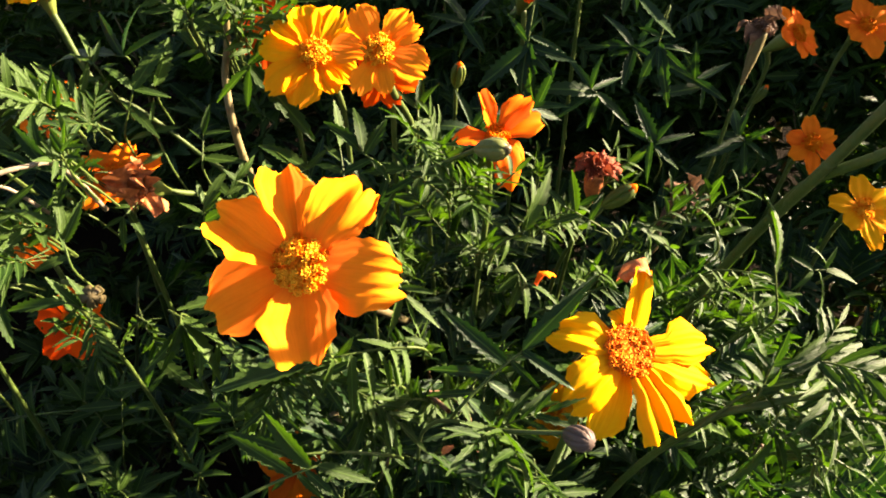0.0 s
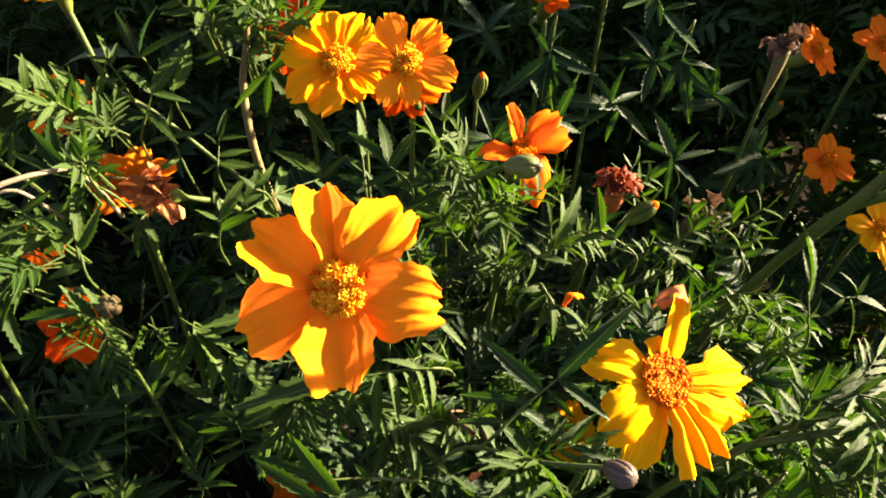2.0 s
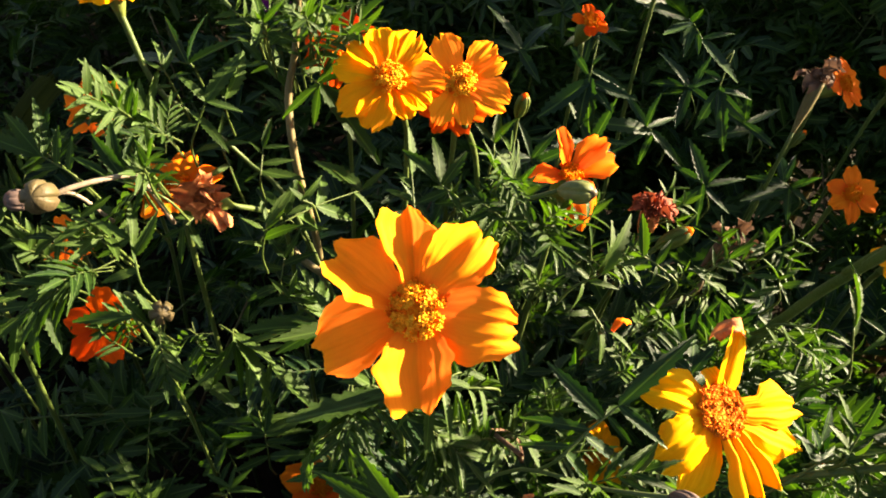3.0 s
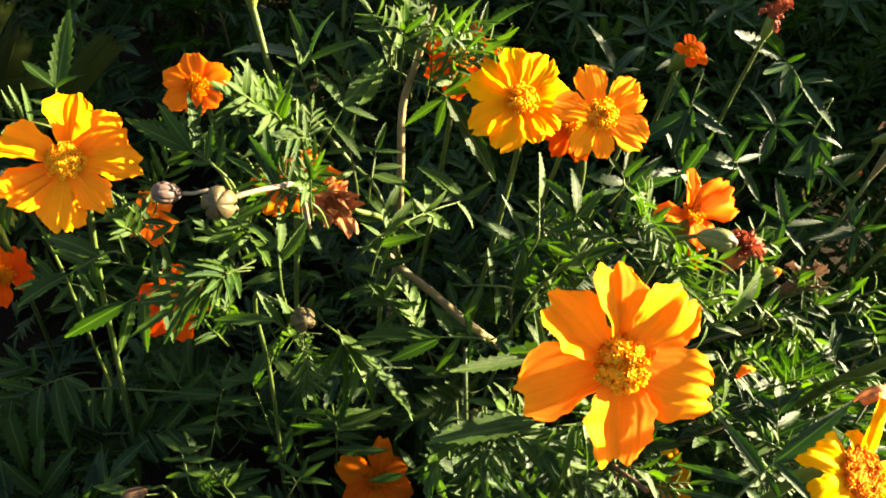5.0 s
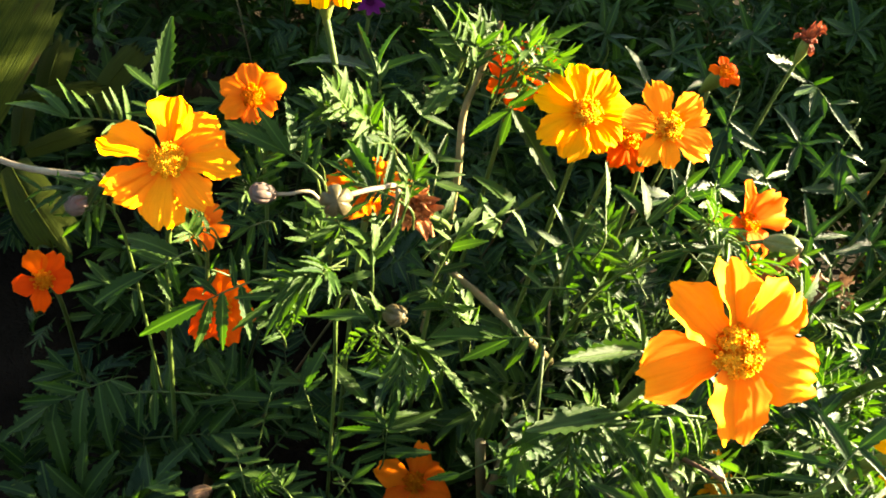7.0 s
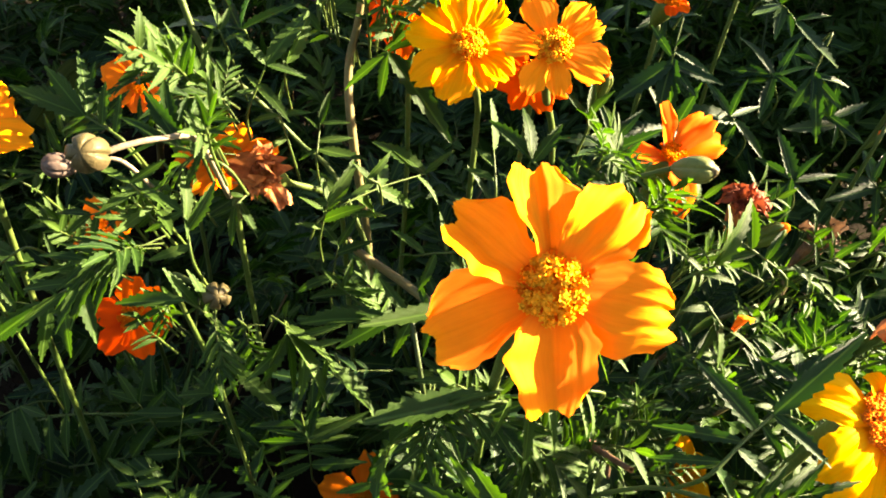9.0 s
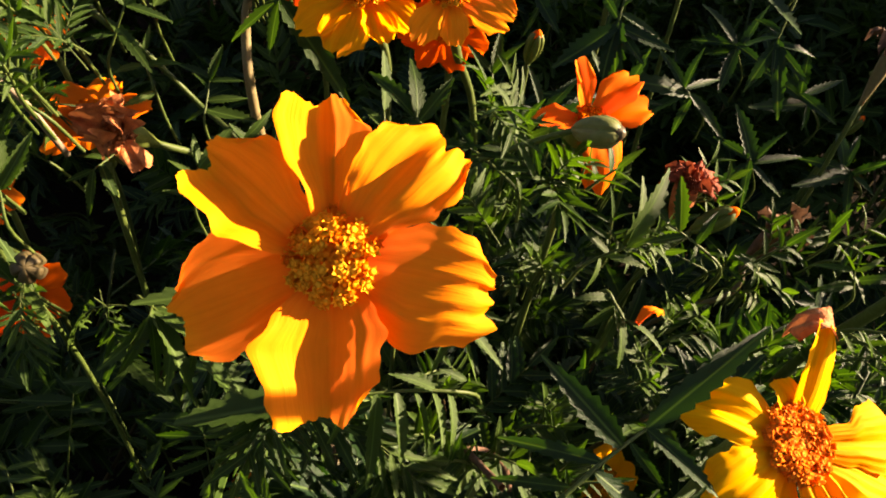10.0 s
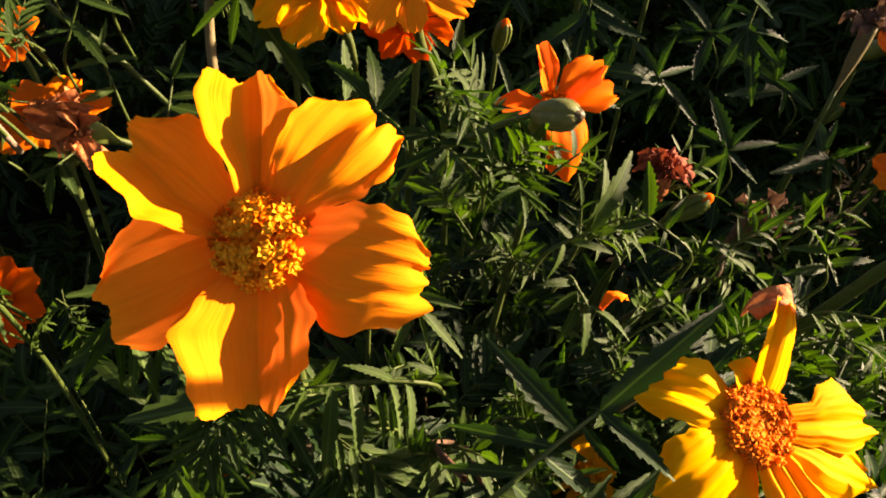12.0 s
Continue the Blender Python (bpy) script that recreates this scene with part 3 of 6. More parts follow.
# ---- the blooms ----
FRONT = (-0.105, -0.685, 0.72)
flower((-0.0348, 0.1270, 0.4030), FRONT, 0.0240, [
    (152, 0.93, 0.62, dict(lift=0.06, reflex=0.0, level=0.0006, shape=(
        [(0, 0.11), (0.34, 0.24), (0.52, 0.30), (0.70, 0.25), (0.9, 0.25), (1, 0.21)], [(0, 0.09), (0.3, 0.18), (0.62, 0.33), (0.83, 0.30), (1, 0.16)],
        [(-1, 0.98), (-0.75, 1.0), (-0.32, 0.95), (0.15, 1.07), (0.6, 1.03), (1, 0.88)],
        [(-1, 0.24), (-0.75, 0.16), (-0.40, 0.0), (0.05, 0.02), (0.1, 0.01), (0.6, 0.05), (1, 0.08)]))),
    (107, 0.96, 0.54, dict(lift=0.0, reflex=-0.04, level=0.0011, shape=(
        [(0, 0.07), (0.3, 0.10), (0.66, 0.23), (0.83, 0.26), (1, 0.22)], [(0, 0.07), (0.3, 0.12), (0.54, 0.17), (0.66, 0.24), (0.82, 0.29), (1, 0.19)],
        [(-1, 1.0), (-0.85, 1.02), (-0.22, 0.95), (0.2, 1.03), (0.65, 0.97), (1, 0.82)],
        [(-1, 0.17), (-0.4, 0.03), (-0.28, 0.035), (0.16, -0.07), (0.6, 0.02), (1, 0.07)]))),
    (61, 0.97, 0.64, dict(lift=0.13, reflex=-0.24, bend=3.5, level=0.0004, shape=(
        [(0, 0.09), (0.25, 0.20), (0.38, 0.25), (0.63, 0.30), (0.87, 0.31), (1, 0.22)], [(0, 0.10), (0.25, 0.16), (0.58, 0.30), (0.83, 0.32), (1, 0.25)],
        [(-1, 0.89), (-0.5, 1.02), (0.0, 1.0), (0.2, 0.92), (0.36, 1.0), (0.8, 1.0), (1, 0.86)],
        [(-1, 0.10), (-0.3, -0.03), (0.16, 0.05), (0.28, 0.06), (0.72, -0.03), (1, 0.05)]))),
    (1, 0.94, 0.72, dict(lift=0.12, reflex=-0.22, bend=5, level=-0.0002, shape=(
        [(0, 0.12), (0.3, 0.25), (0.48, 0.31), (0.66, 0.31), (0.9, 0.29), (1, 0.18)], [(0, 0.14), (0.28, 0.34), (0.46, 0.43), (0.6, 0.43), (0.74, 0.35), (0.93, 0.34), (1, 0.26)],
        [(-1, 0.90), (-0.5, 1.0), (-0.15, 1.0), (0.0, 0.96), (0.2, 1.02), (0.45, 0.97), (0.75, 1.06), (1, 0.94)],
        [(-1, 0.04), (-0.35, 0.0), (-0.22, 0.018), (0.12, -0.015), (0.24, 0.01), (0.45, -0.01), (0.54, 0.015), (1, -0.04)]))),
    (-77, 0.92, 0.56, dict(lift=0.0, reflex=0.0, level=0.0009, shape=(
        [(0, 0.12), (0.25, 0.27), (0.38, 0.33), (0.57, 0.30), (0.8, 0.29), (1, 0.19)], [(0, 0.14), (0.3, 0.30), (0.5, 0.385), (0.8, 0.29), (1, 0.25)],
        [(-1, 0.83), (-0.72, 0.96), (-0.4, 1.03), (0.05, 0.97), (0.35, 0.98), (0.8, 1.03), (1, 1.0)],
        [(-1, 0.10), (-0.6, 0.05), (-0.5, 0.065), (0.02, -0.01), (0.16, 0.01), (0.6, 0.16), (1, 0.30)]))),
    (-147, 1.0, 0.72, dict(lift=-0.05, reflex=-0.02, level=-0.0004, shape=(
        [(0, 0.10), (0.3, 0.20), (0.66, 0.32), (0.83, 0.335), (1, 0.28)], [(0, 0.12), (0.3, 0.31), (0.56, 0.41), (0.74, 0.40), (0.86, 0.35), (1, 0.20)],
        [(-1, 0.94), (-0.7, 1.03), (-0.3, 0.99), (-0.05, 0.97), (0.4, 1.06), (0.7, 0.98), (0.85, 0.97), (1, 0.9)],
        [(-1, -0.03), (-0.42, 0.02), (-0.3, 0.0), (0.3, 0.02), (1, 0.01)]))),
], M_MAIN, "large orange marigold bloom with golden yellow petal edges",
    [(-0.0370, 0.148, 0.365), (-0.036, 0.165, 0.30), (-0.03, 0.18, 0.20), (-0.02, 0.19, 0.10)], 21, 0.0054, 110, [M_FLORET, M_FLORET_RED], fine=True, flat=0.55, floret=0.36)

flower((0.0470, 0.1330, 0.3660), (0.26, -0.42, 0.87), 0.0250, [
    (50, 0.90, 0.28, dict(lift=0.25, reflex=-0.05, level=0.0004, shape=(
        [(0, 0.11), (0.5, 0.17), (0.85, 0.15), (1, 0.15)], [(0, 0.11), (0.4, 0.18), (0.8, 0.16), (1, 0.13)],
        [(-1, 0.93), (-0.3, 0.99), (0.3, 0.96), (0.7, 1.02), (1, 0.97)], [(-1, 0.10), (-0.3, 0.0), (0.2, 0.03), (1, -0.06)]))),
    (78, 0.46, 0.26, dict(lift=0.12, shape=(
        [(0, 0.09), (0.5, 0.12), (1, 0.12)], [(0, 0.09), (0.5, 0.13), (1, 0.11)], [(-1, 0.92), (0, 1.0), (1, 1.0)], [(-1, 0.05), (0, 0.0), (1, 0.05)]))),
    (138, 0.88, 0.54, dict(lift=0.04, reflex=-0.16, wave=0.03, shape=(
        [(0, 0.10), (0.45, 0.20), (0.75, 0.19), (1, 0.21)], [(0, 0.12), (0.5, 0.30), (0.75, 0.28), (1, 0.20)],
        [(-1, 0.74), (-0.6, 1.02), (-0.15, 0.95), (0.15, 0.86), (0.5, 0.92), (1, 0.70)], [(-1, 0.0), (-0.5, 0.06), (-0.1, 0.0), (0.4, 0.06), (1, 0.0)]))),
    (-168, 0.90, 0.54, dict(lift=0.03, reflex=-0.20, wave=0.03, shape=(
        [(0, 0.10), (0.5, 0.23), (0.75, 0.26), (1, 0.20)], [(0, 0.10), (0.5, 0.27), (0.75, 0.29), (1, 0.22)],
        [(-1, 0.95), (-0.5, 1.02), (-0.1, 0.94), (0.35, 1.0), (1, 0.78)], [(-1, -0.03), (-0.3, 0.06), (0.0, 0.01), (0.5, 0.06), (1, 0.0)]))),
    (-140, 0.95, 0.46, dict(lift=-0.02, reflex=-0.16, level=-0.0012, wave=0.02, shape=(
        [(0, 0.10), (0.5, 0.22), (0.8, 0.24), (1, 0.18)], [(0, 0.10), (0.5, 0.20), (0.8, 0.22), (1, 0.16)],
        [(-1, 0.92), (-0.3, 1.0), (0.2, 0.95), (0.6, 1.0), (1, 0.9)], [(-1, 0.03), (0.0, -0.02), (1, 0.05)]))),
    (-92, 0.99, 0.62, dict(lift=0.05, reflex=-0.13, level=0.0006, shape=(
        [(0, 0.11), (0.35, 0.20), (0.7, 0.34), (1, 0.38)], [(0, 0.11), (0.35, 0.20), (0.7, 0.33), (1, 0.35)],
        [(-1, 0.90), (-0.7, 0.99), (-0.36, 0.86), (-0.05, 1.01), (0.22, 0.88), (0.6, 1.0), (1, 0.95)],
        [(-1, -0.02), (-0.66, 0.09), (-0.36, -0.03), (-0.05, 0.09), (0.25, -0.03), (0.6, 0.09), (1, 0.0)]))),
    (-43, 1.06, 0.54, dict(lift=0.04, reflex=-0.12, shape=(
        [(0, 0.10), (0.4, 0.16), (0.7, 0.22), (1, 0.14)], [(0, 0.10), (0.3, 0.20), (0.55, 0.32), (0.8, 0.29), (1, 0.16)],
        [(-1, 0.88), (-0.6, 1.0), (-0.3, 0.96), (0.1, 1.05), (0.5, 0.97), (1, 0.86)], [(-1, 0.02), (-0.4, 0.0), (-0.3, 0.03), (0.5, 0.06), (1, -0.02)]))),
    (-19, 1.0, 0.50, dict(lift=0.06, reflex=-0.10, level=0.0007, shape=(
        [(0, 0.10), (0.4, 0.13), (0.55, 0.26), (0.8, 0.30), (1, 0.20)], [(0, 0.10), (0.4, 0.18), (0.7, 0.24), (1, 0.18)],
        [(-1, 0.76), (-0.7, 0.90), (-0.3, 1.0), (0.1, 0.97), (0.5, 1.06), (1, 0.92)], [(-1, 0.04), (-0.3, 0.05), (0.1, 0.0), (0.5, 0.05), (1, 0.0)]))),
], M_YELLOW, "golden yellow marigold bloom with ragged petals and an orange disc",
    [(0.041, 0.146, 0.32), (0.035, 0.16, 0.24), (0.02, 0.19, 0.10)], 22, 0.0060, 170, [M_FLORET_RUST, M_FLORET_RUST], fine=True, flat=0.36, floret=0.34)

flower((-0.0500, 0.2710, 0.3790), (0.01, -0.56, 0.83), 0.0225, [
    (166, 1.00, 0.62), (138, 0.98, 0.50, dict(level=0.0005)), (104, 1.02, 0.62), (68, 1.02, 0.70),
    (18, 0.92, 0.62), (-32, 0.82, 0.6), (-62, 0.8, 0.5), (-108, 1.0, 0.66), (-140, 1.05, 0.60),
], M_GOLD, "bright golden marigold bloom touching a smaller orange one",
    [(-0.044, 0.286, 0.352), (-0.042, 0.288, 0.322), (-0.04, 0.29, 0.20)], 23, 0.0050, 64, [M_FLORET, M_FLORET_RED], fine=True, strips=0.25, lift=0.06)

flower((-0.0240, 0.2510, 0.3910), (-0.06, -0.66, 0.75), 0.0187, [
    (118, 1.02, 0.66), (58, 1.0, 0.56), (34, 0.95, 0.42), (-18, 1.02, 0.82),
    (-76, 0.85, 0.46), (-112, 0.95, 0.5), (176, 0.95, 0.6, dict(fold=0.05, level=-0.0012)),
], M_MAIN, "orange marigold bloom with yellow tips beside a yellow one",
    [(-0.020, 0.271, 0.362), (-0.012, 0.283, 0.335), (-0.006, 0.29, 0.28), (0.0, 0.30, 0.15)], 24, 0.0046, 56, fine=True, strips=0.2)

flower((-0.0250, 0.2810, 0.3650), (-0.05, -0.5, 0.75), 0.0155, [
    (-65, 1.0, 0.55), (-110, 1.0, 0.5), (-20, 1.0, 0.6), (50, 0.9, 0.5), (140, 0.9, 0.5), (-160, 1.0, 0.6),
], M_RED, "half-hidden red-orange marigold bloom behind two others",
    [(-0.022, 0.296, 0.34), (-0.022, 0.30, 0.29), (-0.02, 0.305, 0.2)], 25, 0.0042, 40, airy=False)

flower((0.0440, 0.3720, 0.3630), (0.1, -0.5, 0.8), 0.0100, [
    (95, 1.0, 0.6), (30, 0.9, 0.55), (-35, 1.0, 0.6), (-100, 0.9, 0.6), (170, 1.0, 0.55),
], M_RED, "small red-orange marigold bloom behind a leafy shoot",
    [(0.044, 0.38, 0.34), (0.045, 0.385, 0.27), (0.045, 0.385, 0.1)], 41, 0.0036, 36, airy=False)

flower((-0.2130, 0.3000, 0.2550), (0.1, -0.6, 0.75), 0.0150, [
    (100, 1.0, 0.55), (45, 0.9, 0.6), (-15, 1.0, 0.6), (-75, 1.0, 0.55), (-140, 0.9, 0.6),
], M_ORANGE, "small orange marigold bloom deep between leaves",
    [(-0.213, 0.313, 0.225), (-0.213, 0.317, 0.165), (-0.208, 0.317, 0.05)], 42, 0.0040, 36, airy=False)

flower((-0.1990, 0.2080, 0.3650), (0.03, -0.61, 0.78), 0.0225, [
    (94, 1.0, 0.68, dict(lift=0.04, reflex=-0.04, level=0.0004, shape=(
        [(0, 0.09), (0.35, 0.18), (0.7, 0.33), (0.88, 0.34), (1, 0.24)], [(0, 0.09), (0.35, 0.17), (0.7, 0.28), (0.9, 0.27), (1, 0.17)],
        [(-1, 0.86), (-0.7, 0.95), (-0.25, 0.98), (0.1, 1.0), (0.5, 1.03), (1, 0.92)],
        [(-1, 0.23), (-0.35, 0.0), (-0.2, 0.02), (0.1, -0.01), (0.32, 0.03), (0.44, 0.0), (1, -0.03)]))),
    (48, 0.96, 0.70, dict(lift=0.08, reflex=-0.16, level=0.0001, shape=(
        [(0, 0.11), (0.4, 0.24), (0.7, 0.30), (1, 0.22)], [(0, 0.10), (0.4, 0.22), (0.7, 0.36), (0.9, 0.36), (1, 0.22)],
        [(-1, 0.90), (-0.5, 1.02), (0.0, 1.0), (0.25, 0.92), (0.6, 0.98), (1, 0.88)],
        [(-1, 0.26), (-0.40, 0.0), (0.1, 0.02), (0.4, 0.03), (0.5, 0.06), (1, -0.01)]))),
    (5, 1.02, 0.66, dict(lift=0.11, reflex=-0.26, bend=3, level=-0.0002, shape=(
        [(0, 0.11), (0.4, 0.22), (0.7, 0.34), (0.9, 0.33), (1, 0.24)], [(0, 0.10), (0.4, 0.20), (0.7, 0.28), (1, 0.20)],
        [(-1, 0.84), (-0.6, 1.0), (-0.2, 0.93), (0.2, 1.0), (0.6, 1.04), (1, 0.92)],
        [(-1, -0.04), (-0.62, 0.06), (-0.42, 0.0), (0.0, 0.02), (0.5, 0.14), (0.62, 0.09), (1, 0.18)]))),
    (-42, 0.94, 0.62, dict(lift=0.06, reflex=-0.05, level=0.0006, shape=(
        [(0, 0.10), (0.4, 0.20), (0.7, 0.28), (1, 0.18)], [(0, 0.10), (0.4, 0.22), (0.7, 0.28), (1, 0.18)],
        [(-1, 0.86), (-0.4, 1.02), (0.1, 0.97), (0.5, 1.0), (1, 0.86)],
        [(-1, 0.06), (-0.1, 0.01), (0.0, 0.03), (1, -0.03)]))),
    (-86, 1.04, 0.70, dict(lift=0.03, reflex=-0.03, level=0.0002, shape=(
        [(0, 0.10), (0.35, 0.18), (0.7, 0.30), (0.9, 0.31), (1, 0.22)], [(0, 0.11), (0.35, 0.22), (0.7, 0.35), (0.9, 0.34), (1, 0.22)],
        [(-1, 0.90), (-0.5, 1.0), (-0.2, 0.95), (0.15, 1.03), (0.6, 0.97), (1, 0.84)],
        [(-1, -0.17), (-0.52, 0.03), (-0.40, 0.01), (0.06, 0.0), (0.12, 0.02), (0.2, 0.0), (1, -0.03)]))),
    (-136, 1.0, 0.72, dict(lift=0.02, reflex=0.20, bend=2.6, level=-0.0003, shape=(
        [(0, 0.11), (0.4, 0.24), (0.7, 0.35), (0.9, 0.34), (1, 0.26)], [(0, 0.11), (0.4, 0.24), (0.7, 0.34), (1, 0.24)],
        [(-1, 0.90), (-0.6, 0.98), (-0.3, 0.93), (0.1, 1.02), (0.4, 0.95), (0.7, 1.0), (1, 0.86)],
        [(-1, -0.06), (-0.62, 0.05), (-0.48, -0.04), (-0.02, 0.05), (0.14, -0.04), (0.62, 0.05), (1, 0.0)]))),
    (167, 0.97, 0.70, dict(lift=0.06, reflex=0.02, level=0.0003, shape=(
        [(0, 0.10), (0.35, 0.18), (0.6, 0.27), (0.85, 0.33), (1, 0.24)], [(0, 0.11), (0.35, 0.24), (0.7, 0.35), (0.9, 0.33), (1, 0.24)],
        [(-1, 0.93), (-0.6, 1.03), (-0.2, 0.98), (0.15, 0.96), (0.6, 0.94), (1, 0.82)],
        [(-1, 0.25), (-0.60, 0.14), (-0.52, 0.16), (0.10, 0.0), (0.3, 0.02), (1, 0.06)]))),
], M_MAIN, "orange and yellow marigold bloom beside a pale dry stalk",
    [(-0.205, 0.228, 0.33), (-0.21, 0.235, 0.26), (-0.21, 0.24, 0.12)], 26, 0.0050, 110, [M_FLORET, M_FLORET], fine=True, flat=0.6, floret=0.40)

flower((-0.1970, 0.3380, 0.3130), (0.1, -0.74, 0.66), 0.0172, [
    (100, 0.98, 0.72), (33, 1.02, 0.74), (-36, 0.8, 0.6), (-90, 0.86, 0.6), (-146, 1.05, 0.62), (168, 1.0, 0.66),
], M_ORANGE, "plain orange marigold bloom in front of dark shade",
    [(-0.195, 0.355, 0.28), (-0.19, 0.37, 0.2), (-0.19, 0.37, 0.1)], 27, 0.0048, 45)

flower((-0.3080, 0.3140, 0.1760), (0.25, -0.66, 0.70), 0.0185, [
    (106, 1.02, 0.62), (60, 0.98, 0.6), (-10, 0.86, 0.72), (-100, 1.04, 0.5), (-165, 0.9, 0.6),
], M_RED, "small red-orange marigold bloom low by a broad blade",
    [(-0.308, 0.33, 0.14), (-0.306, 0.335, 0.08), (-0.3, 0.335, 0.02)], 28, 0.0048, 40)

flower((-0.1978, 0.2820, 0.2136), (0.1, -0.55, 0.8), 0.0215, [
    (90, 1.0, 0.6), (40, 0.9, 0.6), (-20, 0.9, 0.6), (-75, 1.0, 0.6), (-125, 1.0, 0.6), (165, 0.9, 0.6),
], M_RED, "red-orange marigold bloom half covered by leaves",
    [(-0.1968, 0.2990, 0.1844), (-0.1948, 0.3040, 0.1229), (-0.1888, 0.3040, 0.0461)], 29, 0.005, 40, airy=False)

flower((-0.077, 0.233, 0.151), (0.0, -0.45, 0.85), 0.0230, [
    (88, 1.05, 0.5, dict(pitch=30)), (30, 0.8, 0.6), (-20, 1.0, 0.6), (-75, 1.0, 0.6), (-125, 1.0, 0.6), (165, 1.0, 0.6),
], M_ORANGE, "orange marigold bloom low down among shaded leaves",
    [(-0.082, 0.254, 0.119), (-0.081, 0.258, 0.073), (-0.080, 0.256, 0.018)], 30, 0.005, 40)

flower((-0.1300, 0.2460, 0.3380), (0.0, -0.3, 0.95), 0.0190, [
    (88, 1.0, 0.5), (30, 1.0, 0.5), (-20, 0.8, 0.6), (-75, 0.6, 0.5), (-125, 0.9, 0.5), (175, 1.0, 0.6), (140, 1.0, 0.5),
], M_ORANGE, "orange marigold bloom mostly hidden under leaf sprays",
    [(-0.13, 0.25, 0.31), (-0.128, 0.255, 0.24), (-0.12, 0.26, 0.1)], 31, 0.005, 40, airy=False)

flower((-0.0740, 0.3060, 0.3720), (-0.2, -0.5, 0.8), 0.0185, [
    (100, 1.0, 0.6), (40, 1.0, 0.6), (-20, 1.0, 0.5), (-75, 1.0, 0.6), (-125, 0.9, 0.5), (175, 0.9, 0.6),
], M_RED, "red-orange marigold bloom behind a leafy branch",
    [(-0.072, 0.322, 0.34), (-0.07, 0.33, 0.26), (-0.07, 0.33, 0.1)], 32, 0.005, 40, airy=False)

flower((-0.1640, 0.3050, 0.3970), (-0.15, 0.15, 0.97), 0.0145, [
    (a, 1.0, 0.55, dict(reflex=-0.75, lift=0.05)) for a in (-160, -120, -85, -50, -10, 40, 90, 140)
], M_YELLOW, "yellow marigold bloom seen from the side on a thick stalk",
    [(-0.150, 0.296, 0.352), (-0.135, 0.300, 0.335), (-0.116, 0.302, 0.312), (-0.095, 0.293, 0.293), (-0.06, 0.28, 0.2)], 33, 0.005, 40, thick=0.85)

flower((0.0190, 0.2380, 0.3640), (0.1, -0.30, 0.9), 0.0175, [
    (110, 1.05, 0.34, dict(pitch=42, fold=0.3, roll=0.8)), (35, 1.15, 0.5, dict(pitch=18, fold=0.4)), (8, 1.1, 0.62, dict(pitch=6, fold=0.2)),
    (178, 0.95, 0.42, dict(fold=0.3)), (-88, 1.0, 0.55, dict(reflex=-0.8)), (-60, 0.8, 0.4, dict(reflex=-0.6)),
], M_ORANGE, "orange marigold bloom with few curled petals behind a bud",
    [(0.018, 0.245, 0.325), (0.015, 0.25, 0.25), (0.01, 0.26, 0.1)], 34, 0.0036, 40)

flower((0.2140, 0.3650, 0.2750), (-0.1, -0.65, 0.75), 0.0150, [
    (100, 1.1, 0.6), (35, 1.0, 0.6), (-25, 1.1, 0.6), (-85, 1.2, 0.5), (-140, 1.0, 0.6), (165, 1.0, 0.6),
], M_ORANGE, "small orange marigold bloom in half shade",
    [(0.214, 0.38, 0.24), (0.212, 0.385, 0.17), (0.21, 0.385, 0.05)], 35, 0.0045, 40)

flower((0.2100, 0.4160, 0.3170), (0.5, -0.45, 0.7), 0.0190, [
    (105, 1.0, 0.6), (40, 1.0, 0.6), (-15, 1.0, 0.7), (-60, 1.0, 0.6), (-110, 0.8, 0.6), (165, 0.8, 0.6),
], M_ORANGE, "orange marigold bloom behind a dried brown head",
    [(0.205, 0.43, 0.28), (0.2, 0.44, 0.2), (0.2, 0.44, 0.05)], 36, 0.0045, 40)

flower((0.2640, 0.4400, 0.3110), (0.0, -0.6, 0.8), 0.0200, [
    (100, 1.0, 0.6), (40, 1.0, 0.5), (-20, 1.0, 0.6), (-80, 1.1, 0.6), (-140, 0.7, 0.6), (165, 1.0, 0.5),
], M_ORANGE, "orange marigold bloom at the back of the bed",
    [(0.262, 0.456, 0.27), (0.26, 0.46, 0.2), (0.26, 0.46, 0.05)], 37, 0.0045, 40)

flower((0.2220, 0.3100, 0.2710), (0.0, -0.6, 0.8), 0.0190, [
    (90, 1.0, 0.6), (30, 1.0, 0.5), (-30, 1.0, 0.6), (-80, 1.2, 0.5), (-140, 0.7, 0.6), (165, 1.0, 0.5),
], M_GOLD, "orange-gold marigold bloom among sunlit leaves",
    [(0.221, 0.326, 0.235), (0.22, 0.33, 0.17), (0.22, 0.33, 0.05)], 38, 0.0045, 40)

flower((0.0490, 0.1990, 0.2440), (0.1, -0.55, 0.8), 0.0160, [
    (80, 1.0, 0.6), (20, 0.8, 0.6), (-50, 1.0, 0.6), (-110, 0.9, 0.6), (170, 1.0, 0.6),
], M_GOLD, "golden marigold bloom buried under bright leaves",
    [(0.05, 0.214, 0.21), (0.055, 0.22, 0.13), (0.06, 0.225, 0.03)], 39, 0.0045, 40, airy=True)

flower((-0.1550, 0.5710, 0.2680), (0.0, -0.5, 0.8), 0.0120, [
    (a, 1.0, 0.4) for a in (0, 45, 90, 135, 180, -135, -90, -45)
], M_PURPLE, "small magenta flower far back in the shade",
    [(-0.155, 0.58, 0.2), (-0.155, 0.585, 0.1), (-0.155, 0.585, 0.02)], 40, 0.003, 25, [M_PURPLE, M_PURPLE], group="magenta flowers")

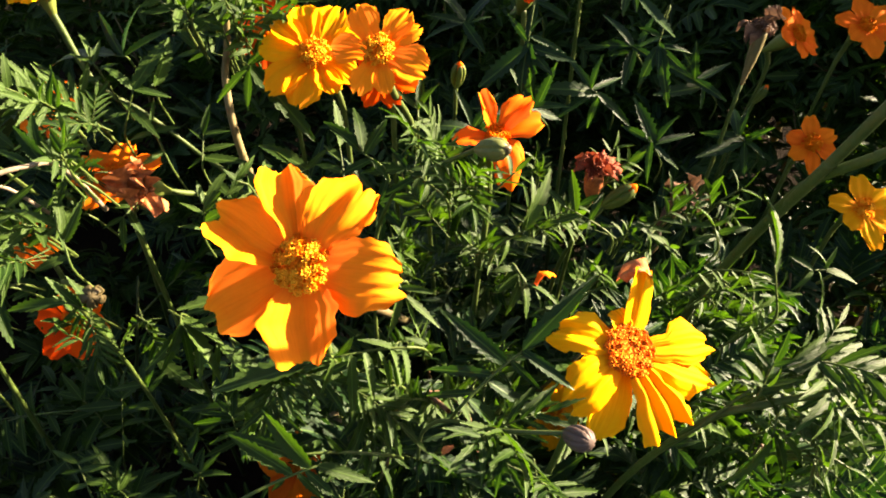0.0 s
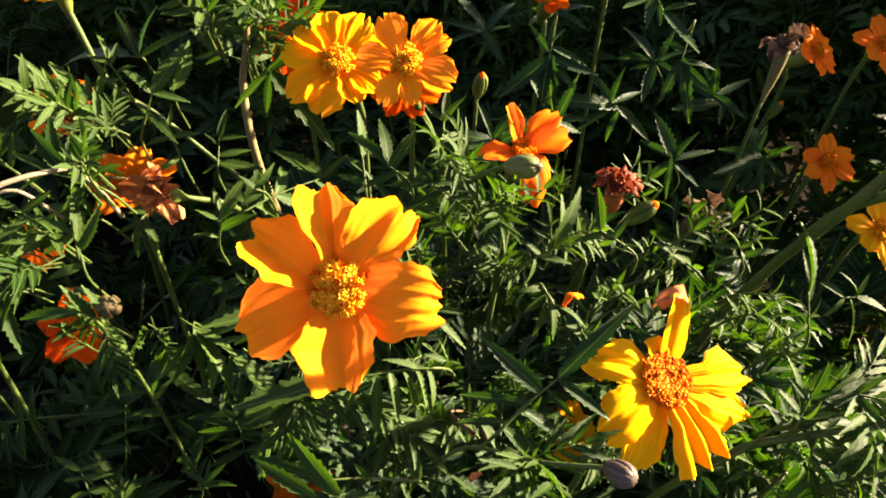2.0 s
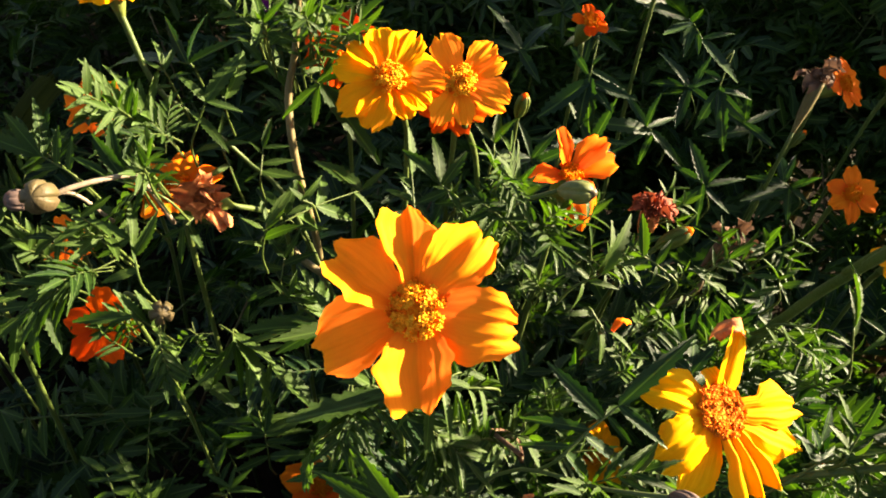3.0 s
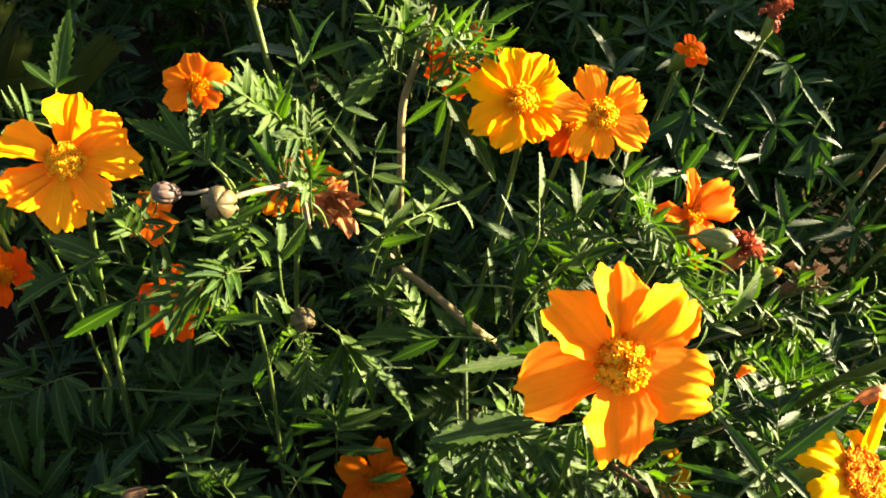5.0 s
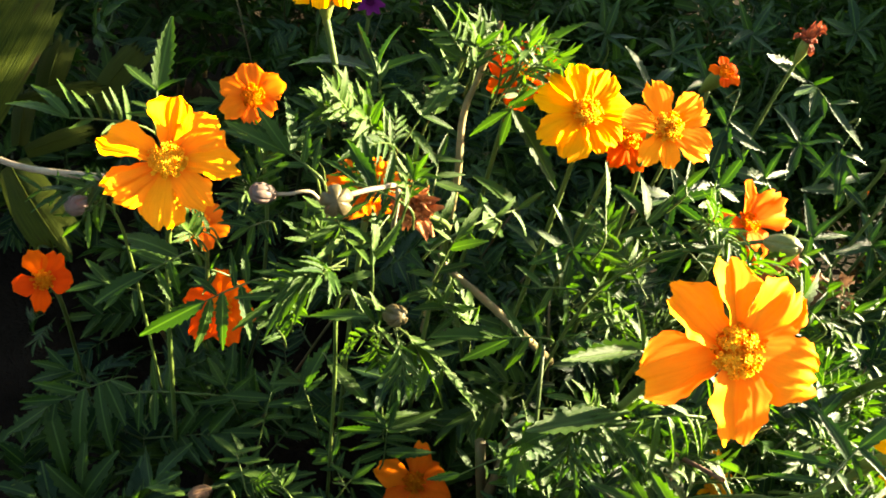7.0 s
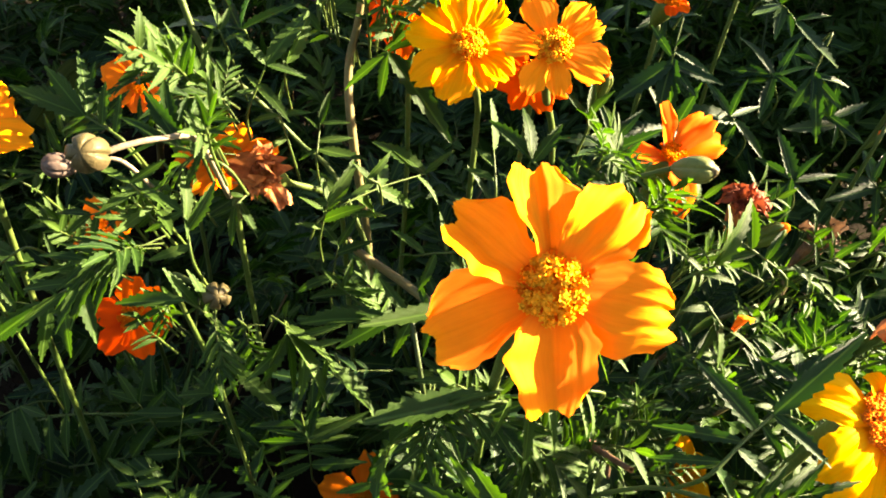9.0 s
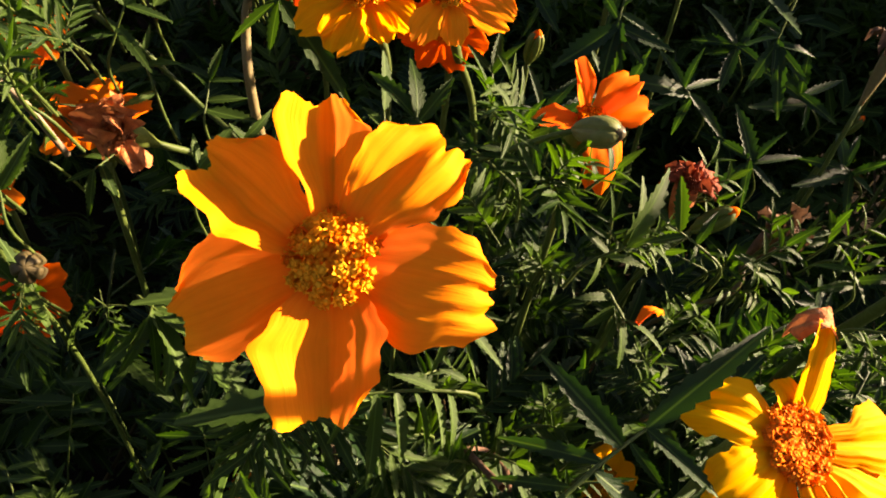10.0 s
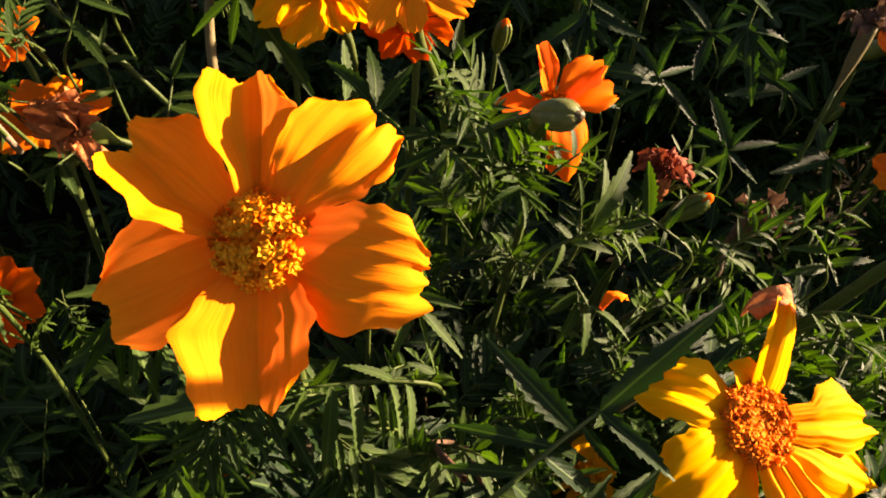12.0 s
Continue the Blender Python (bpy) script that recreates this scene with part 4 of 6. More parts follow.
# ---- buds and withered heads ----
bud((0.0150, 0.2050, 0.3810), (0.85, -0.42, 0.30), 0.0070, "plump green marigold bud with a pale ribbed tip", [(-0.006, 0.214, 0.366), (-0.02, 0.225, 0.345), (-0.03, 0.24, 0.29), (-0.03, 0.25, 0.15)], M_BUD_GREEN, M_BUD, 1.1, depth=0.20)
bud((0.0280, 0.0990, 0.3760), (0.50, -0.65, 0.50), 0.0050, "closed mauve bud with dark ribs on a bare stalk", [(0.012, 0.108, 0.366), (-0.005, 0.125, 0.345), (-0.01, 0.15, 0.28), (-0.01, 0.16, 0.15)], M_BUD_PINK, None, 1.15, stalk_mat=M_STEM_DARK, ribs=9, depth=0.25)
bud((0.0800, 0.2700, 0.3110), (0.60, -0.05, 0.6), 0.0100, "green bud with an orange tip beside a crumpled head", [(0.062, 0.27, 0.285), (0.055, 0.275, 0.24), (0.05, 0.28, 0.1)], M_CALYX, M_ORANGE, 0.8)
bud((-0.1150, 0.1760, 0.3430), (0.25, -0.60, 0.6), 0.0076, "pale ribbed bud with papery tips among fine leaves", [(-0.126, 0.186, 0.338), (-0.135, 0.195, 0.325), (-0.13, 0.21, 0.25), (-0.12, 0.22, 0.1)], M_BUD)
bud((-0.1400, 0.1740, 0.3890), (0.04, -0.80, 0.60), 0.0072, "large pale star-ribbed seed head on a curved mauve stalk", [(-0.135, 0.183, 0.386), (-0.128, 0.189, 0.385), (-0.122, 0.198, 0.379), (-0.120, 0.212, 0.350)], M_BUD, None, 1.3, M_STEM_DRY, ribs=5, depth=0.26)
bud((-0.1670, 0.2050, 0.3610), (-0.75, -0.45, 0.25), 0.0056, "small mauve bud on a short dry stalk", [(-0.158, 0.206, 0.362), (-0.150, 0.209, 0.362), (-0.143, 0.216, 0.345)], M_BUD_PINK, None, 1.3, stalk_mat=M_STEM_DRY, ribs=7, depth=0.2)
bud((-0.2280, 0.2000, 0.3450), (-0.2, -0.75, 0.3), 0.0056, "small dull mauve bud under a bloom", [(-0.226, 0.212, 0.338), (-0.222, 0.224, 0.31), (-0.215, 0.235, 0.2)], M_BUD_PINK, None, 1.3, ribs=7, depth=0.2)
# M_DRY's dark brown stands in for the shade on this mauve bud
bud((-0.178, 0.167, 0.226), (-0.5, -0.5, 0.3), 0.0062, "small grey-mauve bud low in the shade", [(-0.173, 0.173, 0.222), (-0.166, 0.179, 0.206), (-0.158, 0.189, 0.100)], M_DRY)
bud((0.0070, 0.3050, 0.3520), (0.1, -0.2, 0.9), 0.0080, "green bud with an orange tip in the shade", [(0.006, 0.308, 0.32), (0.004, 0.31, 0.25), (0.0, 0.31, 0.1)], M_CALYX, M_ORANGE, 0.8)
bud((0.2150, 0.4450, 0.2600), (0.3, -0.1, 0.9), 0.0085, "slim bud with a dull orange tip in the shade", [(0.21, 0.45, 0.22), (0.2, 0.45, 0.1)], M_CALYX, M_ORANGE, 0.7)
wilted((-0.1120, 0.2280, 0.3480), (-0.30, -0.60, 0.60), 0.0135, M_WILT, "withered orange-brown bloom with limp petals", [(-0.096, 0.252, 0.324), (-0.092, 0.262, 0.305), (-0.09, 0.27, 0.25), (-0.08, 0.27, 0.1)], 51, 8, spread=0.8, thick=0.75)
wilted((0.0690, 0.2790, 0.3180), (-0.05, -0.2, 0.9), 0.0105, M_WILT_RED, "crumpled rust-red marigold head", [(0.066, 0.285, 0.28), (0.062, 0.29, 0.2), (0.06, 0.29, 0.1)], 52, 14, M_WILT, 1.4)
wilted((0.1590, 0.3520, 0.3510), (0.10, 0.06, 0.95), 0.0130, M_DRY, "dried brown marigold head on a long bare stalk", [(0.153, 0.346, 0.312), (0.150, 0.345, 0.267), (0.145, 0.35, 0.18), (0.14, 0.36, 0.05)], 53, 8, M_STEM_TAN, 1.3, 0.62, None, 2.3)
wilted((0.1210, 0.2980, 0.2910), (0.30, -0.1, 0.9), 0.0105, M_DRY, "drooping dried brown flower head", [(0.108, 0.29, 0.258), (0.075, 0.285, 0.235), (0.03, 0.28, 0.15)], 54, 8, M_DRY, 1.2, 1.0, M_STEM_RED, 1.2)
wilted((0.0670, 0.3540, 0.3960), (0.0, 0.0, 1.0), 0.0085, M_WILT_RED, "small rust-red withered head on a leafy shoot", [(0.068, 0.358, 0.34), (0.07, 0.36, 0.25), (0.07, 0.36, 0.1)], 55, 10, M_CALYX, 1.3, 0.6)


# ---- stems that stand out ----
def bare_stem(points, radii, mat, label):
    ob = thing("marigold_shoot", points[0], label, "stem", "bare stems")
    tube("shaft", points, radii, mat, ob, 8, 26)
    for q in points[1:-1]:
        part("node", lathe("node", [(0.6 * radii[0], -0.9 * radii[0]), (1.28 * radii[0], 0), (0.6 * radii[0], 0.9 * radii[0])], mat, 10), ob, Matrix.Translation(Vector(q) - Vector(points[0])))
    return ob


bare_stem([(0.135, 0.170, 0.465), (0.114, 0.186, 0.389), (0.113, 0.200, 0.360), (0.112, 0.216, 0.325), (0.108, 0.235, 0.26), (0.10, 0.25, 0.1)], [0.0018, 0.0019, 0.0022], M_STEM_DARK, "stout dark green marigold stem leaning outwards")
bare_stem([(0.140, 0.160, 0.430), (0.122, 0.178, 0.398), (0.114, 0.191, 0.379), (0.112, 0.202, 0.357)], [0.0016, 0.0017, 0.0018], M_STEM, "bright green side shoot of a marigold stem")
bare_stem([(0.150, 0.128, 0.360), (0.119, 0.129, 0.356), (0.089, 0.129, 0.348), (0.074, 0.134, 0.330), (0.06, 0.15, 0.26), (0.05, 0.17, 0.12)], [0.0009, 0.0012, 0.0015], M_STEM, "arching olive green stem with side leaves")
bare_stem([(-0.089, 0.303, 0.395), (-0.092, 0.304, 0.369), (-0.095, 0.299, 0.349), (-0.091, 0.290, 0.318), (-0.085, 0.31, 0.24), (-0.08, 0.33, 0.08)], [0.0012, 0.0018, 0.0020], M_STEM_TAN, "upright tan-green stem with leaf nodes")
bare_stem([(-0.340, 0.300, 0.290), (-0.285, 0.264, 0.303), (-0.231, 0.237, 0.328), (-0.210, 0.230, 0.335)], [0.0013, 0.0015, 0.0016], M_STEM_DRY, "pale pinkish dry stalk lying across the bed")
bare_stem([(-0.092, 0.271, 0.288), (-0.086, 0.268, 0.283), (-0.067, 0.263, 0.273), (-0.046, 0.256, 0.262), (-0.017, 0.273, 0.225)], [0.0016, 0.0020, 0.0022], M_STEM_TAN, "tan woody stem between the leaves")
bare_stem([(-0.0, 0.140, 0.330), (-0.006, 0.162, 0.310), (0.008, 0.172, 0.285), (0.02, 0.18, 0.2)], [0.0008, 0.0010, 0.0014], M_DRY, "dark brown dry stem under the large bloom")


# ---- broad blades ----
def strap_leaf(base, tip, width, seed, label):
    """A pleated grass-like blade with a torn tip, arching from base to tip."""
    rng = random.Random(seed)
    ob = thing("strap_leaf", base, label, "leaf", "broad blades")
    b, t = Vector(base), Vector(tip)
    L = (t - b).length
    m = along(t - b, (0.05, -0.6, 0.6))
    verts, faces, uvs = [], [], []
    nu, nv = 18, 14
    rag = [rng.uniform(0.66, 1.0) for _ in range(nv + 1)]
    for i in range(nu + 1):
        u = i / nu
        w = width * (0.45 + 0.55 * math.sin(math.pi * min(1, u * 0.62 + 0.12)))
        for j in range(nv + 1):
            v = 2 * j / nv - 1
            verts.append((v * w * 0.5, L * u * (1 - (1 - rag[j]) * u ** 5), 0.08 * L * math.sin(math.pi * u) + 0.006 * width * math.sin(21 * v + 1) - 0.10 * width * v * v))
            uvs.append((0.5 + 0.5 * v, u))
    k = nv + 1
    for i in range(nu):
        for j in range(nv):
            a = i * k + j
            faces.append((a, a + 1, a + k + 1, a + k))
    part("blade", mesh_of("blade", verts, faces, [M_STRAP], uvs), ob, m)
    rib = [m @ Vector((0, L * u, 0.08 * L * math.sin(math.pi * u) + 0.028 * width)) for u in (0, 0.25, 0.5, 0.75, 0.85)]
    v, f = tube_data(rib, [0.0005, 0.0004, 0.0002], 5, 14)
    part("midrib", mesh_of("midrib", v, f, [M_STRAP]), ob)
    return ob


strap_leaf((-0.372, 0.333, 0.229), (-0.341, 0.440, 0.325), 0.060, 1, "broad pleated yellow-green blade standing up")
strap_leaf((-0.331, 0.391, 0.241), (-0.330, 0.433, 0.274), 0.018, 2, "narrow olive blade with a brown edge")
strap_leaf((-0.346, 0.385, 0.246), (-0.295, 0.411, 0.255), 0.009, 3, "bent yellow-green blade in the shade")
strap_leaf((-0.303, 0.296, 0.275), (-0.262, 0.259, 0.255), 0.024, 4, "drooping torn yellow-green blade")
strap_leaf((-0.332, 0.365, 0.227), (-0.300, 0.392, 0.233), 0.012, 5, "short olive blade deep in shade")
strap_leaf((-0.346, 0.384, 0.215), (-0.358, 0.437, 0.228), 0.014, 6, "short olive blade deep in shade")
strap_leaf((-0.339, 0.479, 0.187), (-0.317, 0.551, 0.212), 0.022, 7, "dim olive blade far back in the shade")

# ---- leaf sprays that stand out ----
SHOOTS = thing("marigold_plant", (0.0, 0.25, 0.0), "leafy marigold plant carrying sunlit saw-edged leaf sprays", "plant", "marigold plants")
tube("stem", [(0.0, 0.25, -0.01), (0.0, 0.25, 0.1), (0.005, 0.252, 0.19)], [0.005, 0.004, 0.003], M_STEM_RED, SHOOTS, 8, 8)
_s = random.Random(77)


def spray(base, node, tips, tone, slim, face=None):
    """A feathered leaf: its rib from base to node, and leaflets that each leave the rib at a share of its length and reach a tip."""
    o = Vector(SHOOTS.location)
    b, n = Vector(base), Vector(node)
    d = n - b
    root = b - d * 0.15 + Vector((0, 0.008, -0.014))
    v, f = tube_data([root - o, b - o, b + d * 0.5 + Vector((0, 0, 0.05 * d.length)) - o, n - o], [0.0005, 0.0005, 0.0004, 0.0003], 5, 12)
    leaf = part("leaf", mesh_of("leaf_rib", v, f, [M_STEM]), SHOOTS)
    for s, tip in tips:
        q = b + d * s + Vector((0, 0, 0.2 * d.length * s * (1 - s)))
        way = Vector(tip) - q
        L = way.length
        # tone 1: paler, turned sunward; tone 2: darker, turned away, for shaded sprays
        up = Vector((_s.uniform(*((-0.3, 0.4), (0.35, 1.2), (-0.8, 0.1))[tone]), _s.uniform(-0.7, 0.0), 0.8))
        if face:
            up = Vector(face)
        w = 1.0 * slim / 0.26 * _s.uniform(0.85, 1.15)
        m = Matrix.Translation(q - o) @ along(way + Vector((0, 0, 0.08 * L)), up) @ Matrix.Diagonal((L * w, L, L, 1))
        part("leaflet", _s.choice(LEAFLETS)[tone], leaf, m)
    far = sum((Vector(tip) for s, tip in tips), Vector()) / len(tips)
    AIRY.append(((n + far) * 0.5, 0.4 * max((Vector(tip) - n).length for s, tip in tips)))
    return leaf


spray((-0.123, 0.250, 0.355), (-0.116, 0.253, 0.374), [(1.00, (-0.104, 0.270, 0.388)), (1.00, (-0.126, 0.257, 0.383)), (1.00, (-0.103, 0.253, 0.372)), (0.60, (-0.107, 0.241, 0.362)), (0.50, (-0.127, 0.245, 0.365))], 0, 0.26)
spray((-0.131, 0.248, 0.362), (-0.143, 0.235, 0.388), [(1.00, (-0.150, 0.235, 0.398)), (0.95, (-0.148, 0.227, 0.391)), (0.60, (-0.145, 0.223, 0.383)), (0.45, (-0.140, 0.227, 0.379)), (0.75, (-0.142, 0.240, 0.392)), (0.55, (-0.137, 0.238, 0.390)), (0.30, (-0.130, 0.229, 0.381)), (0.20, (-0.126, 0.231, 0.383))], 1, 0.22)
spray((-0.135, 0.301, 0.361), (-0.140, 0.300, 0.363), [(1.00, (-0.177, 0.310, 0.356)), (0.40, (-0.150, 0.313, 0.377)), (0.30, (-0.135, 0.314, 0.380)), (0.30, (-0.117, 0.306, 0.375))], 2, 0.24)
spray((-0.094, 0.309, 0.361), (-0.093, 0.316, 0.372), [(1.00, (-0.120, 0.327, 0.379)), (1.00, (-0.111, 0.333, 0.388)), (1.00, (-0.102, 0.326, 0.381)), (0.90, (-0.102, 0.333, 0.389)), (0.70, (-0.110, 0.315, 0.368)), (0.60, (-0.084, 0.322, 0.380)), (0.80, (-0.089, 0.326, 0.383)), (0.40, (-0.114, 0.320, 0.372))], 1, 0.24)
spray((-0.094, 0.306, 0.358), (-0.108, 0.311, 0.360), [(1.00, (-0.119, 0.319, 0.368)), (0.90, (-0.117, 0.310, 0.357)), (0.60, (-0.113, 0.308, 0.356)), (0.70, (-0.108, 0.321, 0.371)), (0.50, (-0.102, 0.316, 0.365))], 1, 0.26)
spray((-0.093, 0.305, 0.358), (-0.078, 0.280, 0.369), [(0.50, (-0.086, 0.287, 0.376)), (0.80, (-0.083, 0.281, 0.370)), (1.00, (-0.094, 0.273, 0.358)), (1.00, (-0.081, 0.269, 0.356)), (1.00, (-0.052, 0.259, 0.350)), (1.00, (-0.054, 0.281, 0.376)), (0.90, (-0.066, 0.287, 0.380))], 0, 0.25)
spray((-0.085, 0.324, 0.363), (-0.066, 0.321, 0.378), [(1.00, (-0.046, 0.330, 0.392)), (1.00, (-0.054, 0.320, 0.380)), (0.95, (-0.066, 0.331, 0.389)), (0.70, (-0.070, 0.330, 0.387)), (0.50, (-0.077, 0.329, 0.385)), (0.40, (-0.073, 0.318, 0.373)), (0.30, (-0.085, 0.329, 0.384))], 0, 0.22)
spray((-0.097, 0.246, 0.318), (-0.061, 0.281, 0.317), [(1.00, (-0.083, 0.291, 0.326)), (0.95, (-0.074, 0.290, 0.324)), (1.00, (-0.050, 0.287, 0.325)), (0.90, (-0.054, 0.273, 0.308)), (0.50, (-0.079, 0.286, 0.318)), (0.40, (-0.085, 0.286, 0.318)), (0.50, (-0.062, 0.272, 0.306)), (0.30, (-0.077, 0.270, 0.301))], 1, 0.24)
spray((-0.021, 0.219, 0.362), (-0.029, 0.220, 0.369), [(1.00, (-0.043, 0.228, 0.376)), (1.00, (-0.030, 0.231, 0.381)), (0.60, (-0.037, 0.216, 0.362)), (0.60, (-0.020, 0.213, 0.362)), (0.90, (-0.020, 0.227, 0.378))], 0, 0.26)
spray((-0.208, 0.222, 0.369), (-0.208, 0.227, 0.379), [(1.00, (-0.207, 0.244, 0.399)), (1.00, (-0.221, 0.233, 0.383)), (1.00, (-0.199, 0.230, 0.384)), (0.30, (-0.217, 0.225, 0.375)), (0.20, (-0.218, 0.222, 0.371))], 0, 0.27)
spray((-0.211, 0.225, 0.364), (-0.236, 0.220, 0.366), [(1.00, (-0.260, 0.224, 0.366)), (1.00, (-0.251, 0.229, 0.373)), (0.85, (-0.242, 0.229, 0.376)), (0.70, (-0.236, 0.227, 0.374)), (0.60, (-0.231, 0.226, 0.374)), (0.45, (-0.225, 0.227, 0.375)), (0.35, (-0.222, 0.227, 0.377)), (0.25, (-0.218, 0.227, 0.378)), (0.70, (-0.235, 0.217, 0.363)), (0.40, (-0.224, 0.216, 0.364))], 1, 0.18)
spray((-0.234, 0.218, 0.336), (-0.250, 0.221, 0.330), [(1.00, (-0.261, 0.225, 0.332)), (1.00, (-0.256, 0.218, 0.325)), (0.60, (-0.246, 0.227, 0.337)), (0.50, (-0.247, 0.217, 0.325)), (0.20, (-0.233, 0.228, 0.340))], 0, 0.14)
spray((-0.147, 0.210, 0.367), (-0.160, 0.214, 0.373), [(1.00, (-0.184, 0.220, 0.376)), (1.00, (-0.174, 0.224, 0.382)), (0.95, (-0.162, 0.227, 0.388)), (0.60, (-0.155, 0.221, 0.381)), (0.50, (-0.165, 0.211, 0.369)), (0.30, (-0.150, 0.218, 0.379))], 0, 0.24)
spray((-0.150, 0.212, 0.367), (-0.166, 0.220, 0.374), [(1.00, (-0.183, 0.222, 0.373)), (1.00, (-0.172, 0.227, 0.380)), (0.80, (-0.160, 0.228, 0.383)), (0.60, (-0.153, 0.224, 0.379)), (0.60, (-0.170, 0.215, 0.367)), (0.40, (-0.149, 0.222, 0.378))], 0, 0.25)
spray((-0.135, 0.199, 0.348), (-0.140, 0.191, 0.368), [(1.00, (-0.152, 0.195, 0.371)), (1.00, (-0.130, 0.194, 0.374)), (0.80, (-0.148, 0.185, 0.360)), (0.70, (-0.129, 0.187, 0.367)), (0.40, (-0.143, 0.180, 0.356)), (0.30, (-0.126, 0.183, 0.362))], 1, 0.22)
spray((-0.110, 0.213, 0.297), (-0.088, 0.200, 0.291), [(1.00, (-0.071, 0.186, 0.284)), (0.95, (-0.088, 0.187, 0.282)), (0.40, (-0.111, 0.187, 0.291)), (0.60, (-0.096, 0.191, 0.279)), (0.50, (-0.084, 0.208, 0.301)), (0.70, (-0.083, 0.205, 0.297))], 1, 0.24)
spray((-0.041, 0.146, 0.374), (-0.048, 0.145, 0.379), [(1.00, (-0.0710, 0.137, 0.3770)), (0.80, (-0.050, 0.154, 0.389)), (0.30, (-0.050, 0.152, 0.386))], 1, 0.19, (0.2, -0.05, 0.9))
spray((-0.009, 0.154, 0.343), (-0.034, 0.146, 0.348), [(1.00, (-0.036, 0.138, 0.339)), (0.80, (-0.027, 0.133, 0.334)), (0.65, (-0.022, 0.136, 0.338)), (0.50, (-0.016, 0.139, 0.341)), (0.35, (-0.012, 0.140, 0.343)), (0.30, (-0.026, 0.150, 0.352)), (0.20, (-0.010, 0.139, 0.341))], 1, 0.20)
spray((-0.016, 0.168, 0.358), (-0.013, 0.162, 0.356), [(1.00, (-0.008, 0.154, 0.347)), (0.80, (-0.002, 0.157, 0.350)), (0.50, (-0.018, 0.154, 0.347)), (0.40, (-0.004, 0.163, 0.357))], 1, 0.22)
spray((-0.052, 0.097, 0.353), (-0.033, 0.103, 0.359), [(0.92, (-0.047, 0.112, 0.369)), (0.70, (-0.055, 0.108, 0.364)), (1.00, (-0.019, 0.100, 0.356)), (1.00, (-0.023, 0.104, 0.354)), (0.75, (-0.031, 0.097, 0.352)), (0.85, (-0.028, 0.097, 0.353)), (0.60, (-0.044, 0.099, 0.354)), (0.40, (-0.048, 0.096, 0.351))], 0, 0.22)
spray((-0.017, 0.115, 0.345), (-0.040, 0.110, 0.353), [(1.00, (-0.049, 0.117, 0.361)), (1.00, (-0.058, 0.113, 0.357)), (0.50, (-0.032, 0.112, 0.357))], 0, 0.22)
spray((0.002, 0.114, 0.368), (0.018, 0.128, 0.372), [(1.00, (0.036, 0.138, 0.389)), (0.72, (-0.001, 0.126, 0.386)), (1.00, (0.031, 0.121, 0.364)), (0.80, (0.023, 0.121, 0.363)), (0.50, (-0.007, 0.126, 0.368)), (0.40, (0.023, 0.117, 0.359)), (0.20, (-0.008, 0.121, 0.362)), (0.10, (0.015, 0.114, 0.355))], 2, 0.19)
spray((0.072, 0.130, 0.334), (0.093, 0.134, 0.358), [(1.00, (0.121, 0.132, 0.356)), (0.95, (0.116, 0.138, 0.363)), (0.90, (0.103, 0.139, 0.364)), (0.70, (0.085, 0.137, 0.361)), (0.75, (0.084, 0.142, 0.366)), (0.60, (0.102, 0.133, 0.357)), (1.00, (0.107, 0.140, 0.365)), (0.90, (0.114, 0.135, 0.359))], 1, 0.22)
spray((0.093, 0.131, 0.350), (0.089, 0.121, 0.343), [(1.00, (0.073, 0.111, 0.332)), (1.00, (0.082, 0.126, 0.348)), (0.90, (0.092, 0.112, 0.334)), (0.90, (0.095, 0.113, 0.334)), (0.80, (0.100, 0.115, 0.337)), (0.70, (0.105, 0.120, 0.343)), (0.60, (0.111, 0.119, 0.342)), (0.50, (0.086, 0.130, 0.353))], 1, 0.22)
spray((0.104, 0.129, 0.341), (0.115, 0.118, 0.336), [(1.00, (0.122, 0.112, 0.330)), (0.80, (0.122, 0.120, 0.338)), (0.60, (0.121, 0.126, 0.345)), (0.50, (0.102, 0.120, 0.338)), (0.30, (0.115, 0.126, 0.345)), (0.20, (0.096, 0.132, 0.351))], 1, 0.20)
spray((0.107, 0.169, 0.340), (0.102, 0.173, 0.360), [(1.00, (0.101, 0.188, 0.376)), (0.95, (0.106, 0.187, 0.375)), (0.60, (0.096, 0.172, 0.358)), (0.50, (0.107, 0.172, 0.358)), (0.40, (0.097, 0.163, 0.348)), (0.30, (0.109, 0.165, 0.351)), (0.80, (0.104, 0.182, 0.369))], 1, 0.20)
spray((0.107, 0.221, 0.323), (0.102, 0.220, 0.336), [(1.00, (0.090, 0.220, 0.337)), (1.00, (0.110, 0.222, 0.340)), (0.90, (0.097, 0.225, 0.343)), (0.80, (0.107, 0.214, 0.330)), (0.60, (0.116, 0.219, 0.336)), (0.50, (0.092, 0.215, 0.331))], 1, 0.24)
spray((0.132, 0.186, 0.345), (0.122, 0.183, 0.348), [(1.00, (0.114, 0.186, 0.352)), (1.00, (0.116, 0.178, 0.343)), (0.80, (0.126, 0.172, 0.337)), (0.60, (0.131, 0.187, 0.354)), (0.50, (0.137, 0.180, 0.346)), (0.40, (0.122, 0.189, 0.355))], 1, 0.24)
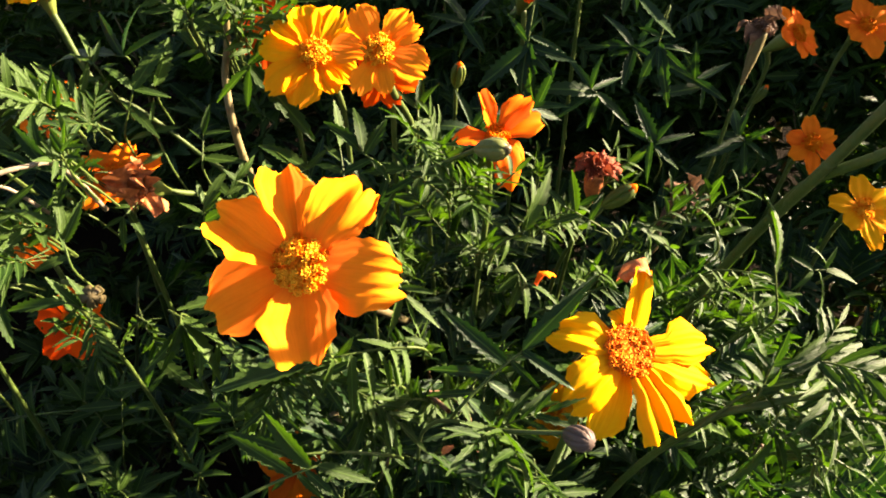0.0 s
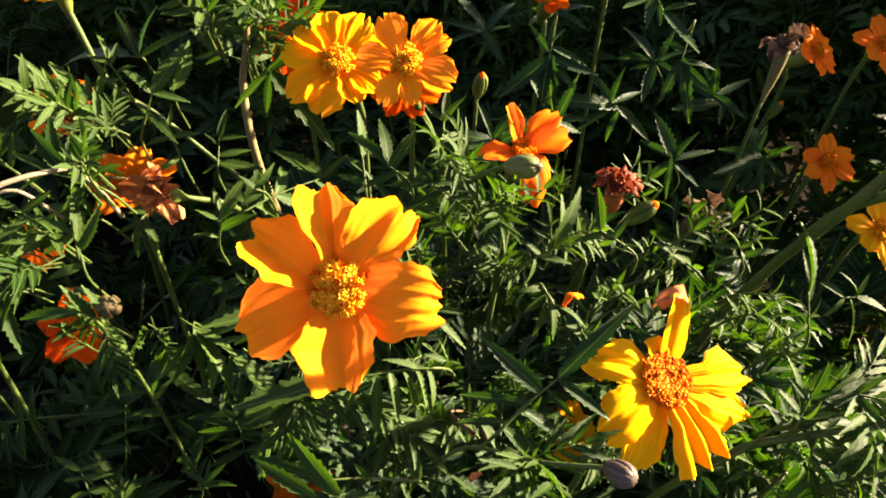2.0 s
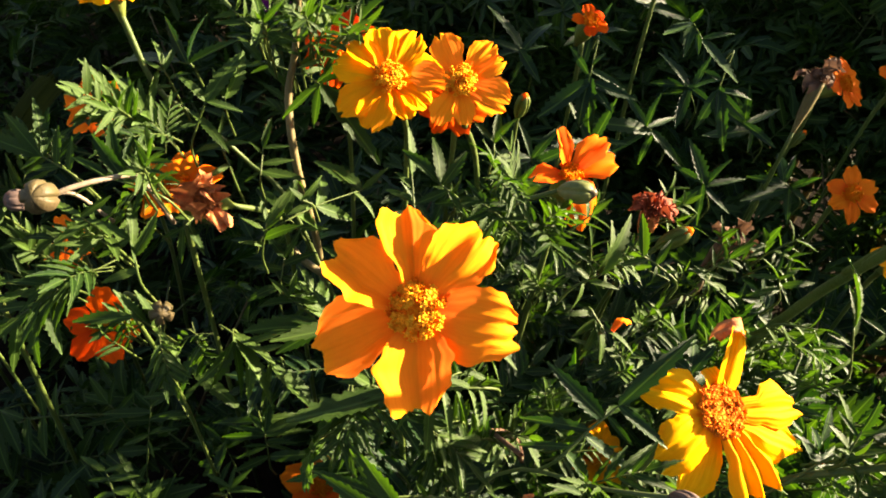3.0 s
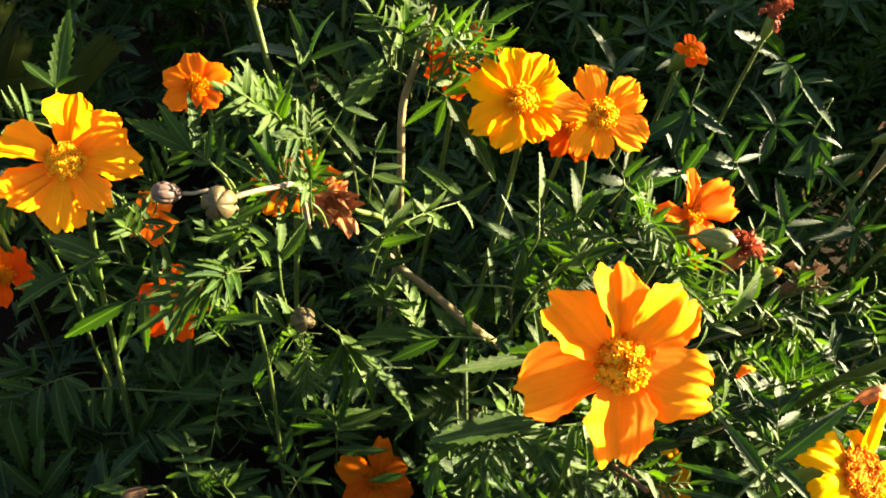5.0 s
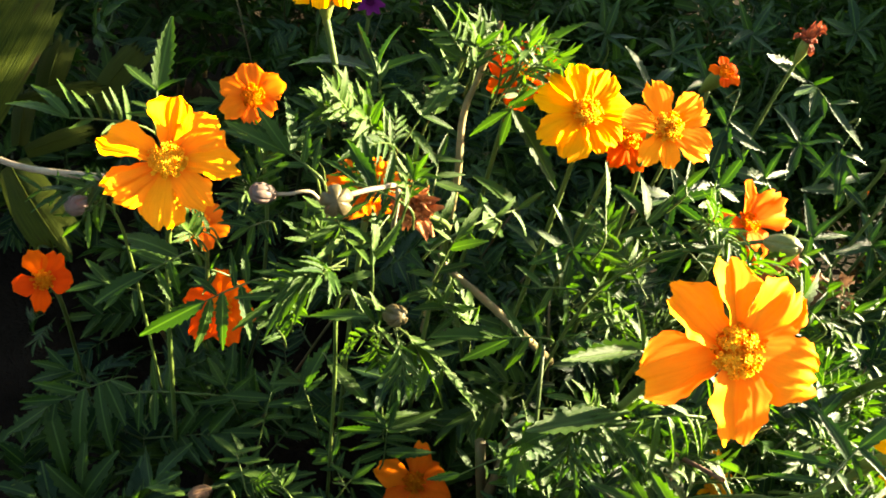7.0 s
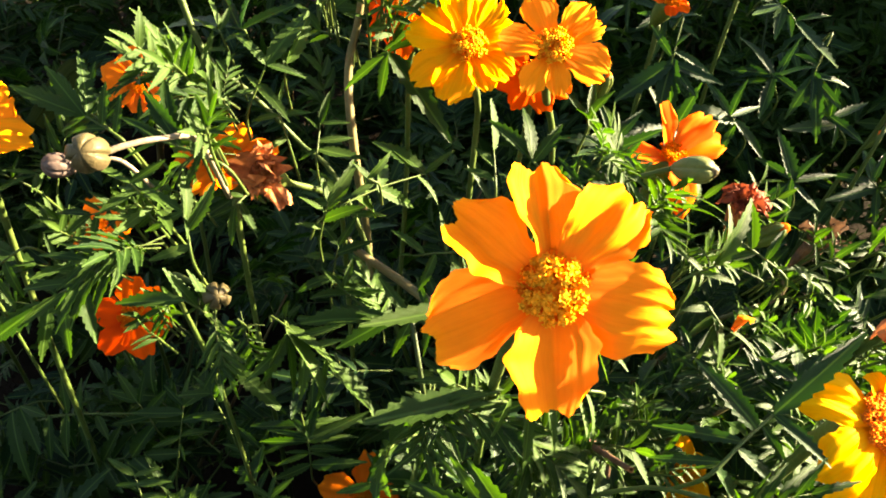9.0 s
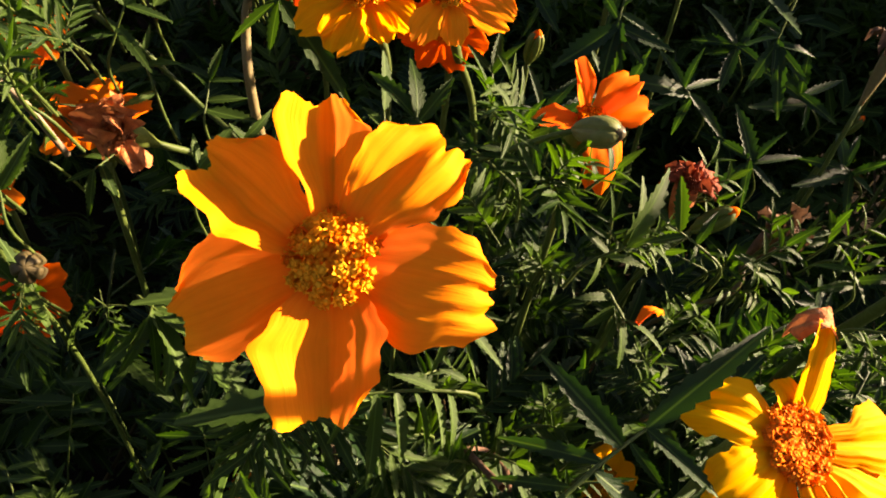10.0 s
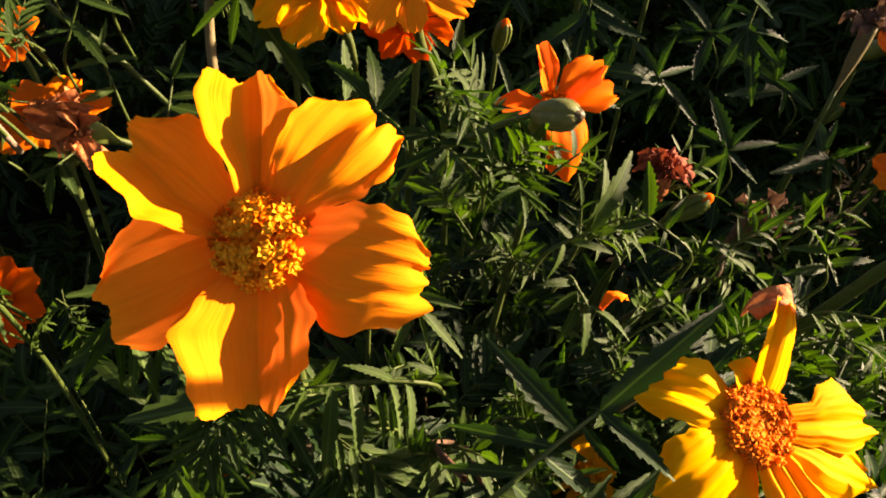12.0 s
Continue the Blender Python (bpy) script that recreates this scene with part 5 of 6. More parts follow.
# tone 2 on the next three: shade put into the leaf colour
spray((0.044, 0.348, 0.367), (0.041, 0.335, 0.350), [(1.00, (0.018, 0.322, 0.335)), (1.00, (0.036, 0.320, 0.334)), (1.00, (0.053, 0.325, 0.339)), (1.00, (0.064, 0.329, 0.344)), (0.90, (0.030, 0.346, 0.361)), (0.70, (0.048, 0.344, 0.361)), (0.80, (0.059, 0.333, 0.349)), (0.90, (0.041, 0.318, 0.330))], 2, 0.26)
spray((0.107, 0.342, 0.368), (0.103, 0.334, 0.351), [(1.00, (0.094, 0.322, 0.337)), (1.00, (0.103, 0.325, 0.342)), (1.00, (0.117, 0.324, 0.341)), (1.00, (0.119, 0.331, 0.348)), (0.80, (0.094, 0.340, 0.357)), (0.90, (0.107, 0.315, 0.330))], 2, 0.24)
spray((0.097, 0.399, 0.358), (0.095, 0.353, 0.367), [(1.00, (0.107, 0.326, 0.359)), (0.80, (0.093, 0.348, 0.361)), (0.60, (0.086, 0.351, 0.363)), (0.50, (0.094, 0.362, 0.378)), (0.50, (0.076, 0.355, 0.366)), (1.00, (0.110, 0.354, 0.371)), (0.30, (0.069, 0.370, 0.382)), (0.30, (0.059, 0.368, 0.378))], 2, 0.22)
spray((0.002, 0.220, 0.364), (-0.005, 0.221, 0.372), [(1.00, (-0.015, 0.225, 0.377)), (1.00, (-0.004, 0.228, 0.380)), (0.80, (-0.002, 0.226, 0.378)), (0.80, (-0.014, 0.222, 0.373)), (0.50, (-0.010, 0.216, 0.366)), (0.40, (0.004, 0.222, 0.374)), (0.30, (0.008, 0.220, 0.372))], 1, 0.22)
spray((0.000, 0.212, 0.355), (-0.014, 0.219, 0.363), [(1.00, (-0.030, 0.218, 0.361)), (0.90, (-0.020, 0.225, 0.368)), (0.70, (-0.022, 0.213, 0.355)), (0.50, (-0.010, 0.212, 0.355)), (0.40, (-0.002, 0.219, 0.363))], 0, 0.24)
spray((-0.010, 0.239, 0.370), (-0.010, 0.242, 0.373), [(1.00, (-0.018, 0.247, 0.378)), (1.00, (-0.008, 0.251, 0.383)), (0.90, (-0.002, 0.248, 0.380)), (0.50, (-0.006, 0.238, 0.369))], 0, 0.26)
spray((0.017, 0.193, 0.349), (0.026, 0.193, 0.357), [(1.00, (0.033, 0.204, 0.369)), (0.90, (0.036, 0.206, 0.372)), (0.80, (0.020, 0.197, 0.361)), (0.60, (0.015, 0.195, 0.359)), (0.50, (0.032, 0.190, 0.354)), (0.40, (0.019, 0.185, 0.348))], 1, 0.24)
spray((0.063, 0.217, 0.333), (0.045, 0.221, 0.344), [(1.00, (0.036, 0.226, 0.350)), (0.80, (0.047, 0.231, 0.354)), (0.70, (0.039, 0.217, 0.339)), (0.50, (0.059, 0.225, 0.348)), (0.50, (0.053, 0.214, 0.336)), (0.30, (0.063, 0.216, 0.339))], 0, 0.24)
spray((-0.037, 0.227, 0.349), (-0.039, 0.237, 0.360), [(1.00, (-0.038, 0.249, 0.373)), (0.60, (-0.045, 0.238, 0.360)), (0.30, (-0.048, 0.233, 0.355))], 1, 0.30)
spray((0.021, 0.182, 0.352), (0.025, 0.174, 0.351), [(1.00, (0.036, 0.170, 0.347)), (0.70, (0.020, 0.167, 0.343)), (0.50, (0.027, 0.167, 0.343)), (0.30, (0.014, 0.177, 0.354)), (0.60, (0.016, 0.172, 0.348))], 1, 0.26)
spray((-0.116, 0.201, 0.369), (-0.135, 0.205, 0.373), [(1.00, (-0.148, 0.210, 0.378)), (1.00, (-0.147, 0.201, 0.369)), (0.80, (-0.137, 0.217, 0.387)), (0.70, (-0.142, 0.214, 0.383)), (0.50, (-0.125, 0.214, 0.383)), (0.40, (-0.127, 0.196, 0.363))], 0, 0.22)
spray((-0.124, 0.186, 0.345), (-0.127, 0.192, 0.359), [(1.00, (-0.146, 0.197, 0.364)), (1.00, (-0.137, 0.187, 0.353)), (0.90, (-0.124, 0.187, 0.354)), (0.80, (-0.126, 0.200, 0.368)), (0.60, (-0.118, 0.198, 0.366)), (0.30, (-0.135, 0.182, 0.348))], 1, 0.24)
spray((-0.118, 0.179, 0.330), (-0.124, 0.175, 0.341), [(1.00, (-0.143, 0.173, 0.338)), (0.60, (-0.123, 0.172, 0.338)), (0.50, (-0.131, 0.181, 0.347)), (0.30, (-0.107, 0.167, 0.332)), (0.20, (-0.122, 0.181, 0.347))], 1, 0.22)
spray((-0.103, 0.269, 0.326), (-0.103, 0.279, 0.337), [(1.00, (-0.101, 0.288, 0.347)), (1.00, (-0.092, 0.280, 0.339)), (0.80, (-0.109, 0.281, 0.339)), (0.50, (-0.090, 0.276, 0.334)), (0.30, (-0.084, 0.270, 0.328)), (0.30, (-0.110, 0.269, 0.326))], 0, 0.24)
spray((-0.076, 0.240, 0.339), (-0.080, 0.237, 0.344), [(1.00, (-0.072, 0.243, 0.351)), (0.50, (-0.085, 0.240, 0.347)), (0.40, (-0.084, 0.233, 0.339))], 1, 0.30)
spray((-0.165, 0.213, 0.312), (-0.186, 0.206, 0.301), [(1.00, (-0.210, 0.195, 0.284)), (0.90, (-0.185, 0.192, 0.285)), (0.70, (-0.177, 0.193, 0.288)), (0.40, (-0.166, 0.196, 0.294)), (0.80, (-0.194, 0.213, 0.308)), (0.50, (-0.180, 0.220, 0.318)), (0.30, (-0.175, 0.221, 0.320))], 0, 0.24)
spray((-0.194, 0.219, 0.314), (-0.212, 0.216, 0.300), [(1.00, (-0.230, 0.207, 0.286)), (0.80, (-0.199, 0.208, 0.293)), (0.60, (-0.222, 0.222, 0.305)), (0.50, (-0.198, 0.211, 0.296)), (0.30, (-0.228, 0.228, 0.310))], 0, 0.24)
spray((-0.195, 0.243, 0.189), (-0.258, 0.252, 0.157), [(1.00, (-0.272, 0.251, 0.152)), (0.90, (-0.264, 0.226, 0.126)), (0.70, (-0.246, 0.233, 0.137)), (0.50, (-0.221, 0.242, 0.152)), (0.40, (-0.213, 0.245, 0.156)), (0.30, (-0.204, 0.247, 0.161)), (0.80, (-0.270, 0.262, 0.166)), (0.50, (-0.229, 0.266, 0.177)), (0.40, (-0.220, 0.270, 0.184))], 2, 0.20)
spray((-0.282, 0.254, 0.154), (-0.280, 0.240, 0.139), [(1.00, (-0.263, 0.222, 0.121)), (0.90, (-0.291, 0.232, 0.127)), (0.90, (-0.265, 0.235, 0.135)), (0.60, (-0.299, 0.239, 0.133)), (0.50, (-0.263, 0.243, 0.145)), (0.30, (-0.299, 0.247, 0.143)), (0.20, (-0.267, 0.252, 0.155))], 2, 0.20)
spray((-0.162, 0.189, 0.193), (-0.170, 0.201, 0.206), [(1.00, (-0.183, 0.206, 0.209)), (1.00, (-0.159, 0.203, 0.210)), (0.80, (-0.178, 0.198, 0.201)), (0.80, (-0.154, 0.199, 0.206)), (0.50, (-0.150, 0.193, 0.200)), (0.40, (-0.176, 0.193, 0.196))], 1, 0.22)
spray((-0.140, 0.182, 0.205), (-0.146, 0.186, 0.208), [(1.00, (-0.154, 0.192, 0.214)), (1.00, (-0.146, 0.193, 0.216)), (0.90, (-0.138, 0.191, 0.216)), (0.40, (-0.136, 0.184, 0.208))], 1, 0.22)
spray((-0.182, 0.187, 0.188), (-0.190, 0.187, 0.186), [(1.00, (-0.209, 0.190, 0.186))], 1, 0.24)
spray((-0.107, 0.233, 0.224), (-0.101, 0.224, 0.199), [(1.00, (-0.117, 0.220, 0.191)), (1.00, (-0.084, 0.221, 0.199)), (0.80, (-0.125, 0.227, 0.198)), (0.80, (-0.080, 0.229, 0.208)), (0.50, (-0.129, 0.232, 0.203)), (0.50, (-0.076, 0.233, 0.214)), (0.30, (-0.112, 0.241, 0.217))], 0, 0.18)
spray((-0.047, 0.191, 0.255), (-0.069, 0.186, 0.239), [(1.00, (-0.083, 0.184, 0.233)), (0.80, (-0.073, 0.194, 0.247)), (0.60, (-0.056, 0.185, 0.239)), (0.40, (-0.059, 0.197, 0.252)), (0.30, (-0.046, 0.184, 0.240))], 0, 0.24)
spray((-0.051, 0.200, 0.319), (-0.073, 0.200, 0.314), [(1.00, (-0.097, 0.199, 0.309)), (0.80, (-0.087, 0.204, 0.316)), (0.70, (-0.084, 0.193, 0.305)), (0.50, (-0.073, 0.209, 0.325)), (0.40, (-0.066, 0.191, 0.306)), (0.20, (-0.060, 0.209, 0.327)), (0.20, (-0.055, 0.191, 0.308))], 0, 0.22)
spray((-0.044, 0.213, 0.335), (-0.062, 0.213, 0.332), [(1.00, (-0.067, 0.214, 0.331)), (0.80, (-0.070, 0.219, 0.337)), (0.60, (-0.059, 0.205, 0.323)), (0.40, (-0.053, 0.223, 0.344)), (0.30, (-0.046, 0.204, 0.324))], 0, 0.24)
# back sprays down to the soft crown, dimmed as if shaded by tone 2
spray((0.022, 0.392, 0.322), (0.012, 0.382, 0.340), [(0.83, (-0.007, 0.379, 0.345)), (0.60, (-0.003, 0.391, 0.359)), (0.81, (0.029, 0.403, 0.349)), (0.83, (0.027, 0.386, 0.342)), (0.99, (0.023, 0.366, 0.329)), (0.62, (0.010, 0.380, 0.320)), (0.85, (-0.008, 0.372, 0.339))], 2, 0.22)
spray((0.060, 0.412, 0.322), (0.053, 0.404, 0.342), [(0.85, (0.040, 0.415, 0.339)), (0.66, (0.041, 0.415, 0.355)), (0.95, (0.062, 0.409, 0.358)), (0.85, (0.076, 0.417, 0.343)), (0.92, (0.070, 0.393, 0.336)), (0.99, (0.047, 0.385, 0.326)), (0.90, (0.037, 0.392, 0.338))], 2, 0.22)
spray((0.049, 0.462, 0.316), (0.043, 0.453, 0.335), [(0.71, (0.023, 0.455, 0.336)), (0.99, (0.036, 0.457, 0.350)), (0.82, (0.055, 0.463, 0.347)), (0.64, (0.064, 0.453, 0.343)), (0.67, (0.058, 0.433, 0.332)), (0.63, (0.043, 0.444, 0.316)), (0.83, (0.027, 0.443, 0.331))], 2, 0.22)
spray((0.098, 0.471, 0.335), (0.090, 0.462, 0.354), [(0.91, (0.072, 0.468, 0.351)), (0.61, (0.074, 0.461, 0.367)), (0.62, (0.101, 0.481, 0.367)), (0.62, (0.108, 0.470, 0.358)), (0.76, (0.105, 0.450, 0.347)), (0.74, (0.093, 0.453, 0.338)), (0.95, (0.072, 0.444, 0.348))], 2, 0.22)
spray((0.111, 0.372, 0.316), (0.099, 0.364, 0.336), [(0.94, (0.083, 0.373, 0.330)), (0.90, (0.087, 0.380, 0.348)), (0.63, (0.110, 0.380, 0.350)), (0.76, (0.116, 0.362, 0.345)), (1.00, (0.111, 0.349, 0.333)), (0.83, (0.093, 0.346, 0.321)), (0.70, (0.091, 0.372, 0.325))], 2, 0.22)
spray((0.090, 0.343, 0.309), (0.074, 0.335, 0.328), [(0.67, (0.045, 0.328, 0.333)), (0.94, (0.064, 0.352, 0.336)), (0.94, (0.080, 0.344, 0.342)), (0.90, (0.092, 0.344, 0.330)), (0.75, (0.098, 0.330, 0.309)), (0.63, (0.073, 0.331, 0.308)), (0.78, (0.056, 0.326, 0.318))], 2, 0.22)
spray((0.156, 0.374, 0.296), (0.137, 0.367, 0.315), [(0.65, (0.118, 0.382, 0.317)), (0.67, (0.131, 0.378, 0.326)), (0.96, (0.134, 0.370, 0.335)), (0.88, (0.159, 0.377, 0.319)), (0.99, (0.152, 0.354, 0.309)), (0.62, (0.143, 0.362, 0.299)), (0.62, (0.116, 0.363, 0.306))], 2, 0.22)
spray((0.179, 0.352, 0.275), (0.159, 0.345, 0.294), [(0.61, (0.144, 0.350, 0.293)), (0.93, (0.162, 0.366, 0.301)), (0.89, (0.167, 0.357, 0.304)), (0.61, (0.173, 0.337, 0.303)), (0.66, (0.175, 0.337, 0.284)), (0.65, (0.162, 0.331, 0.277)), (0.64, (0.138, 0.337, 0.283))], 2, 0.22)
spray((0.054, 0.324, 0.311), (0.040, 0.315, 0.330), [(0.71, (0.016, 0.314, 0.330)), (0.70, (0.033, 0.333, 0.344)), (0.65, (0.055, 0.330, 0.345)), (0.86, (0.059, 0.310, 0.334)), (0.97, (0.058, 0.316, 0.320)), (0.96, (0.043, 0.307, 0.313)), (0.80, (0.020, 0.304, 0.328))], 2, 0.22)
spray((0.003, 0.450, 0.324), (-0.007, 0.440, 0.342), [(0.86, (-0.024, 0.434, 0.345)), (0.66, (-0.015, 0.451, 0.360)), (0.81, (-0.003, 0.450, 0.360)), (0.69, (0.016, 0.447, 0.342)), (0.79, (0.004, 0.426, 0.340)), (0.73, (-0.007, 0.429, 0.328)), (0.92, (-0.019, 0.442, 0.332))], 2, 0.22)
spray((0.188, 0.511, 0.336), (0.177, 0.503, 0.355), [(0.74, (0.151, 0.502, 0.356)), (0.93, (0.172, 0.525, 0.370)), (0.75, (0.185, 0.506, 0.374)), (0.80, (0.188, 0.499, 0.362)), (0.87, (0.191, 0.483, 0.348)), (0.83, (0.170, 0.486, 0.343)), (0.75, (0.156, 0.489, 0.353))], 2, 0.22)
spray((0.114, 0.322, 0.290), (0.103, 0.315, 0.311), [(0.90, (0.090, 0.328, 0.311)), (0.66, (0.095, 0.325, 0.328)), (0.69, (0.118, 0.328, 0.318)), (0.75, (0.126, 0.320, 0.313)), (0.76, (0.116, 0.303, 0.301)), (0.89, (0.098, 0.297, 0.300)), (0.78, (0.091, 0.312, 0.293))], 2, 0.22)
spray((-0.025, 0.284, 0.282), (-0.030, 0.277, 0.304), [(0.64, (-0.052, 0.281, 0.309)), (0.99, (-0.042, 0.283, 0.322)), (0.80, (-0.023, 0.281, 0.321)), (0.78, (-0.016, 0.268, 0.313)), (0.78, (-0.017, 0.269, 0.289)), (0.61, (-0.029, 0.266, 0.280)), (0.98, (-0.047, 0.279, 0.285))], 2, 0.22)
spray((0.020, 0.303, 0.312), (0.013, 0.295, 0.332), [(0.71, (-0.007, 0.297, 0.333)), (0.99, (0.007, 0.300, 0.347)), (0.82, (0.025, 0.304, 0.344)), (0.64, (0.034, 0.295, 0.340)), (0.67, (0.028, 0.275, 0.330)), (0.63, (0.014, 0.285, 0.312)), (0.83, (-0.003, 0.285, 0.329))], 2, 0.22)
spray((-0.200, 0.250, 0.177), (-0.231, 0.243, 0.182), [(0.95, (-0.226, 0.229, 0.167)), (0.70, (-0.218, 0.230, 0.169)), (0.50, (-0.209, 0.231, 0.172)), (0.30, (-0.199, 0.235, 0.178)), (0.70, (-0.225, 0.255, 0.196)), (0.50, (-0.218, 0.254, 0.196)), (1.00, (-0.246, 0.246, 0.183))], 0, 0.26)
spray((-0.245, 0.258, 0.171), (-0.277, 0.240, 0.161), [(1.00, (-0.259, 0.213, 0.135)), (0.90, (-0.273, 0.227, 0.148)), (1.00, (-0.287, 0.224, 0.142)), (1.00, (-0.295, 0.229, 0.146)), (0.80, (-0.292, 0.240, 0.159)), (0.60, (-0.287, 0.247, 0.168)), (0.40, (-0.269, 0.249, 0.174)), (0.30, (-0.241, 0.224, 0.150)), (0.50, (-0.257, 0.218, 0.140)), (0.20, (-0.235, 0.234, 0.162)), (0.10, (-0.225, 0.232, 0.163))], 0, 0.25)
spray((-0.164, 0.221, 0.166), (-0.161, 0.239, 0.205), [(0.60, (-0.174, 0.226, 0.188)), (0.90, (-0.185, 0.237, 0.198)), (1.00, (-0.172, 0.245, 0.210)), (1.00, (-0.161, 0.249, 0.217)), (1.00, (-0.145, 0.246, 0.217)), (0.80, (-0.143, 0.236, 0.205)), (0.50, (-0.158, 0.222, 0.186)), (0.60, (-0.148, 0.232, 0.199))], 0, 0.24)
spray((-0.134, 0.227, 0.193), (-0.146, 0.236, 0.220), [(1.00, (-0.155, 0.241, 0.224)), (1.00, (-0.162, 0.235, 0.216)), (1.00, (-0.146, 0.245, 0.231)), (0.80, (-0.135, 0.239, 0.225)), (0.90, (-0.137, 0.251, 0.239)), (0.50, (-0.153, 0.229, 0.211))], 0, 0.25)
spray((-0.139, 0.248, 0.231), (-0.136, 0.238, 0.239), [(1.00, (-0.112, 0.223, 0.226)), (0.80, (-0.124, 0.239, 0.243))], 0, 0.24)
spray((-0.099, 0.218, 0.189), (-0.101, 0.222, 0.213), [(1.00, (-0.100, 0.239, 0.232)), (0.90, (-0.109, 0.229, 0.219)), (1.00, (-0.119, 0.225, 0.213)), (1.00, (-0.086, 0.227, 0.220)), (0.90, (-0.076, 0.228, 0.224)), (0.60, (-0.111, 0.218, 0.206)), (0.70, (-0.085, 0.218, 0.211)), (0.30, (-0.077, 0.214, 0.207)), (0.30, (-0.115, 0.210, 0.196))], 0, 0.22)
spray((-0.161, 0.210, 0.154), (-0.167, 0.214, 0.176), [(1.00, (-0.185, 0.222, 0.181)), (1.00, (-0.176, 0.226, 0.187)), (0.90, (-0.161, 0.220, 0.183)), (0.70, (-0.178, 0.212, 0.171)), (0.50, (-0.150, 0.210, 0.173)), (0.60, (-0.145, 0.214, 0.180)), (0.30, (-0.135, 0.213, 0.180))], 0, 0.25)
spray((-0.119, 0.228, 0.167), (-0.126, 0.232, 0.188), [(1.00, (-0.138, 0.238, 0.193)), (1.00, (-0.122, 0.238, 0.196)), (0.80, (-0.111, 0.234, 0.193)), (0.70, (-0.144, 0.233, 0.186)), (0.50, (-0.115, 0.226, 0.183))], 0, 0.24)
spray((-0.259, 0.265, 0.152), (-0.275, 0.262, 0.165), [(1.00, (-0.296, 0.264, 0.163)), (1.00, (-0.290, 0.270, 0.171)), (0.70, (-0.273, 0.269, 0.173)), (0.70, (-0.284, 0.256, 0.156)), (0.90, (-0.296, 0.257, 0.155))], 0, 0.24)
spray((-0.178, 0.244, 0.174), (-0.187, 0.247, 0.194), [(1.00, (-0.200, 0.249, 0.195)), (1.00, (-0.198, 0.256, 0.203)), (0.90, (-0.184, 0.255, 0.205)), (0.60, (-0.172, 0.250, 0.201)), (0.50, (-0.197, 0.240, 0.184))], 0, 0.24)
spray((-0.229, 0.271, 0.226), (-0.251, 0.266, 0.235), [(1.00, (-0.271, 0.264, 0.229)), (1.00, (-0.263, 0.269, 0.236)), (0.60, (-0.249, 0.257, 0.225)), (0.60, (-0.241, 0.270, 0.241)), (0.90, (-0.263, 0.274, 0.242)), (0.40, (-0.233, 0.255, 0.226))], 0, 0.24)
spray((-0.157, 0.204, 0.178), (-0.145, 0.194, 0.187), [(1.00, (-0.132, 0.199, 0.196)), (0.80, (-0.140, 0.204, 0.200)), (1.00, (-0.126, 0.193, 0.190)), (0.60, (-0.150, 0.201, 0.194)), (1.00, (-0.136, 0.188, 0.182))], 0, 0.24)
spray((-0.119, 0.200, 0.181), (-0.114, 0.200, 0.200), [(1.00, (-0.126, 0.204, 0.203)), (1.00, (-0.104, 0.205, 0.208)), (0.80, (-0.099, 0.198, 0.200)), (0.60, (-0.122, 0.198, 0.197)), (1.00, (-0.112, 0.207, 0.208))], 0, 0.24)
spray((-0.263, 0.234, 0.117), (-0.269, 0.216, 0.113), [(1.00, (-0.286, 0.214, 0.108)), (1.00, (-0.282, 0.221, 0.117)), (0.70, (-0.258, 0.217, 0.116))], 0, 0.30)
spray((-0.106, 0.215, 0.293), (-0.103, 0.204, 0.299), [(1.00, (-0.110, 0.192, 0.283)), (0.90, (-0.095, 0.190, 0.284)), (0.70, (-0.086, 0.187, 0.282)), (0.50, (-0.086, 0.199, 0.296))], 1, 0.22)
spray((-0.014, 0.196, 0.330), (-0.019, 0.192, 0.331), [(1.00, (-0.046, 0.189, 0.323))], 1, 0.30)
spray((-0.036, 0.151, 0.343), (-0.040, 0.151, 0.341), [(1.00, (-0.070, 0.141, 0.338))], 1, 0.32, (0.5, 0.35, 0.9))
spray((-0.087, 0.209, 0.285), (-0.084, 0.203, 0.285), [(1.00, (-0.069, 0.191, 0.275))], 1, 0.28)
spray((-0.086, 0.271, 0.294), (-0.095, 0.275, 0.305), [(1.00, (-0.108, 0.285, 0.313)), (1.00, (-0.090, 0.286, 0.318)), (0.90, (-0.080, 0.278, 0.311)), (0.80, (-0.108, 0.274, 0.301)), (0.50, (-0.100, 0.265, 0.293)), (0.40, (-0.076, 0.270, 0.302))], 0, 0.26)
spray((-0.095, 0.250, 0.275), (-0.093, 0.258, 0.294), [(1.00, (-0.086, 0.266, 0.304)), (1.00, (-0.102, 0.265, 0.300)), (0.80, (-0.079, 0.259, 0.297)), (0.70, (-0.107, 0.256, 0.288)), (0.50, (-0.081, 0.250, 0.286)), (0.30, (-0.109, 0.247, 0.278))], 0, 0.26)
spray((-0.078, 0.240, 0.275), (-0.089, 0.243, 0.284), [(1.00, (-0.098, 0.249, 0.290)), (1.00, (-0.086, 0.251, 0.294)), (0.80, (-0.102, 0.241, 0.279)), (0.70, (-0.073, 0.242, 0.287)), (0.40, (-0.092, 0.232, 0.272))], 0, 0.26)
spray((-0.152, 0.254, 0.341), (-0.166, 0.248, 0.351), [(1.00, (-0.193, 0.252, 0.353)), (1.00, (-0.178, 0.254, 0.357)), (0.80, (-0.169, 0.245, 0.347)), (0.50, (-0.157, 0.243, 0.346)), (0.40, (-0.154, 0.251, 0.356)), (0.60, (-0.161, 0.253, 0.357))], 0, 0.24)
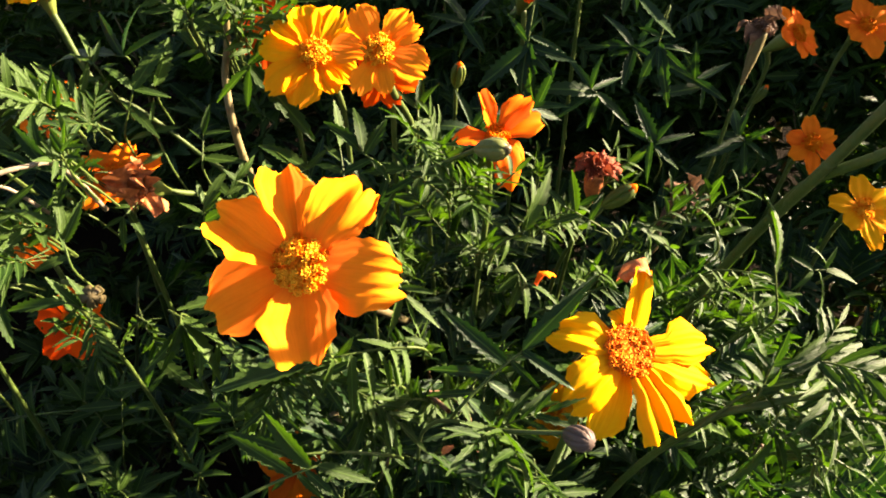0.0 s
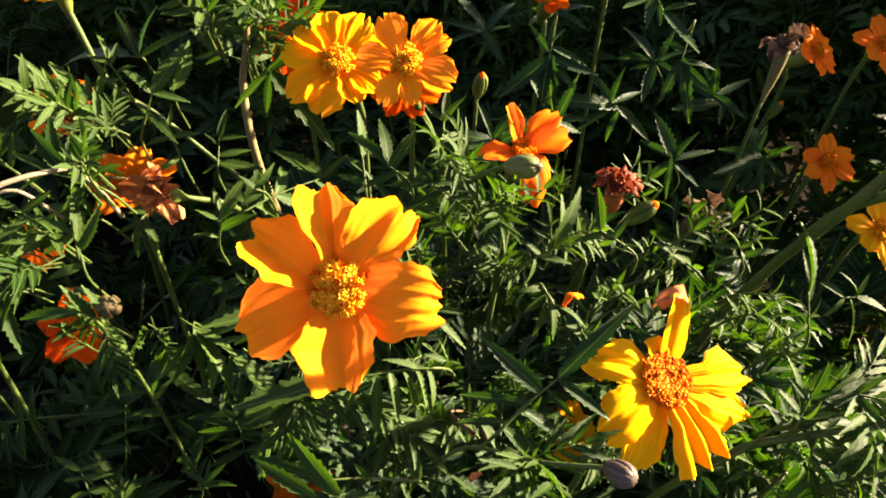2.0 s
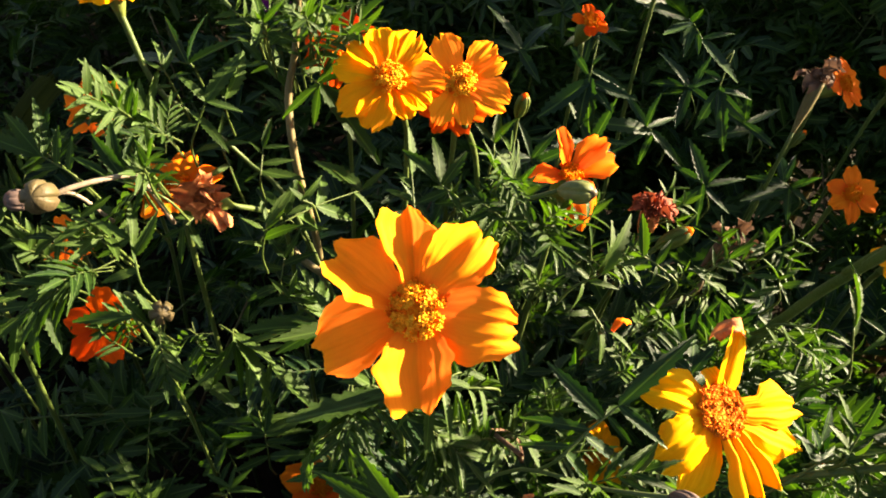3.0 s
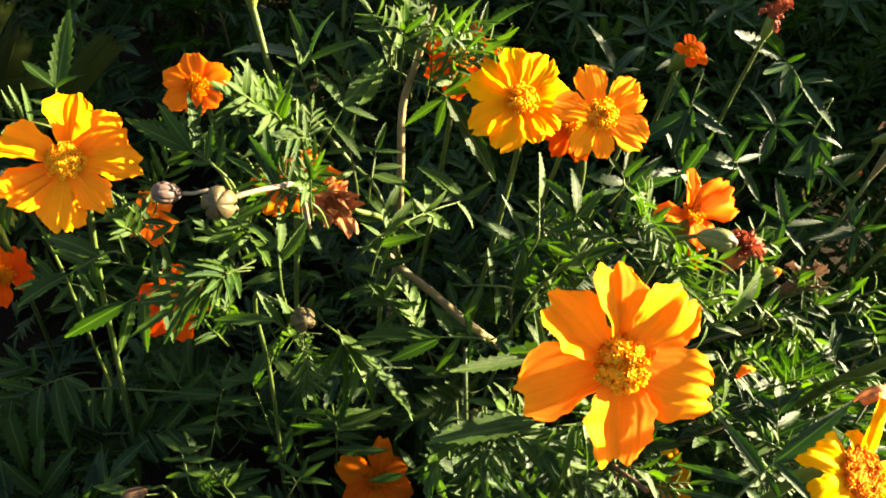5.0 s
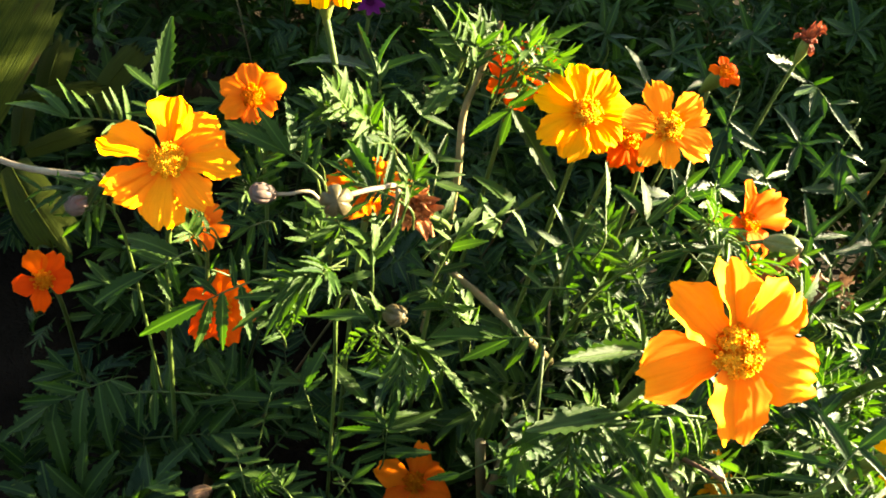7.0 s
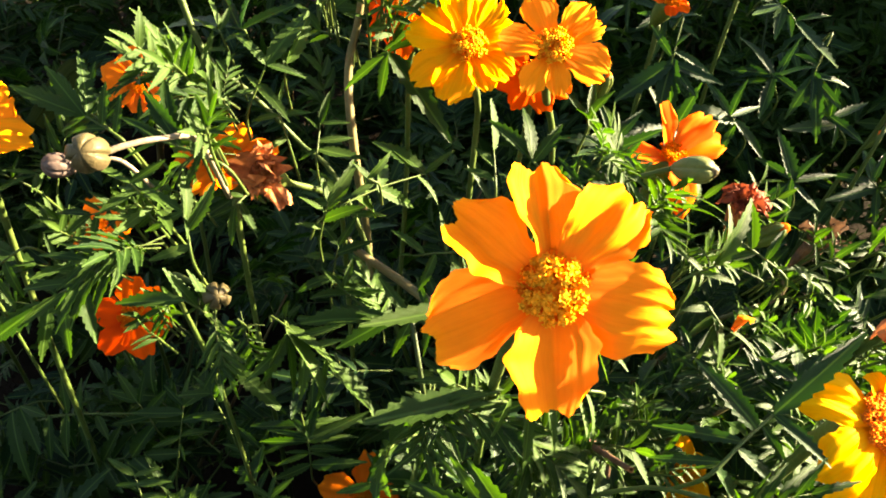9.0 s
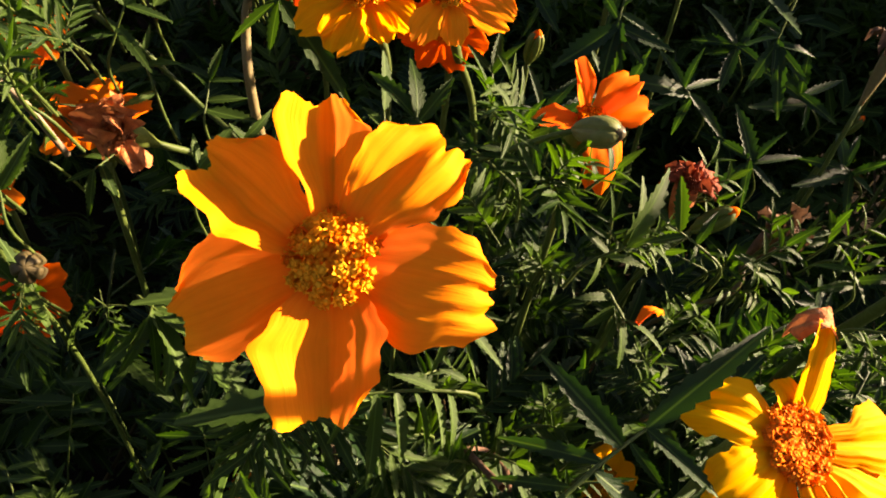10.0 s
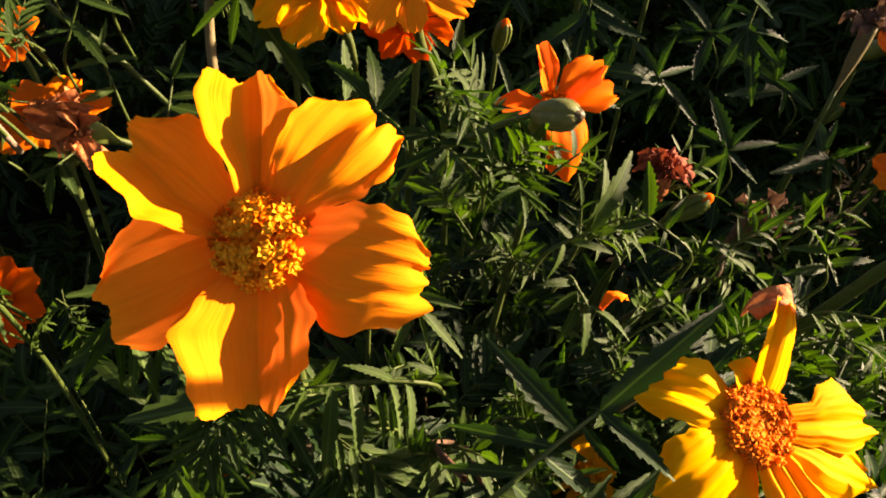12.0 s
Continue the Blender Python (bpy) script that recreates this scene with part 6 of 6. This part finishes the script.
spray((-0.135, 0.261, 0.351), (-0.142, 0.259, 0.366), [(1.00, (-0.158, 0.271, 0.378)), (1.00, (-0.155, 0.263, 0.370)), (0.80, (-0.152, 0.257, 0.363)), (0.90, (-0.135, 0.268, 0.377)), (0.60, (-0.129, 0.262, 0.371)), (1.00, (-0.144, 0.266, 0.374)), (0.40, (-0.145, 0.253, 0.359))], 1, 0.24)
spray((-0.131, 0.270, 0.361), (-0.135, 0.268, 0.377), [(1.00, (-0.140, 0.276, 0.386)), (1.00, (-0.132, 0.274, 0.383)), (0.90, (-0.144, 0.272, 0.380)), (0.70, (-0.125, 0.267, 0.377)), (0.50, (-0.140, 0.264, 0.371))], 1, 0.24)
spray((-0.113, 0.267, 0.360), (-0.111, 0.261, 0.371), [(1.00, (-0.104, 0.272, 0.385)), (0.90, (-0.116, 0.269, 0.380)), (0.50, (-0.119, 0.261, 0.371)), (0.50, (-0.103, 0.258, 0.369))], 1, 0.24)
spray((-0.107, 0.248, 0.340), (-0.113, 0.251, 0.360), [(1.00, (-0.125, 0.258, 0.367)), (0.80, (-0.121, 0.248, 0.356)), (0.60, (-0.108, 0.244, 0.352)), (0.80, (-0.102, 0.250, 0.360)), (0.40, (-0.116, 0.240, 0.348)), (1.00, (-0.110, 0.257, 0.367))], 1, 0.24)
spray((-0.096, 0.233, 0.317), (-0.093, 0.233, 0.335), [(1.00, (-0.083, 0.242, 0.346)), (1.00, (-0.096, 0.240, 0.342)), (0.80, (-0.086, 0.236, 0.339)), (0.70, (-0.102, 0.235, 0.336)), (0.50, (-0.080, 0.232, 0.335)), (0.30, (-0.103, 0.228, 0.328))], 1, 0.24)
spray((-0.138, 0.237, 0.324), (-0.146, 0.232, 0.335), [(1.00, (-0.162, 0.233, 0.335)), (1.00, (-0.155, 0.227, 0.329)), (0.80, (-0.149, 0.223, 0.325)), (0.60, (-0.149, 0.239, 0.343)), (0.40, (-0.136, 0.235, 0.340))], 1, 0.24)
spray((-0.120, 0.246, 0.329), (-0.125, 0.232, 0.330), [(1.00, (-0.133, 0.229, 0.326)), (1.00, (-0.125, 0.223, 0.320)), (0.80, (-0.116, 0.225, 0.323)), (0.60, (-0.131, 0.235, 0.333)), (0.40, (-0.114, 0.232, 0.332))], 0, 0.24)
spray((-0.168, 0.241, 0.317), (-0.175, 0.230, 0.322), [(1.00, (-0.188, 0.231, 0.322)), (1.00, (-0.182, 0.225, 0.316)), (0.80, (-0.174, 0.223, 0.314)), (0.50, (-0.166, 0.226, 0.318)), (0.70, (-0.180, 0.234, 0.326))], 0, 0.22)
spray((-0.184, 0.239, 0.283), (-0.203, 0.233, 0.292), [(1.00, (-0.229, 0.237, 0.294)), (1.00, (-0.221, 0.230, 0.287)), (0.70, (-0.207, 0.225, 0.283)), (0.60, (-0.202, 0.241, 0.301)), (0.40, (-0.190, 0.236, 0.297)), (0.30, (-0.191, 0.225, 0.285))], 0, 0.24)
spray((-0.201, 0.245, 0.318), (-0.208, 0.239, 0.329), [(1.00, (-0.224, 0.242, 0.330)), (1.00, (-0.216, 0.245, 0.335)), (0.70, (-0.203, 0.244, 0.334)), (0.60, (-0.212, 0.233, 0.322))], 0, 0.20)

def leaf_clump(place, way, count, L):
    """Young saw-edged leaves that crowd round one shoot."""
    w = Vector(way).normalized()
    for _k in range(count):
        d = (w + Vector((_s.uniform(-0.9, 0.9), _s.uniform(-0.7, 0.7), _s.uniform(-0.7, 0.7)))).normalized()
        b = Vector(place) + Vector((_s.uniform(-0.4, 0.4), _s.uniform(-0.4, 0.4), _s.uniform(-0.5, 0.2))) * L
        n = b + d * L * _s.uniform(0.8, 1.3)
        side = d.cross(Vector((_s.uniform(-0.4, 0.4), -0.7, 0.7))).normalized()
        tips = [(1.0, n + d * L * _s.uniform(0.7, 1.0))]
        for s, k in ((0.9, 1), (0.8, -1), (0.5, 1), (0.4, -1), (0.15, 1)):
            q = b + (n - b) * s
            tips.append((s, q + (d * 0.6 + side * k * _s.uniform(0.6, 1.0)).normalized() * L * _s.uniform(0.55, 0.95)))
        spray(b, n, tips, _s.choice((1, 1, 0)), _s.uniform(0.2, 0.27))


leaf_clump((-0.081, 0.288, 0.377), (0, -0.3, 0.8), 5, 0.014)
leaf_clump((-0.100, 0.288, 0.384), (-0.5, -0.2, 0.6), 4, 0.014)
leaf_clump((-0.071, 0.300, 0.383), (0.5, -0.2, 0.7), 3, 0.014)
leaf_clump((0.014, 0.214, 0.359), (0.1, -0.4, 0.6), 5, 0.010)
leaf_clump((-0.002, 0.226, 0.370), (-0.3, -0.3, 0.7), 4, 0.010)
leaf_clump((0.035, 0.235, 0.323), (0.4, -0.3, 0.5), 4, 0.011)
leaf_clump((0.088, 0.132, 0.350), (0.4, -0.3, 0.6), 4, 0.010)
leaf_clump((0.099, 0.118, 0.341), (0.3, -0.5, 0.3), 5, 0.011)
leaf_clump((0.109, 0.125, 0.349), (0.8, -0.2, 0.3), 4, 0.011)
leaf_clump((-0.139, 0.236, 0.377), (-0.4, -0.3, 0.6), 4, 0.013)
leaf_clump((-0.143, 0.205, 0.343), (-0.5, -0.3, 0.4), 4, 0.012)
leaf_clump((0.088, 0.245, 0.308), (0.2, -0.4, 0.5), 4, 0.012)
leaf_clump((0.098, 0.200, 0.326), (0.3, -0.4, 0.5), 4, 0.012)
leaf_clump((-0.036, 0.165, 0.328), (-0.4, -0.3, 0.4), 5, 0.012)
leaf_clump((-0.006, 0.160, 0.315), (0.1, -0.4, 0.4), 5, 0.012)
leaf_clump((-0.154, 0.250, 0.375), (0, -0.3, 0.8), 4, 0.012)
leaf_clump((-0.205, 0.276, 0.272), (0.0, -0.3, 0.6), 5, 0.014)
leaf_clump((-0.080, 0.275, 0.392), (0.2, -0.3, 0.5), 4, 0.012)
leaf_clump((-0.118, 0.198, 0.377), (0.3, -0.3, 0.5), 4, 0.010)
leaf_clump((-0.158, 0.228, 0.272), (0.0, -0.3, 0.5), 5, 0.013)
# the sunlit crown of small leaves between the two large blooms
_c = random.Random(61)
for _i in range(5):
    for _j in range(5):
        _x, _y = -0.015 + 0.032 * _i + _c.uniform(-0.010, 0.010), 0.165 + 0.031 * _j + _c.uniform(-0.010, 0.010)
        leaf_clump((_x, _y, 0.302 + _c.uniform(-0.016, 0.010)), (_c.uniform(-0.2, 0.6), -0.35, 0.6), 4, _c.uniform(0.009, 0.012))

FEATHER = [compound_mesh(_s, 1.0, 5, _s.uniform(0.2, 0.9), M_LEAF_PALE if _k % 2 else M_LEAF, 0.17, 5, 48) for _k in range(5)]


def feathery_tuft(place, way, count, L):
    """Young finely cut leaves that crowd round a shoot tip."""
    o = Vector(SHOOTS.location)
    w = Vector(way).normalized()
    for _k in range(count):
        d = (w + Vector((_s.uniform(-0.8, 0.8), _s.uniform(-0.8, 0.8), _s.uniform(-0.6, 0.6)))).normalized()
        ll = L * _s.uniform(0.7, 1.2)
        m = Matrix.Translation(Vector(place) - o - d * ll * 0.3) @ along(d, (_s.uniform(-0.3, 0.8), _s.uniform(-0.8, 0.0), 1.0)) @ Matrix.Diagonal((ll, ll, ll, 1))
        part("leaf", _s.choice(FEATHER), SHOOTS, m)


feathery_tuft((0.010, 0.112, 0.360), (0.2, -0.4, 0.6), 4, 0.024)
feathery_tuft((0.021, 0.104, 0.350), (0.4, -0.4, 0.1), 3, 0.024)
feathery_tuft((-0.218, 0.213, 0.346), (-0.5, -0.3, -0.1), 3, 0.024)
feathery_tuft((-0.141, 0.188, 0.346), (-0.3, -0.4, 0.2), 4, 0.028)
feathery_tuft((-0.113, 0.167, 0.340), (0.1, -0.4, -0.4), 3, 0.020)
feathery_tuft((0.101, 0.137, 0.356), (0.3, -0.3, 0.6), 4, 0.028)
feathery_tuft((0.125, 0.128, 0.345), (0.6, -0.3, 0.3), 3, 0.028)
feathery_tuft((-0.053, 0.152, 0.334), (0.2, -0.5, 0.3), 5, 0.028)
feathery_tuft((-0.030, 0.150, 0.325), (0.3, -0.5, 0.1), 5, 0.028)
feathery_tuft((-0.172, 0.214, 0.352), (0.1, -0.3, 0.6), 3, 0.024)
feathery_tuft((-0.118, 0.207, 0.296), (-0.1, -0.3, -0.4), 3, 0.024)
feathery_tuft((-0.160, 0.194, 0.194), (0.3, -0.3, 0.5), 3, 0.022)
feathery_tuft((-0.011, 0.211, 0.378), (0.2, -0.3, 0.6), 3, 0.020)
feathery_tuft((-0.126, 0.235, 0.369), (-0.2, -0.3, 0.7), 4, 0.024)
feathery_tuft((0.006, 0.210, 0.360), (-0.2, -0.3, 0.5), 4, 0.022)
feathery_tuft((-0.127, 0.223, 0.356), (-0.4, -0.3, 0.3), 4, 0.024)
feathery_tuft((-0.088, 0.298, 0.385), (0.2, -0.2, 0.9), 4, 0.024)


def dry_petal(place, turn, L, mat, label):
    """A fallen or shrivelled petal, curled on itself."""
    ob = thing("dry_petal", place, label, "petal", "dry petals")
    part("blade", petal_mesh(_s, L, L * 0.5, mat, lift=0.4, reflex=-0.9, fold=0.5, ruffle=0.15, twist=0.8, roll=0.8, nu=9, nv=8), ob, turn)
    return ob


dry_petal((0.0550, 0.1490, 0.3775), pose(0, 0, 0, 25, 10, 85), 0.0090, M_WILT, "shrivelled rust-orange petal tip on a yellow bloom")
dry_petal((0.0280, 0.1740, 0.3500), pose(0, 0, 0, 30, 0, -60), 0.0075, M_ORANGE, "small curled orange petal lying on a leaf")
dry_petal((0.0010, 0.1210, 0.3400), pose(0, 0, 0, -20, -20, 120), 0.0042, M_WILT, "curled dry apricot petal hanging on a leaf tip")



# ---- foliage mass ----
def canopy(x, y):
    """How high the leaves reach over each spot of the bed."""
    h = 0.222 + 0.030 * noise.noise(Vector((x * 14, y * 14, 2.0))) + 0.050 * noise.noise(Vector((x * 27, y * 27, 7.0)))
    h += 0.055 * math.exp(-((x - 0.09) ** 2 + (y - 0.19) ** 2) / 0.014)
    h += 0.075 * math.exp(-((x + 0.035) ** 2 + (y - 0.175) ** 2) / 0.006)
    h += 0.040 * math.exp(-((x - 0.0) ** 2 + (y - 0.235) ** 2) / 0.004)
    h += 0.058 * math.exp(-((x - 0.02) ** 2 + (y - 0.145) ** 2) / 0.006)
    h -= 0.06 * math.exp(-((x + 0.12) ** 2 + (y - 0.095) ** 2) / 0.004)
    h -= 0.05 * math.exp(-((x - 0.09) ** 2 + (y - 0.44) ** 2) / 0.016)
    h += 0.08 * min(1.0, max(0.0, (y - 0.52) / 0.2))
    h -= 0.09 * math.exp(-((x + 0.21) ** 2 + (y - 0.09) ** 2) / 0.006)
    h -= 0.04 * math.exp(-((x - 0.18) ** 2 + (y - 0.47) ** 2) / 0.02)
    h -= 0.08 * math.exp(-((x + 0.19) ** 2 + (y - 0.15) ** 2) / 0.005)
    h -= 0.20 * math.exp(-((x + 0.33) ** 2 + (y - 0.38) ** 2) / 0.018)
    h -= 0.11 * min(1.0, max(0.0, (x - 0.13) / 0.12)) * min(1.0, max(0.0, (0.36 - y) / 0.1))
    # raised beyond view on the right, to keep low sun off the back
    h += 0.25 * min(1.0, max(0.0, (x - 0.31) / 0.08)) * min(1.0, max(0.0, (y - 0.36) / 0.06))
    h += 0.10 * min(1.0, max(0.0, (x - 0.31) / 0.08)) * min(1.0, max(0.0, (y - 0.50) / 0.06))
    return h


# tunnels cleared of leaves towards the low sun, added to light chosen spots: place, width
LANES = [(Vector((-0.125, 0.200, 0.205)), 0.020), (Vector((-0.105, 0.190, 0.250)), 0.020), (Vector((-0.150, 0.205, 0.200)), 0.018), (Vector((-0.052, 0.148, 0.338)), 0.022), (Vector((-0.058, 0.142, 0.378)), 0.020), (Vector((-0.077, 0.228, 0.155)), 0.022), (Vector((-0.02, 0.165, 0.305)), 0.028), (Vector((-0.065, 0.175, 0.295)), 0.024), (Vector((0.03, 0.145, 0.31)), 0.024), (Vector((-0.04, 0.21, 0.25)), 0.020), (Vector((-0.10, 0.215, 0.21)), 0.022), (Vector((-0.03, 0.235, 0.20)), 0.020)]


def open_air(p):
    """Blooms stand clear of the leaves on their open side, up and forward."""
    for c, r in LANES:
        q = p - c
        s = q.dot(SUN_DIR)
        if 0.02 < s < 0.4 and (q - SUN_DIR * s).length < r:
            return False
    for c, r in AIRY:
        d = p - c
        s = max(-0.01, d.dot(Vector((-0.05, -0.66, 0.75))))
        if abs(d.x) < 0.09 and (d - Vector((-0.05, -0.66, 0.75)) * s).length < r + 0.12 * s and s > -0.006:
            return False
    return True


_r = random.Random(5)
MASS = [[compound_mesh(_r, 1.0, _r.randint(4, 6), _r.uniform(-0.05, 0.5), m, _r.uniform(0.26, 0.35), 6) for _k in range(7)] for m in (M_LEAF, M_LEAF_PALE, M_LEAF_DEEP)]

MASS_FAR = [compound_mesh(_r, 1.0, 4, _r.uniform(-0.05, 0.5), M_LEAF, _r.uniform(0.28, 0.38), 2) for _k in range(7)]

SHAPES = {}


def shape_of(me):
    if me.name not in SHAPES:
        co = np.empty(len(me.vertices) * 3, dtype=np.float32)
        me.vertices.foreach_get("co", co)
        uv = np.zeros((len(me.vertices), 2), dtype=np.float32)
        idx = np.empty(len(me.loops), dtype=np.int32)
        me.loops.foreach_get("vertex_index", idx)
        flat = np.empty(len(me.loops) * 2, dtype=np.float32)
        me.uv_layers[0].data.foreach_get("uv", flat)
        uv[idx] = flat.reshape(-1, 2)
        SHAPES[me.name] = (co.reshape(-1, 3), [tuple(p.vertices) for p in me.polygons], [p.material_index for p in me.polygons], uv)
    return SHAPES[me.name]


def joined(placed, mat):
    """Many leaves in one mesh, for plants at the rim of the bed."""
    vs, fs, sl, us, b = [], [], [], [], 0
    for me, m in placed:
        co, faces, slots, uv = shape_of(me)
        a = np.array(m)
        vs.append(co @ a[:3, :3].T + a[:3, 3])
        fs += [tuple(b + q for q in f) for f in faces]
        sl += slots
        us.append(uv)
        b += len(co)
    return mesh_of("foliage", np.concatenate(vs).tolist(), fs, [mat, M_STEM], np.concatenate(us), True, sl)


def plant(px, py, seed, branches, label, rim=False, small=1.0):
    rng = random.Random(seed)
    heap = []
    ob = thing("marigold_plant", (px, py, 0.0), label, "plant", "marigold plants")
    top = canopy(px, py)
    tube("stem", [(px, py, -0.01), (px + rng.uniform(-0.01, 0.01), py, top * 0.35), (px + rng.uniform(-0.02, 0.02), py + rng.uniform(-0.02, 0.02), top * 0.62)], [0.004, 0.0035, 0.0028], M_STEM_RED, ob, 7, 8)
    for b in range(branches):
        a = 2 * math.pi * (b + rng.random() * 0.7) / branches
        reach = rng.uniform(0.03, 0.11)
        ex, ey = px + reach * math.cos(a), py + reach * math.sin(a)
        ez = canopy(ex, ey) * rng.uniform(0.80, 1.03)
        z0 = top * rng.uniform(0.12, 0.55)
        pts = spline([(px, py, z0), (px + 0.45 * reach * math.cos(a), py + 0.45 * reach * math.sin(a), z0 + 0.42 * (ez - z0)), (ex, ey, ez)], 15)
        thinned = (ex < -0.02 and 0.2 < ey < 0.42) or (ex > 0.05 and 0.34 < ey < 0.55)
        if all(open_air(pts[k]) for k in (5, 8, 11, 14)) and not (thinned and rng.random() < 0.7):
            tube("branch", [pts[0], pts[7], pts[14]], [0.0016, 0.0012, 0.0007], rng.choice((M_BRANCH, M_BRANCH, M_STEM_RED)), ob, 5, 8)
        for i in range(3, 15):
            d = (pts[i] - pts[i - 1]).normalized()
            for side in (0, 1):
                if rng.random() < (0.74 if (pts[i].x < -0.02 and 0.2 < pts[i].y < 0.42) or (pts[i].x > 0.05 and 0.34 < pts[i].y < 0.55) else 0.10):
                    continue
                az = a + math.pi * side + (math.pi / 2 if i % 2 else 0) + rng.uniform(-0.5, 0.5)
                out = Vector((math.cos(az), math.sin(az), 0.0))
                out = (out - d * out.dot(d)).normalized()
                way = (out + d * rng.uniform(0.1, 0.9) + Vector((0, 0, rng.uniform(-0.25, 0.2)))).normalized()
                L = small * rng.uniform(0.034, 0.060) * (0.65 if i > 12 else 1.0)
                q = pts[i] + out * 0.001
                if not (open_air(q + way * L) and open_air(q + way * (0.5 * L)) and open_air(q)):
                    continue
                tone = rng.choices((0, 1, 2), (4, 0.8, 4))[0]
                up = Vector((rng.uniform(-1.3, 0.9), rng.uniform(-1.1, 1.1), 1.0))
                m = Matrix.Translation(q - Vector((px, py, 0))) @ along(way, up) @ Matrix.Diagonal((L, L, L, 1))
                if rim or len(ob.children) > 290:
                    heap.append((rng.choice(MASS_FAR), m))
                else:
                    part("leaf", rng.choice(MASS[tone]), ob, m)
    if heap:
        tagged(part("foliage", joined(heap, M_LEAF), ob), kind="stuff")
    return ob


_r = random.Random(3)
for _i in range(8):
    for _j in range(8):
        _x = -0.52 + 0.145 * _i + _r.uniform(-0.04, 0.04)
        _y = 0.04 + 0.13 * _j + _r.uniform(-0.04, 0.04)
        if (_j > 6 and _i % 2) or (_x < -0.34 and 0.16 < _y < 0.45):
            continue
        plant(_x, _y, 100 + _i * 10 + _j, 6 if _j < 5 else 5, "bushy marigold plant with feathery dark green leaves", _x > 0.30 or _x < -0.40 or _y > 0.62)

for _k in range(12):
    plant(-0.03 + 0.075 * (_k % 4) + _r.uniform(-0.02, 0.02), 0.13 + 0.075 * (_k // 4) + _r.uniform(-0.02, 0.02), 300 + _k, 6, "compact marigold plant with small crowded sunlit leaves", False, 0.68)
for _k in range(10):
    plant(-0.45 + 0.1 * _k + _r.uniform(-0.02, 0.02), 1.12 + _r.uniform(-0.05, 0.05), 400 + _k, 5, "bushy marigold plant at the back of the bed", True)
for _k in range(9):
    plant(0.13 + 0.085 * (_k % 3) + _r.uniform(-0.02, 0.02), 0.43 + 0.09 * (_k // 3) + _r.uniform(-0.02, 0.02), 500 + _k, 4, "low marigold plant with dark shaded leaves", _k > 2)
for _k in range(9):
    plant(0.12 + 0.06 * (_k % 3) + _r.uniform(-0.02, 0.02), 0.22 + 0.085 * (_k // 3) + _r.uniform(-0.02, 0.02), 700 + _k, 5, "low marigold plant with small crowded leaves", _k % 3 == 2, 0.75)
for _k in range(5):
    plant(-0.05 + 0.025 * _k + _r.uniform(-0.01, 0.01), 0.215 + 0.03 * (_k % 3), 900 + _k, 8, "compact marigold plant with dense shaded leaves", False, 0.8)
for _k in range(8):
    plant(0.0 + 0.055 * _k + _r.uniform(-0.02, 0.02), 0.66 + 0.10 * (_k % 2) + _r.uniform(-0.02, 0.02), 800 + _k, 5, "bushy marigold plant at the back of the bed", True)
# unseen tall row added on the sun side to cast shade over the bed
for _k in range(26):
    plant(0.40 + 0.07 * (_k % 2) + _r.uniform(-0.02, 0.02), 0.40 + 0.05 * (_k // 2) + _r.uniform(-0.02, 0.02), 600 + _k, 6, "unseen tall marigold plant added at the edge to shade the bed", True)
